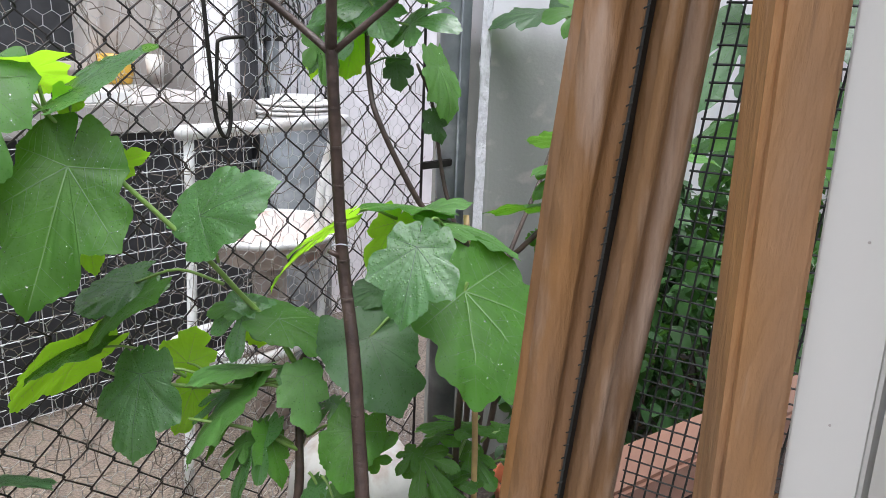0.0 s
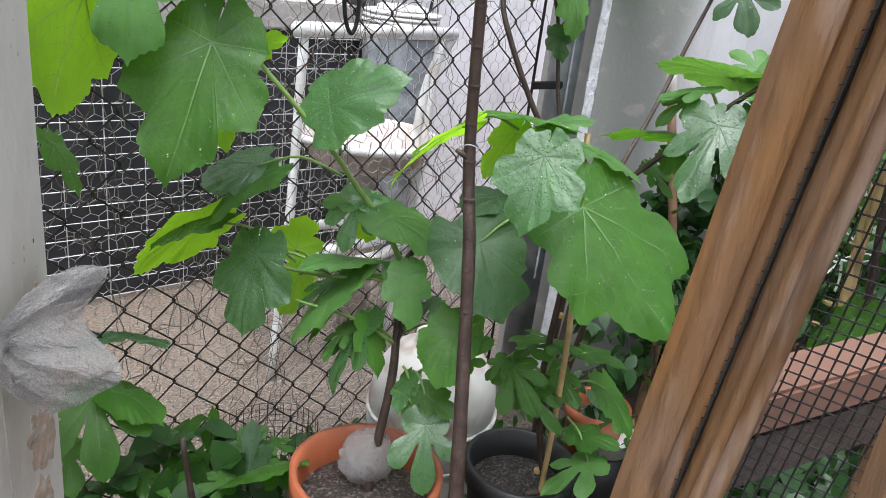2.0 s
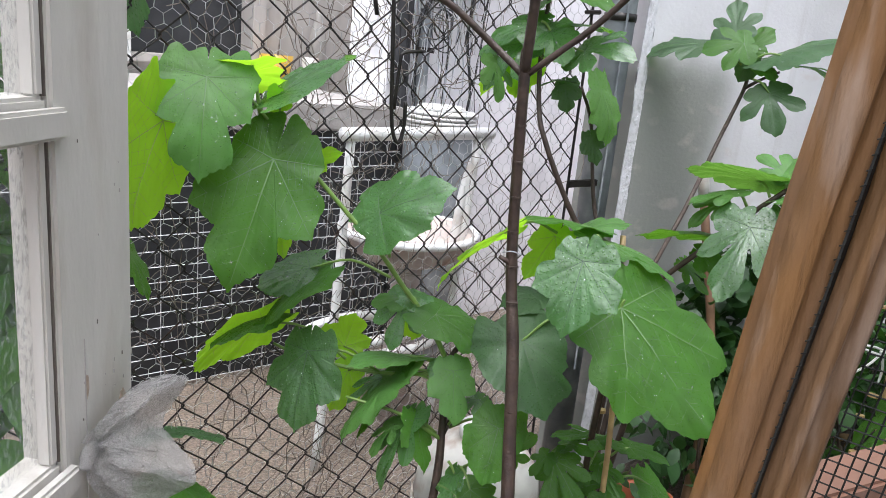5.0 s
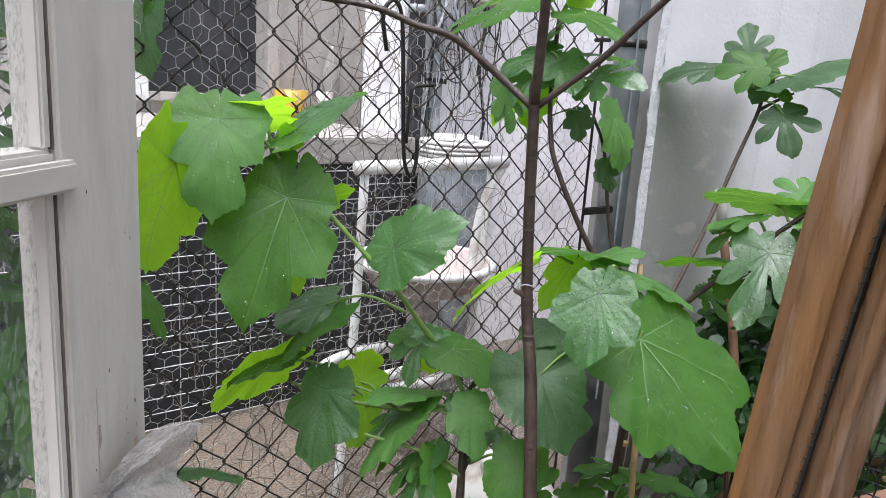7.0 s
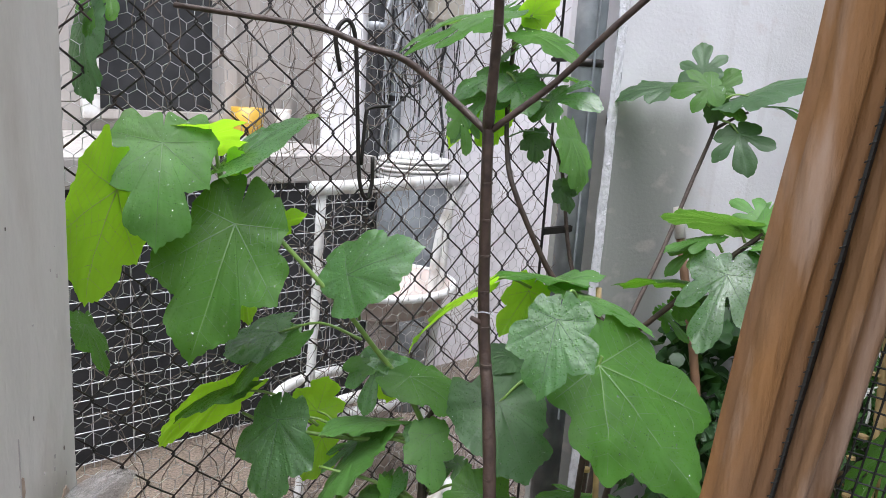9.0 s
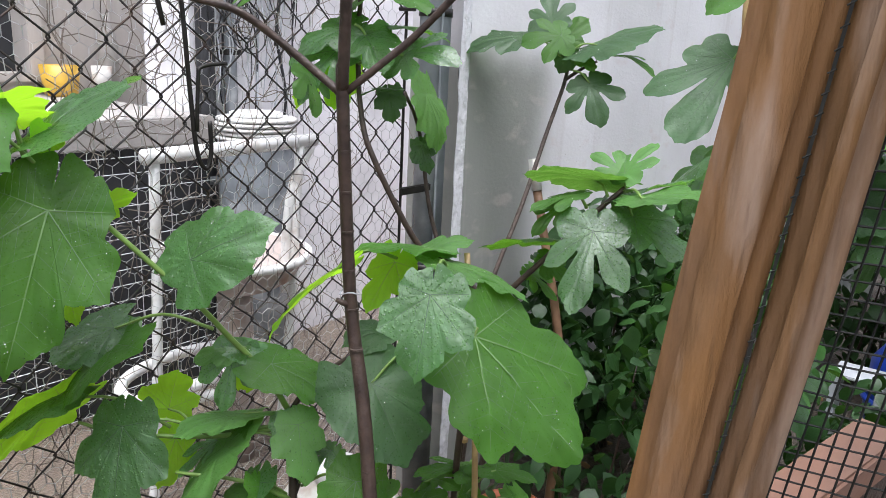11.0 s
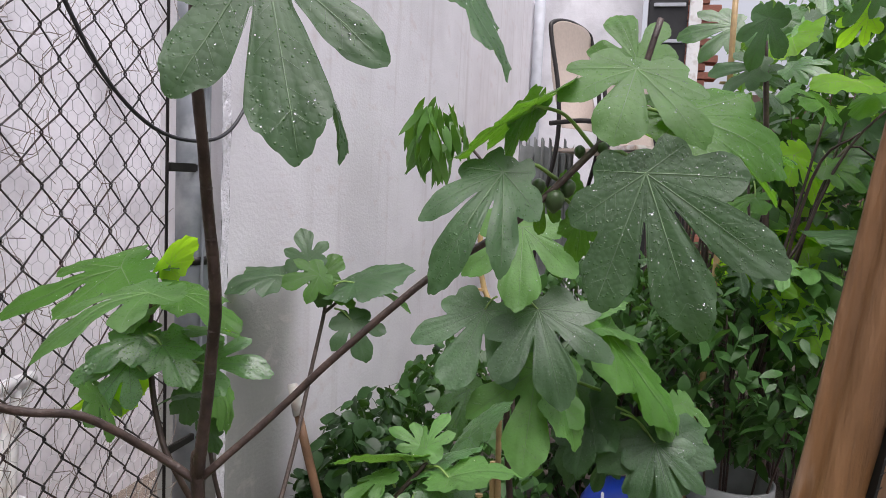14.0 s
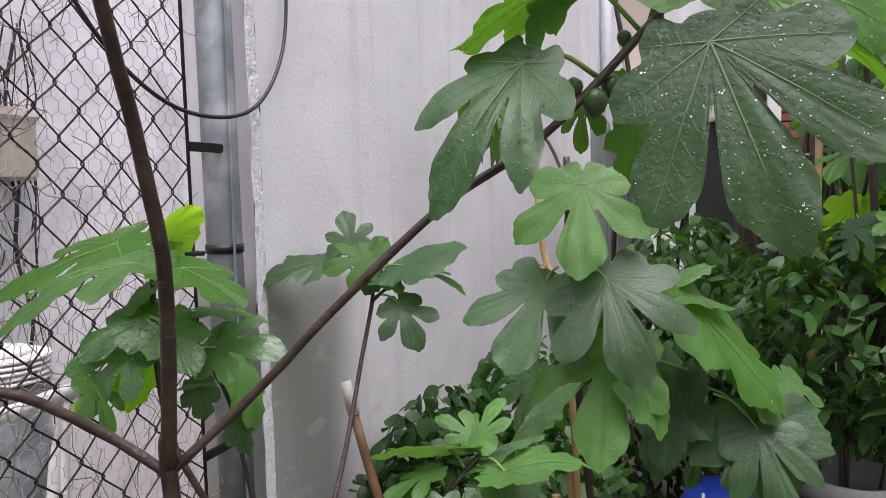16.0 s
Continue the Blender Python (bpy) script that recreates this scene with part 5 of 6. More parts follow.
leaf(fig, (-1.169, -0.011, 1.017), (-1.162, -0.074, 0.947), 0.041, (-0.245, -0.725, 0.643), "heart", LEAF_M, None)
leaf(fig, (-0.687, -0.922, 1.701), (-0.741, -0.984, 1.534), 0.205, (-0.955, 0.026, 0.297), "fig5", LEAF_D, (-0.603, -0.869, 1.718), flat=0.7)
leaf(fig, (-0.690, -0.771, 1.696), (-0.776, -0.716, 1.579), 0.113, (-0.831, -0.184, 0.524), "fig5", LEAF_D, (-0.616, -0.824, 1.691))
leaf(fig, (-0.635, -0.796, 1.775), (-0.722, -0.719, 1.701), 0.039, (-0.718, -0.160, 0.678), "tri", LEAF_M, (-0.603, -0.863, 1.730))
leaf(fig, (-0.616, -0.791, 1.776), (-0.639, -0.761, 1.710), 0.044, (0.876, 0.471, -0.100), "heart", LEAF_M, None)
leaf(fig, (-0.562, -0.907, 1.836), (-0.511, -0.875, 1.909), 0.105, (-0.831, 0.096, 0.547), "fig3", LEAF_L, (-0.599, -0.875, 1.745))
leaf(fig, (-0.616, -0.906, 1.820), (-0.681, -0.885, 1.725), 0.176, (-0.826, -0.031, 0.563), "fig5", LEAF_L, (-0.602, -0.869, 1.735), flat=0.8)
leaf(fig, (-0.557, -0.958, 1.773), (-0.540, -1.101, 1.716), 0.128, (-0.897, -0.252, 0.363), "tri", LEAF_M, (-0.600, -0.869, 1.755))
leaf(fig, (-0.581, -0.808, 1.670), (-0.587, -0.802, 1.622), 0.046, (-0.992, -0.051, 0.120), "heart", LEAF_M, None)
leaf(fig, (-0.583, -0.854, 1.647), (-0.589, -0.850, 1.592), 0.054, (-0.993, -0.014, 0.116), "heart", LEAF_M, (-0.621, -0.812, 1.672))
leaf(fig, (-0.562, -0.835, 1.692), (-0.563, -0.846, 1.656), 0.031, (-0.983, -0.167, 0.080), "heart", LEAF_M, None)
leaf(fig, (-0.523, -0.980, 1.746), (-0.482, -1.095, 1.683), 0.050, (-0.759, -0.501, 0.416), "heart", LEAF_M, None)
leaf(fig, (-1.014, -0.645, 1.838), (-1.058, -0.696, 1.689), 0.151, (-0.847, -0.373, 0.379), "fig5", LEAF_D, (-1.027, -0.580, 1.860), flat=0.5)
leaf(fig, (-0.994, -0.675, 1.762), (-1.002, -0.710, 1.697), 0.006, (-0.874, -0.368, 0.318), "heart", LEAF_D, None)
leaf(fig, (-0.936, -0.754, 1.852), (-0.951, -0.813, 1.763), 0.042, (-0.939, -0.186, 0.291), "tri", LEAF_D, None)
leaf(fig, (-0.637, -0.296, 1.516), (-0.779, -0.235, 1.466), 0.066, (-0.481, -0.763, 0.431), "fig3", LEAF_L, None)
rain_on(fig)

young = thing("young_fig", (-0.80, -0.37, GROUND + 0.27), "young fig with big wet leaves in a pot", "tree")
part("stem", tube([(-0.80, -0.37, GROUND + 0.26), (-0.811, -0.366, 0.489), (-0.761, -0.337, 0.667), (-0.744, -0.318, 0.738), (-0.725, -0.292, 0.857)], 0.009, 0.006, 10, knobs=0.14), BARK, young, "", True)
part("shoot", tube([(-0.725, -0.292, 0.855), (-0.752, -0.263, 0.924), (-0.794, -0.242, 0.983), (-0.836, -0.234, 1.039), (-0.890, -0.214, 1.104), (-0.963, -0.160, 1.197), (-0.998, -0.124, 1.232), (-1.004, -0.105, 1.289)], 0.0048, 0.0028, 8), PETIOLE, young, "", True)
part("shoot", tube([(-0.727, -0.294, 0.835), (-0.807, -0.210, 0.819), (-0.907, -0.131, 0.834), (-0.947, -0.083, 0.850)], 0.0042, 0.0025, 8), PETIOLE, young, "", True)
part("shoot", tube([(-0.725, -0.290, 0.857), (-0.698, -0.310, 0.905), (-0.655, -0.355, 0.952)], 0.005, 0.003, 8), BARK, young, "", True)
part("shoot", tube([(-0.747, -0.320, 0.729), (-0.704, -0.311, 0.790), (-0.683, -0.301, 0.851)], 0.0045, 0.003, 8), BARK, young, "", True)
part("shoot", tube([(-0.747, -0.322, 0.729), (-0.806, -0.279, 0.771), (-0.877, -0.217, 0.792)], 0.0038, 0.0025, 8), PETIOLE, young, "", True)
leaf(young, (-1.012, -0.093, 1.305), (-1.123, -0.045, 1.266), 0.047, (0.402, 0.914, -0.046), "heart", LEAF_Y, (-0.997, -0.123, 1.237))
leaf(young, (-1.150, -0.122, 1.237), (-1.205, -0.157, 1.089), 0.117, (0.226, 0.922, -0.314), "heart", LEAF_Y, None)
leaf(young, (-0.963, -0.143, 1.114), (-0.979, -0.153, 1.027), 0.055, (0.433, 0.881, -0.190), "heart", LEAF_Y, None)
leaf(young, (-0.974, -0.128, 1.283), (-0.830, -0.092, 1.354), 0.056, (-0.045, -0.835, 0.548), "heart", LEAF_W, (-0.977, -0.130, 1.219))
leaf(young, (-0.975, -0.128, 1.278), (-0.988, -0.127, 1.251), 0.045, (0.396, 0.907, -0.142), "heart", LEAF_Y, None)
leaf(young, (-0.946, -0.165, 1.179), (-0.896, -0.184, 1.204), 0.046, (0.418, 0.891, -0.178), "tri", LEAF_Y, (-0.955, -0.155, 1.192))
leaf(young, (-0.893, -0.101, 0.987), (-0.981, -0.081, 0.955), 0.083, (-0.355, -0.781, 0.514), "heart", LEAF_W, (-0.811, -0.225, 0.998))
leaf(young, (-0.903, -0.124, 0.971), (-0.986, -0.119, 0.892), 0.042, (-0.466, -0.759, 0.454), "heart", LEAF_M, None)
leaf(young, (-0.959, -0.064, 0.886), (-1.073, -0.026, 0.798), 0.067, (0.492, 0.823, -0.284), "heart", LEAF_Y, (-0.853, -0.171, 0.838))
leaf(young, (-0.966, -0.082, 0.899), (-1.055, -0.065, 0.851), 0.043, (-0.413, -0.753, 0.513), "heart", LEAF_W, None)
leaf(young, (-0.914, -0.146, 0.854), (-0.956, -0.186, 0.728), 0.120, (-0.455, -0.793, 0.406), "tri", LEAF_W, (-0.813, -0.217, 0.824))
leaf(young, (-0.803, -0.085, 0.819), (-0.782, -0.085, 0.884), 0.096, (0.557, 0.809, -0.187), "tri", LEAF_Y, (-0.807, -0.175, 0.803))
leaf(young, (-0.780, -0.233, 0.961), (-0.832, -0.197, 0.948), 0.045, (-0.573, -0.648, 0.502), "heart", LEAF_L, (-0.761, -0.248, 0.955))
leaf(young, (-0.778, -0.235, 0.961), (-0.738, -0.268, 0.951), 0.044, (-0.472, -0.719, 0.510), "heart", LEAF_W, None)
leaf(young, (-0.781, -0.234, 0.957), (-0.820, -0.249, 0.878), 0.083, (-0.555, -0.716, 0.423), "fig3", LEAF_W, None)
leaf(young, (-0.754, -0.283, 0.943), (-0.709, -0.365, 0.908), 0.092, (-0.590, -0.563, 0.579), "heart", LEAF_M, (-0.756, -0.259, 0.928))
leaf(young, (-0.743, -0.214, 0.894), (-0.710, -0.230, 0.932), 0.049, (0.646, 0.715, -0.268), "heart", LEAF_Y, None)
leaf(young, (-0.776, -0.238, 0.855), (-0.878, -0.212, 0.853), 0.032, (-0.202, -0.766, 0.610), "heart", LEAF_L, (-0.731, -0.290, 0.838))
leaf(young, (-0.830, -0.146, 0.801), (-0.872, -0.158, 0.734), 0.077, (0.465, 0.769, -0.440), "tri", LEAF_Y, (-0.802, -0.202, 0.815))
leaf(young, (-0.794, -0.200, 0.802), (-0.860, -0.196, 0.769), 0.047, (-0.349, -0.670, 0.655), "heart", LEAF_W, None)
leaf(young, (-0.797, -0.233, 0.816), (-0.876, -0.246, 0.726), 0.040, (-0.503, -0.663, 0.554), "heart", LEAF_M, (-0.732, -0.295, 0.814))
leaf(young, (-0.748, -0.335, 0.862), (-0.771, -0.376, 0.788), 0.080, (-0.543, -0.647, 0.535), "tri", LEAF_L, None)
leaf(young, (-0.736, -0.313, 0.850), (-0.759, -0.363, 0.792), 0.077, (-0.487, -0.542, 0.684), "heart", LEAF_W, None)
leaf(young, (-0.788, -0.281, 0.758), (-0.870, -0.308, 0.672), 0.056, (-0.452, -0.627, 0.634), "fig3", LEAF_W, (-0.751, -0.312, 0.737))
leaf(young, (-0.786, -0.297, 0.760), (-0.803, -0.354, 0.701), 0.053, (-0.458, -0.561, 0.689), "heart", LEAF_M, None)
leaf(young, (-0.808, -0.237, 0.811), (-0.904, -0.250, 0.724), 0.039, (-0.444, -0.668, 0.596), "heart", LEAF_L, (-0.736, -0.278, 0.834))
leaf(young, (-0.762, -0.435, 0.643), (-0.801, -0.487, 0.556), 0.105, (-0.538, -0.590, 0.602), "fig3", LEAF_W, (-0.763, -0.340, 0.658))
leaf(young, (-0.726, -0.433, 0.799), (-0.772, -0.458, 0.724), 0.101, (-0.586, -0.584, 0.561), "heart", LEAF_M, (-0.737, -0.330, 0.753))
leaf(young, (-0.738, -0.377, 0.660), (-0.771, -0.388, 0.632), 0.046, (-0.424, -0.527, 0.736), "heart", LEAF_L, None)
leaf(young, (-0.699, -0.353, 0.806), (-0.748, -0.350, 0.781), 0.037, (-0.385, -0.614, 0.689), "heart", LEAF_W, (-0.739, -0.327, 0.757))
leaf(young, (-0.743, -0.360, 0.682), (-0.784, -0.386, 0.642), 0.042, (-0.405, -0.512, 0.757), "heart", LEAF_W, (-0.748, -0.347, 0.701))
leaf(young, (-0.745, -0.405, 0.678), (-0.730, -0.467, 0.665), 0.059, (-0.592, -0.280, 0.756), "heart", LEAF_M, (-0.739, -0.370, 0.700))
leaf(young, (-0.810, -0.268, 0.747), (-0.864, -0.280, 0.710), 0.032, (-0.342, -0.618, 0.707), "heart", LEAF_L, (-0.751, -0.312, 0.737))
leaf(young, (-0.790, -0.267, 0.725), (-0.840, -0.283, 0.689), 0.038, (-0.333, -0.592, 0.734), "fig3", LEAF_W, None)
leaf(young, (-0.708, -0.445, 0.750), (-0.675, -0.469, 0.793), 0.062, (-0.818, -0.420, 0.393), "heart", LEAF_M, (-0.735, -0.374, 0.700))
leaf(young, (-1.087, -0.119, 1.300), (-1.121, -0.180, 1.160), 0.150, (-0.332, -0.833, 0.442), "tri", LEAF_L, (-0.987, -0.134, 1.232), flat=0.8)
leaf(young, (-0.999, -0.162, 1.187), (-1.083, -0.199, 0.998), 0.194, (-0.449, -0.819, 0.358), "tri", LEAF_M, (-0.946, -0.173, 1.168), flat=0.7)
leaf(young, (-0.858, -0.247, 1.115), (-0.782, -0.332, 1.168), 0.131, (-0.763, -0.338, 0.551), "bigheart", LEAF_W, (-0.829, -0.243, 1.040))
rain_on(young)

wallfig = thing("potted_fig", (-0.54, -0.50, GROUND + 0.27), "leafy fig in a black pot tied to bamboo", "tree")
part("stem", tube([(-0.56, -0.50, GROUND + 0.26), (-0.530, -0.512, 0.479), (-0.533, -0.485, 0.584), (-0.538, -0.472, 0.693), (-0.551, -0.494, 0.976), (-0.543, -0.474, 1.076), (-0.578, -0.437, 1.108)], 0.0075, 0.004, 8, knobs=0.14), BARK, wallfig, "", True)
part("shoot", tube([(-0.538, -0.472, 0.685), (-0.500, -0.465, 0.721), (-0.459, -0.456, 0.736)], 0.004, 0.0025, 6), PETIOLE, wallfig, "", True)
leaf(wallfig, (-0.561, -0.445, 0.733), (-0.522, -0.509, 0.761), 0.040, (-0.814, -0.244, 0.527), "fig3", LEAF_M, (-0.594, -0.428, 0.703))
leaf(wallfig, (-0.607, -0.439, 0.718), (-0.648, -0.443, 0.693), 0.043, (-0.407, -0.503, 0.763), "heart", LEAF_M, (-0.608, -0.430, 0.703))
leaf(wallfig, (-0.503, -0.474, 0.690), (-0.516, -0.543, 0.647), 0.058, (-0.607, -0.322, 0.727), "fig3", LEAF_M, (-0.484, -0.478, 0.692))
leaf(wallfig, (-0.570, -0.468, 0.668), (-0.566, -0.551, 0.625), 0.070, (-0.601, -0.381, 0.703), "fig5", LEAF_M, None)
leaf(wallfig, (-0.501, -0.480, 0.740), (-0.607, -0.446, 0.761), 0.042, (-0.126, -0.777, 0.617), "fig3", LEAF_M, (-0.538, -0.472, 0.693))
leaf(wallfig, (-0.597, -0.450, 0.712), (-0.604, -0.529, 0.656), 0.098, (-0.586, -0.425, 0.690), "fig5", LEAF_M, (-0.538, -0.472, 0.693))
leaf(wallfig, (-0.451, -0.494, 0.719), (-0.432, -0.568, 0.722), 0.041, (-0.764, -0.163, 0.625), "heart", LEAF_M, (-0.478, -0.477, 0.701))
leaf(wallfig, (-0.503, -0.503, 0.665), (-0.581, -0.486, 0.668), 0.057, (-0.108, -0.653, 0.750), "heart", LEAF_M, None)
leaf(wallfig, (-0.498, -0.575, 0.556), (-0.602, -0.564, 0.532), 0.078, (-0.242, -0.455, 0.857), "fig3", LEAF_L, (-0.478, -0.500, 0.597))
leaf(wallfig, (-0.486, -0.531, 0.582), (-0.458, -0.608, 0.594), 0.058, (-0.733, -0.156, 0.663), "heart", LEAF_M, None)
leaf(wallfig, (-0.404, -0.518, 0.642), (-0.417, -0.593, 0.581), 0.052, (-0.650, -0.391, 0.651), "heart", LEAF_M, (-0.465, -0.483, 0.655))
leaf(wallfig, (-0.737, -0.561, 1.115), (-0.784, -0.581, 1.021), 0.119, (-0.702, -0.534, 0.471), "tri", LEAF_W, (-0.575, -0.465, 1.092), flat=0.7)
leaf(wallfig, (-0.651, -0.571, 1.039), (-0.608, -0.711, 0.893), 0.196, (-0.638, -0.641, 0.426), "bigheart", LEAF_M, (-0.646, -0.571, 1.051), flat=0.7)
leaf(wallfig, (-0.578, -0.435, 1.118), (-0.706, -0.392, 1.133), 0.059, (-0.125, -0.623, 0.772), "tri", LEAF_M, (-0.580, -0.449, 1.074))
leaf(wallfig, (-0.581, -0.432, 1.118), (-0.525, -0.473, 1.135), 0.051, (-0.524, -0.408, 0.747), "tri", LEAF_L, None)
leaf(wallfig, (-0.591, -0.469, 1.106), (-0.559, -0.590, 1.067), 0.072, (-0.558, -0.384, 0.736), "tri", LEAF_L, (-0.608, -0.465, 1.077))
leaf(wallfig, (-0.741, -0.407, 1.116), (-0.820, -0.344, 1.031), 0.044, (0.563, 0.822, 0.085), "fig3", LEAF_Y, (-0.621, -0.404, 1.106))
leaf(wallfig, (-0.616, -0.397, 1.098), (-0.654, -0.378, 1.026), 0.073, (0.604, 0.790, -0.102), "tri", LEAF_Y, None)
leaf(wallfig, (-0.704, -0.438, 0.946), (-0.713, -0.516, 0.855), 0.148, (-0.534, -0.615, 0.579), "heart", LEAF_D, (-0.615, -0.453, 0.979), flat=0.8)
leaf(wallfig, (-0.649, -0.409, 1.000), (-0.701, -0.371, 0.983), 0.060, (-0.579, -0.528, 0.621), "heart", LEAF_D, None)
leaf(wallfig, (-0.661, -0.409, 0.961), (-0.615, -0.453, 0.944), 0.055, (-0.284, -0.589, 0.757), "fig3", LEAF_W, None)
rain_on(wallfig)

low = thing("low_fig", (-1.05, -0.25, GROUND), "low bushy fig with dark lobed leaves", "bush")
part("stem", tube([(-1.02, -0.22, GROUND), (-1.055, -0.244, 0.435), (-1.074, -0.233, 0.609)], 0.007, 0.004, 8, knobs=0.14), BARK, low, "", True)
leaf(low, (-1.154, -0.085, 0.627), (-1.175, -0.180, 0.541), 0.167, (-0.177, -0.623, 0.762), "fig5", LEAF_M, (-1.116, -0.106, 0.568))
leaf(low, (-1.116, -0.017, 0.685), (-1.046, -0.127, 0.713), 0.046, (-0.713, -0.298, 0.635), "heart", LEAF_D, (-1.148, -0.050, 0.621))
leaf(low, (-1.120, -0.072, 0.626), (-1.078, -0.179, 0.607), 0.056, (-0.445, -0.311, 0.840), "heart", LEAF_M, (-1.116, -0.106, 0.568))
leaf(low, (-1.195, -0.078, 0.537), (-1.208, -0.143, 0.497), 0.097, (-0.125, -0.483, 0.866), "fig3", LEAF_M, None)
leaf(low, (-1.025, -0.060, 0.480), (-0.972, -0.109, 0.536), 0.044, (-0.819, -0.406, 0.406), "heart", LEAF_M, (-1.036, -0.086, 0.407))
leaf(low, (-1.017, -0.111, 0.451), (-0.992, -0.198, 0.438), 0.070, (-0.422, -0.245, 0.873), "heart", LEAF_M, None)
leaf(low, (-0.937, -0.165, 0.488), (-0.891, -0.162, 0.524), 0.069, (-0.439, -0.634, 0.637), "fig3", LEAF_M, (-0.939, -0.173, 0.411))
leaf(low, (-0.948, -0.207, 0.472), (-0.889, -0.304, 0.532), 0.040, (-0.814, -0.137, 0.565), "heart", LEAF_M, None)
leaf(low, (-0.982, -0.196, 0.461), (-1.045, -0.193, 0.464), 0.056, (0.027, -0.642, 0.767), "heart", LEAF_M, None)
leaf(low, (-0.940, -0.193, 0.456), (-0.913, -0.150, 0.536), 0.095, (-0.394, -0.741, 0.544), "fig5", LEAF_D, None)
leaf(low, (-0.957, -0.173, 0.468), (-0.983, -0.146, 0.501), 0.049, (-0.141, -0.821, 0.553), "heart", LEAF_M, None)
leaf(low, (-0.898, -0.235, 0.479), (-0.942, -0.258, 0.470), 0.057, (0.037, -0.423, 0.905), "heart", LEAF_M, None)
leaf(low, (-0.944, -0.081, 0.440), (-0.942, -0.045, 0.517), 0.042, (-0.321, -0.852, 0.413), "heart", LEAF_M, (-0.955, -0.105, 0.372))
leaf(low, (-0.889, -0.178, 0.493), (-0.869, -0.222, 0.500), 0.040, (-0.655, -0.168, 0.737), "heart", LEAF_M, None)
leaf(low, (-1.096, -0.117, 0.466), (-1.071, -0.173, 0.459), 0.056, (-0.431, -0.289, 0.855), "fig3", LEAF_M, None)
rain_on(low)

twig = thing("fence_fig", (-0.45, -0.35, GROUND), "slender dark-stemmed fig beside the fence pole", "tree")
part("stem", tube([(-0.40, -0.38, GROUND + 0.2), (-0.385, -0.435, 0.775), (-0.411, -0.415, 0.991), (-0.456, -0.363, 1.050), (-0.497, -0.329, 1.104), (-0.542, -0.278, 1.232), (-0.537, -0.246, 1.295), (-0.521, -0.220, 1.388), (-0.511, -0.215, 1.503)], 0.0065, 0.004, 8, knobs=0.12), BARK, twig, "", True)
part("branch", tube([(-0.295, -0.280, 0.932), (-0.311, -0.220, 1.087), (-0.336, -0.201, 1.253), (-0.374, -0.195, 1.326)], 0.005, 0.003, 8, knobs=0.12), BARK_PALE, twig, "", True)
part("branch", tube([(-0.395, -0.418, 0.827), (-0.355, -0.351, 0.900), (-0.295, -0.280, 0.932)], 0.005, 0.005, 8, knobs=0.12), BARK_PALE, twig, "", True)
leaf(twig, (-0.536, -0.180, 1.531), (-0.610, -0.026, 1.454), 0.098, (-0.911, -0.297, 0.285), "fig3", LEAF_M, (-0.513, -0.206, 1.498))
leaf(twig, (-0.485, -0.223, 1.531), (-0.477, -0.165, 1.540), 0.028, (-0.750, 0.007, 0.661), "heart", LEAF_D, (-0.492, -0.205, 1.505))
leaf(twig, (-0.493, -0.233, 1.534), (-0.453, -0.256, 1.576), 0.063, (0.534, 0.844, -0.053), "heart", LEAF_Y, (-0.502, -0.208, 1.500))
leaf(twig, (-0.519, -0.268, 1.497), (-0.548, -0.385, 1.459), 0.092, (-0.637, -0.094, 0.765), "tri", LEAF_M, (-0.530, -0.231, 1.476))
leaf(twig, (-0.516, -0.208, 1.467), (-0.547, -0.178, 1.426), 0.037, (-0.844, -0.372, 0.387), "heart", LEAF_L, None)
leaf(twig, (-0.537, -0.219, 1.430), (-0.605, -0.165, 1.389), 0.076, (-0.664, -0.331, 0.671), "tri", LEAF_W, None)
leaf(twig, (-0.554, -0.208, 1.394), (-0.611, -0.173, 1.313), 0.105, (-0.829, -0.355, 0.432), "fig3", LEAF_W, (-0.551, -0.229, 1.376))
leaf(twig, (-0.520, -0.182, 1.376), (-0.548, -0.094, 1.300), 0.035, (0.821, 0.498, 0.280), "heart", LEAF_Y, None)
leaf(twig, (-0.518, -0.187, 1.371), (-0.528, -0.173, 1.295), 0.061, (0.783, 0.622, 0.006), "heart", LEAF_Y, None)
leaf(twig, (-0.532, -0.247, 1.418), (-0.554, -0.308, 1.363), 0.087, (-0.604, -0.398, 0.690), "tri", LEAF_W, (-0.535, -0.226, 1.434))
leaf(twig, (-0.510, -0.309, 1.391), (-0.507, -0.413, 1.391), 0.108, (-0.673, -0.019, 0.740), "fig3", LEAF_W, (-0.530, -0.230, 1.374))
leaf(twig, (-0.482, -0.278, 1.434), (-0.446, -0.351, 1.419), 0.049, (-0.601, -0.437, 0.669), "heart", LEAF_M, None)
leaf(twig, (-0.501, -0.284, 1.337), (-0.533, -0.239, 1.327), 0.031, (-0.617, -0.275, 0.737), "heart", LEAF_D, None)
leaf(twig, (-0.487, -0.257, 1.330), (-0.489, -0.270, 1.281), 0.055, (-0.770, -0.607, 0.195), "heart", LEAF_D, None)
leaf(twig, (-0.597, -0.185, 1.356), (-0.608, -0.220, 1.291), 0.059, (-0.597, -0.661, 0.454), "fig3", LEAF_L, None)
leaf(twig, (-0.341, -0.217, 1.324), (-0.344, -0.256, 1.220), 0.057, (-0.704, -0.660, 0.263), "heart", LEAF_L, (-0.361, -0.203, 1.317))
leaf(twig, (-0.347, -0.215, 1.231), (-0.341, -0.234, 1.178), 0.051, (-0.667, -0.722, 0.183), "heart", LEAF_D, None)
rain_on(twig)

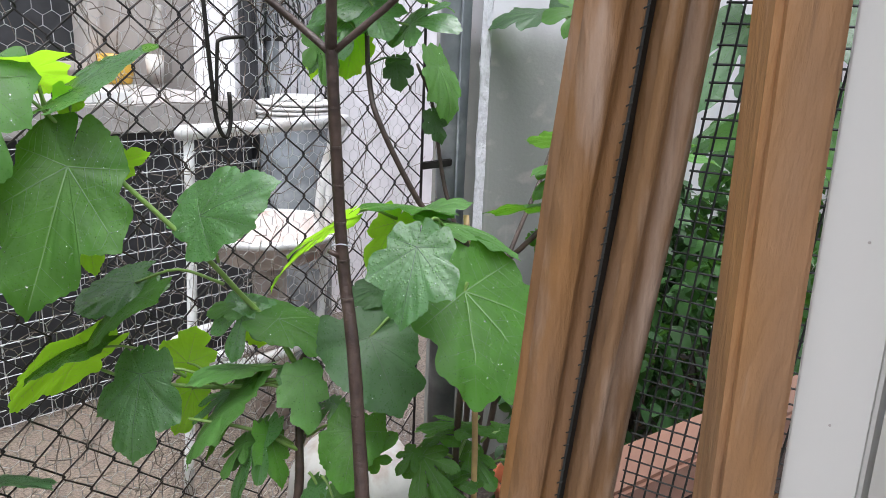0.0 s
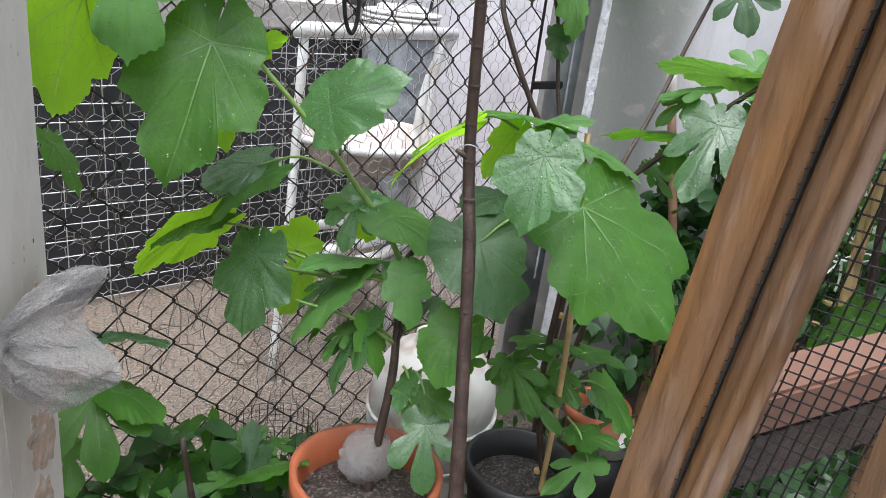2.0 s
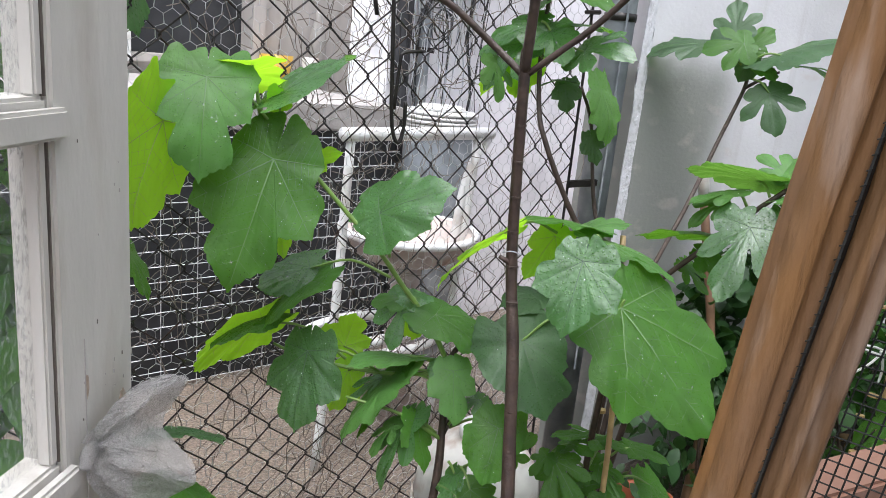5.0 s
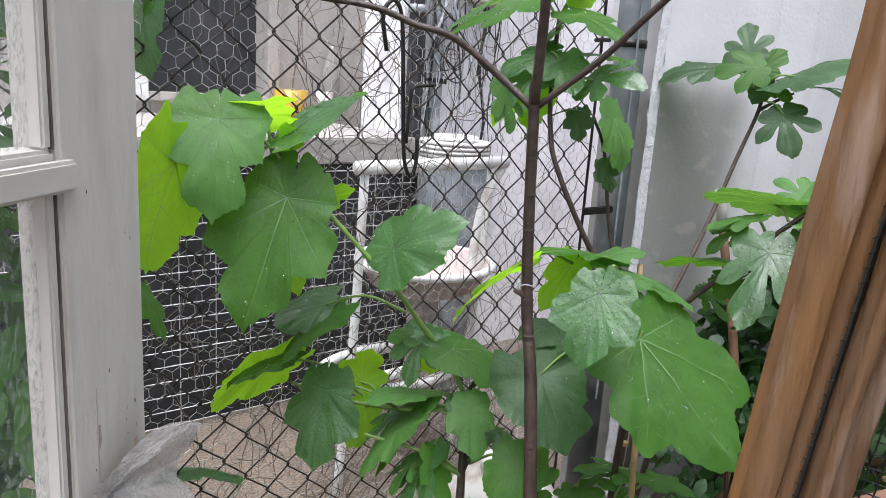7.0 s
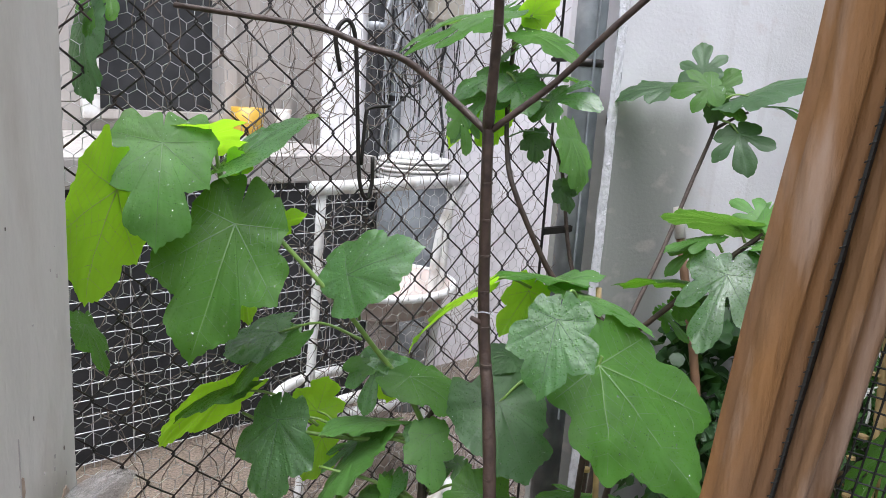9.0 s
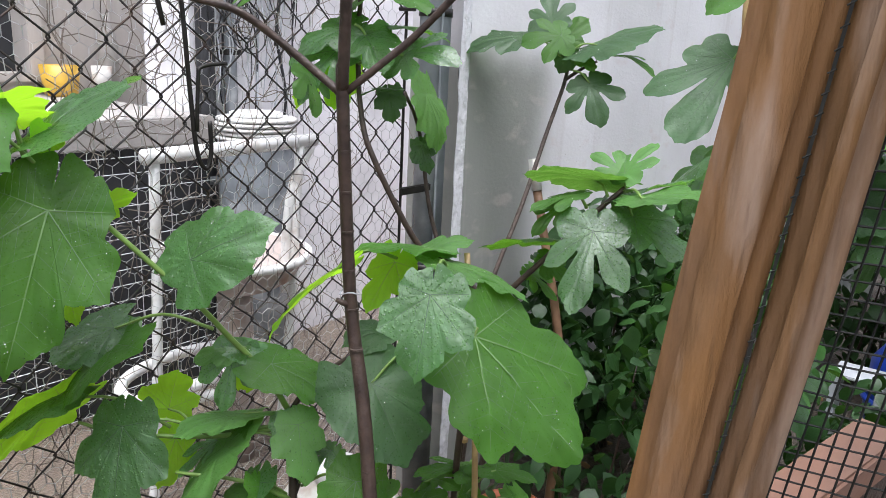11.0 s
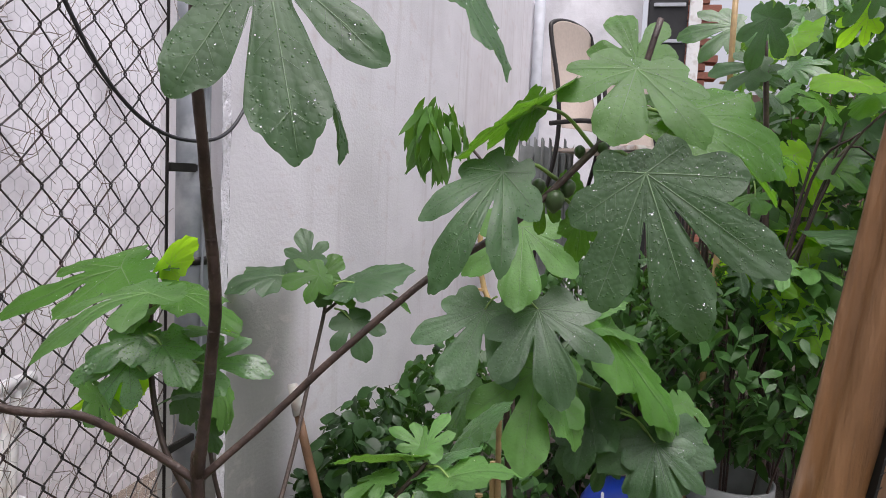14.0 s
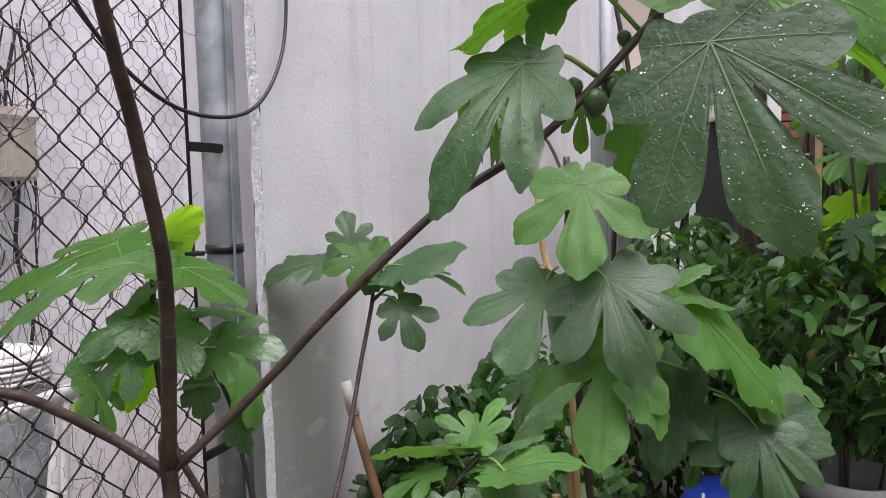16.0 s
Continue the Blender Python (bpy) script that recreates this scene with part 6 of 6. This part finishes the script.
slim = thing("wall_fig", (-0.15, -0.2, GROUND), "thin fig sapling leaning along the white wall", "tree")
part("stem", tube([(-0.16, -0.2, GROUND), (-0.189, -0.248, 0.609), (-0.140, -0.233, 0.832), (-0.087, -0.224, 0.923), (0.002, -0.227, 1.070), (0.095, -0.226, 1.241), (0.154, -0.227, 1.354), (0.158, -0.226, 1.424)], 0.0065, 0.004, 8, knobs=0.14), BARK_PALE, slim, "", True)
part("branch", tube([(0.151, -0.227, 1.350), (0.181, -0.250, 1.375), (0.201, -0.279, 1.395)], 0.0045, 0.003, 8), BARK, slim, "", True)
leaf(slim, (0.100, -0.137, 1.440), (0.020, -0.030, 1.400), 0.110, (-0.714, -0.298, 0.634), "tri", LEAF_D, (0.118, -0.229, 1.402))
leaf(slim, (0.112, -0.230, 1.447), (0.053, -0.161, 1.428), 0.115, (-0.692, -0.436, 0.575), "fig3", LEAF_M, (0.110, -0.241, 1.404))
leaf(slim, (0.137, -0.190, 1.475), (0.167, -0.157, 1.549), 0.114, (-0.798, -0.355, 0.487), "fig3", LEAF_D, (0.139, -0.229, 1.406))
leaf(slim, (0.140, -0.222, 1.436), (0.175, -0.260, 1.490), 0.089, (-0.879, -0.184, 0.440), "heart", LEAF_M, (0.139, -0.235, 1.399))
leaf(slim, (0.148, -0.304, 1.431), (0.166, -0.449, 1.474), 0.106, (-0.879, 0.038, 0.475), "heart", LEAF_D, (0.132, -0.243, 1.412))
leaf(slim, (0.169, -0.314, 1.410), (0.164, -0.440, 1.379), 0.088, (-0.648, -0.158, 0.745), "fig3", LEAF_M, (0.151, -0.243, 1.398))
leaf(slim, (0.127, -0.273, 1.398), (0.124, -0.315, 1.373), 0.045, (-0.792, -0.263, 0.552), "heart", LEAF_L, None)
leaf(slim, (0.111, -0.312, 1.347), (0.083, -0.361, 1.260), 0.135, (-0.816, -0.349, 0.460), "fig3", LEAF_D, (0.104, -0.272, 1.373))
leaf(slim, (0.149, -0.230, 1.409), (0.141, -0.215, 1.363), 0.062, (-0.975, -0.194, 0.107), "heart", LEAF_D, None)
rain_on(slim)

spread = thing("spreading_fig", (-0.45, -0.42, GROUND), "low spreading fig branch with wet leaves", "tree")
part("stem", tube([(-0.44, -0.40, GROUND), (-0.437, -0.411, 0.785), (-0.429, -0.428, 0.968), (-0.396, -0.471, 1.030), (-0.370, -0.528, 1.102), (-0.349, -0.570, 1.157), (-0.321, -0.612, 1.208)], 0.006, 0.004, 8, knobs=0.14), BARK, spread, "", True)
leaf(spread, (-0.410, -0.609, 1.151), (-0.493, -0.622, 1.045), 0.133, (-0.755, -0.220, 0.618), "fig3", LEAF_W, (-0.343, -0.598, 1.160), flat=0.8)
leaf(spread, (-0.357, -0.658, 1.202), (-0.329, -0.774, 1.213), 0.082, (-0.669, -0.091, 0.738), "tri", LEAF_L, (-0.322, -0.614, 1.201))
leaf(spread, (-0.324, -0.632, 1.165), (-0.322, -0.735, 1.110), 0.096, (-0.654, -0.367, 0.662), "tri", LEAF_W, (-0.327, -0.609, 1.195))
leaf(spread, (-0.317, -0.607, 1.230), (-0.257, -0.630, 1.277), 0.063, (-0.652, -0.234, 0.721), "fig3", LEAF_L, (-0.323, -0.612, 1.202))
leaf(spread, (-0.311, -0.598, 1.229), (-0.300, -0.537, 1.255), 0.063, (-0.686, -0.179, 0.705), "fig3", LEAF_L, (-0.324, -0.611, 1.202))
leaf(spread, (-0.321, -0.565, 1.211), (-0.401, -0.472, 1.222), 0.040, (-0.409, -0.443, 0.798), "heart", LEAF_L, (-0.336, -0.592, 1.192))
leaf(spread, (-0.368, -0.552, 1.193), (-0.425, -0.500, 1.171), 0.054, (-0.565, -0.286, 0.774), "fig3", LEAF_L, (-0.355, -0.567, 1.172))
leaf(spread, (-0.375, -0.530, 1.169), (-0.420, -0.510, 1.129), 0.056, (-0.695, -0.222, 0.684), "heart", LEAF_M, None)
leaf(spread, (-0.333, -0.509, 1.104), (-0.422, -0.409, 1.093), 0.055, (-0.457, -0.315, 0.832), "tri", LEAF_M, None)
leaf(spread, (-0.340, -0.492, 1.069), (-0.328, -0.535, 1.037), 0.056, (-0.543, -0.596, 0.591), "heart", LEAF_M, None)
leaf(spread, (-0.299, -0.617, 1.198), (-0.260, -0.702, 1.218), 0.063, (-0.617, -0.094, 0.781), "heart", LEAF_W, (-0.324, -0.612, 1.201))
leaf(spread, (-0.202, -0.660, 1.216), (-0.148, -0.722, 1.287), 0.070, (-0.804, -0.011, 0.594), "heart", LEAF_W, None)
leaf(spread, (-0.331, -0.460, 1.037), (-0.319, -0.509, 0.996), 0.053, (-0.547, -0.621, 0.562), "heart", LEAF_M, None)
rain_on(spread)

staked = thing("staked_fig", (0.17, -0.67, GROUND), "fig tree with deeply lobed leaves on bamboo", "tree")
part("stem", tube([(0.19, -0.68, GROUND + 0.24), (0.200, -0.736, 0.531), (0.154, -0.689, 1.036), (0.131, -0.670, 1.320), (0.140, -0.661, 1.449), (0.114, -0.667, 1.553), (0.104, -0.667, 1.646)], 0.009, 0.006, 8, knobs=0.14), BARK, staked, "", True)
part("branch", tube([(0.127, -0.672, 1.301), (0.154, -0.776, 1.262), (0.192, -0.889, 1.221)], 0.006, 0.004, 8, knobs=0.14), PETIOLE, staked, "", True)
leaf(staked, (0.039, -0.635, 1.411), (-0.051, -0.580, 1.254), 0.252, (-0.879, -0.117, 0.463), "fig5", LEAF_D, (0.048, -0.660, 1.441), flat=0.8)
leaf(staked, (0.006, -0.751, 1.428), (-0.079, -0.816, 1.257), 0.254, (-0.874, -0.112, 0.474), "fig5", LEAF_D, (-0.004, -0.696, 1.457), flat=0.8)
leaf(staked, (0.034, -0.753, 1.294), (-0.069, -0.744, 1.105), 0.245, (-0.877, -0.067, 0.476), "fig3", LEAF_L, (0.040, -0.762, 1.336), flat=0.8)
leaf(staked, (0.033, -0.708, 1.592), (-0.053, -0.718, 1.431), 0.244, (-0.875, -0.107, 0.472), "fig3", LEAF_L, (0.027, -0.718, 1.514), flat=0.8)
leaf(staked, (0.135, -0.888, 1.372), (0.088, -1.041, 1.167), 0.133, (-0.916, -0.192, 0.352), "tri", LEAF_M, (0.120, -0.812, 1.399))
leaf(staked, (0.138, -0.851, 1.384), (0.163, -0.974, 1.351), 0.082, (-0.678, -0.320, 0.662), "heart", LEAF_L, (0.127, -0.799, 1.397))
leaf(staked, (0.171, -0.853, 1.404), (0.193, -0.937, 1.431), 0.071, (-0.725, 0.027, 0.688), "heart", LEAF_L, None)
leaf(staked, (0.127, -0.996, 1.146), (0.069, -1.024, 1.018), 0.259, (-0.909, -0.021, 0.416), "tri", LEAF_D, (0.116, -0.920, 1.211), flat=0.8)
leaf(staked, (0.124, -0.987, 1.239), (0.097, -1.043, 1.150), 0.075, (-0.926, -0.123, 0.357), "heart", LEAF_L, (0.108, -0.919, 1.238))
leaf(staked, (0.180, -1.063, 1.214), (0.153, -1.120, 1.116), 0.081, (-0.942, -0.099, 0.322), "fig3", LEAF_L, (0.165, -0.992, 1.230))
leaf(staked, (0.174, -0.870, 1.185), (0.106, -0.826, 1.021), 0.131, (-0.915, 0.074, 0.397), "tri", LEAF_D, None)
leaf(staked, (0.194, -0.857, 1.207), (0.197, -0.924, 1.082), 0.108, (-0.910, -0.374, 0.177), "heart", LEAF_D, None)
leaf(staked, (0.217, -0.918, 1.087), (0.198, -0.884, 0.979), 0.099, (-0.953, 0.201, 0.225), "fig3", LEAF_D, None)
leaf(staked, (0.142, -0.591, 1.205), (0.095, -0.567, 1.097), 0.123, (-0.919, -0.069, 0.388), "fig3", LEAF_W, None)
leaf(staked, (0.022, -0.803, 1.261), (-0.008, -0.858, 1.146), 0.102, (-0.919, -0.208, 0.336), "heart", LEAF_L, None)
leaf(staked, (0.111, -1.007, 1.142), (0.033, -1.060, 0.982), 0.162, (-0.894, -0.020, 0.447), "fig5", LEAF_D, (0.092, -0.931, 1.206))
leaf(staked, (0.168, -0.869, 1.179), (0.082, -0.844, 1.048), 0.140, (-0.835, -0.016, 0.550), "tri", LEAF_D, None)
leaf(staked, (0.326, -0.745, 0.761), (0.287, -0.820, 0.617), 0.167, (-0.870, -0.299, 0.393), "fig5", LEAF_D, None)
leaf(staked, (0.131, -0.717, 0.752), (0.033, -0.684, 0.594), 0.140, (-0.850, -0.017, 0.526), "fig3", LEAF_M, None)
rain_on(staked)

# fig further back: smaller in view, turned many ways
back = thing("back_fig", (0.9, -1.35, GROUND), "tall fig tree behind, crowded with green leaves", "tree")
part("stem", tube([(1.15, -1.45, GROUND), (1.1, -1.4, 1.0), (1.05, -1.35, 1.7), (1.0, -1.3, 2.2)], 0.016, 0.007, 8, knobs=0.2), BARK, back, "", True)
rng = random.Random(21)
for i in range(110):
    p = Vector((rng.uniform(0.75, 1.7), rng.uniform(-1.95, -1.25), rng.uniform(1.25, 2.35)))
    ln = rng.uniform(0.12, 0.2)
    d = Vector((rng.uniform(-1, 0.4), rng.uniform(-1, 1), rng.uniform(-1, 0.1))).normalized()
    leaf(back, p, p + d * ln, ln * rng.uniform(0.8, 1.15), (-0.8 + rng.uniform(-0.4, 0.4), rng.uniform(-0.4, 0.4), 0.6), rng.choice(("fig3", "fig5", "heart")), rng.choice((LEAF_M, LEAF_D, LEAF_D, LEAF_L, LEAF_W, LEAF_Y)), tuple(p + Vector((0.05, 0.0, 0.05))) if i % 2 else None, True)
for i in range(7):
    x, y = rng.uniform(0.8, 1.4), rng.uniform(-1.8, -1.25)
    part("branch", tube([(1.07, -1.37, rng.uniform(1.0, 1.7)), ((x + 1.07) / 2, (y - 1.37) / 2, rng.uniform(1.4, 1.8)), (x, y, rng.uniform(1.6, 2.1))], 0.007, 0.003, 6), BARK, back, "", True)


# ---- shrubs and ground cover ----
def shrub(name, c, rad, count, length, ratio, m, label, seed, stems=6):
    t = thing(name, (c[0], c[1], GROUND), label, "bush")
    part("foliage", foliage(count, in_egg(c, rad), length, ratio, seed), m, t, "", True)
    r = random.Random(seed)
    for _ in range(stems):
        q = [c[i] + r.uniform(-0.7, 0.7) * rad[i] for i in range(3)]
        part("branch", tube([(c[0] + r.uniform(-0.05, 0.05), c[1] + r.uniform(-0.05, 0.05), GROUND), ((c[0] + q[0]) / 2, (c[1] + q[1]) / 2, c[2] * 0.7), q], 0.006, 0.002, 6), BARK, t, "", True)
    return t


shrub("citrus_bush", (1.0, -1.30, 1.16), (0.32, 0.34, 0.32), 1300, 0.07, 0.48, SHRUB_MID, "bright green citrus bush in a grey pot", 3)
shrub("citrus_bush", (1.6, -0.85, 1.12), (0.35, 0.3, 0.36), 900, 0.075, 0.5, SHRUB_MID, "glossy citrus bush behind the barrel", 5)
shrub("ivy_bush", (0.55, -0.20, 0.68), (0.44, 0.15, 0.36), 1250, 0.055, 0.8, SHRUB_DARK, "dark ivy bush against the white wall", 8)
shrub("ivy_bush", (1.25, -0.30, 0.70), (0.44, 0.22, 0.38), 1000, 0.06, 0.75, SHRUB_MID, "leafy green bush along the wall", 11)
shrub("leafy_bush", (0.55, -0.55, 0.62), (0.38, 0.26, 0.34), 620, 0.065, 0.6, SHRUB_MID, "small-leaved green bush behind the bamboo", 14)
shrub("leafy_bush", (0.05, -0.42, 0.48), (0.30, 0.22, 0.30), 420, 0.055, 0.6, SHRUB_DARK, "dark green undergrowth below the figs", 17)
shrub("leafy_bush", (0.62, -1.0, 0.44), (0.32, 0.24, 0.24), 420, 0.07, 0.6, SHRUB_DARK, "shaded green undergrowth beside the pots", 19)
shrub("leafy_bush", (0.0, -0.85, 0.42), (0.30, 0.2, 0.24), 380, 0.05, 0.7, SHRUB_MID, "small-leaved weeds below the staked fig", 23)
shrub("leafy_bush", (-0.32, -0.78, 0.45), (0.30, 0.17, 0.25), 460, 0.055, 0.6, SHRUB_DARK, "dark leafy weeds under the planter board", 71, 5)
shrub("leafy_bush", (1.75, -0.72, 0.72), (0.3, 0.28, 0.42), 620, 0.075, 0.55, SHRUB_DARK, "dark leafy bush behind the plastic tray", 83, 5)
shrub("hedge", (2.5, -1.95, 2.0), (0.6, 0.45, 0.8), 1100, 0.11, 0.5, SHRUB_MID, "dense green tree behind the back fig", 61, 8)
shrub("leafy_bush", (-1.44, -0.2, 1.35), (0.13, 0.13, 0.75), 620, 0.085, 0.5, SHRUB_LIGHT, "leafy green bush behind the casement glass", 63, 5)
shrub("leafy_bush", (-1.05, -0.12, 0.36), (0.22, 0.14, 0.18), 240, 0.075, 0.7, SHRUB_MID, "low leafy weeds by the fence foot", 67, 5)
shrub("hedge", (2.6, -1.9, 1.1), (0.8, 0.7, 0.95), 1100, 0.10, 0.55, SHRUB_MID, "tall green hedge at the yard's far side", 29, 10)
shrub("hedge", (3.6, -2.2, 2.0), (0.9, 0.8, 1.2), 1100, 0.11, 0.5, SHRUB_LIGHT, "tall light green tree behind the hedge", 31, 10)
shrub("hedge", (1.6, -1.75, 1.6), (0.5, 0.4, 0.75), 700, 0.09, 0.55, SHRUB_MID, "leafy green bush beside the back fig", 37, 8)
seedling = thing("drooping_seedling", (0.897, -0.66, GROUND), "slim seedling with a drooping tuft of fresh leaves", "plant")
part("stem", tube([(0.897, -0.66, GROUND), (0.925, -0.583, 1.125), (0.952, -0.536, 1.498), (0.957, -0.464, 1.72), (0.942, -0.352, 1.831), (0.90, -0.30, 1.86)], 0.007, 0.004, 8), BARK_PALE, seedling, "", True)
part("foliage", foliage(70, in_egg((0.88, -0.30, 1.86), (0.12, 0.10, 0.09)), 0.13, 0.26, 51, 1.3), SHRUB_LIGHT, seedling, "limp pale green leaves", True)
stalks = thing("dead_stalks", (1.7, -1.3, GROUND), "bundle of dry brown stalks behind the fig", "stalks", kind="stuff")
rng = random.Random(77)
lines = []
for k in range(60):
    x, y = rng.uniform(1.5, 1.9), rng.uniform(-1.65, -1.05)
    lines.append([(x, y, GROUND), (x + rng.uniform(-0.06, 0.06), y + rng.uniform(-0.06, 0.06), 0.9), (x + rng.uniform(-0.12, 0.12), y + rng.uniform(-0.12, 0.12), rng.uniform(1.4, 1.85))])
part("stalk_mass", wires(lines, 0.006, 5), BARK_PALE, stalks, "", True)
weeds = thing("weeds", (-0.8, -0.1, GROUND), "low green weeds along the fence foot", "weeds", kind="stuff")
part("foliage", foliage(700, in_box((-1.3, -0.35, GROUND), (-0.2, 0.05, GROUND + 0.16)), 0.05, 0.5, 41), SHRUB_MID, weeds, "", True)
litter = thing("leaf_litter", (0.2, -0.7, GROUND + 0.04), "fallen brown and yellow leaves on the soil", "leaves", kind="stuff")
part("leaves", foliage(260, in_box((-0.6, -1.3, GROUND + 0.035), (1.6, -0.1, GROUND + 0.05)), 0.06, 0.6, 43, 0.0), DRYLEAF, litter)
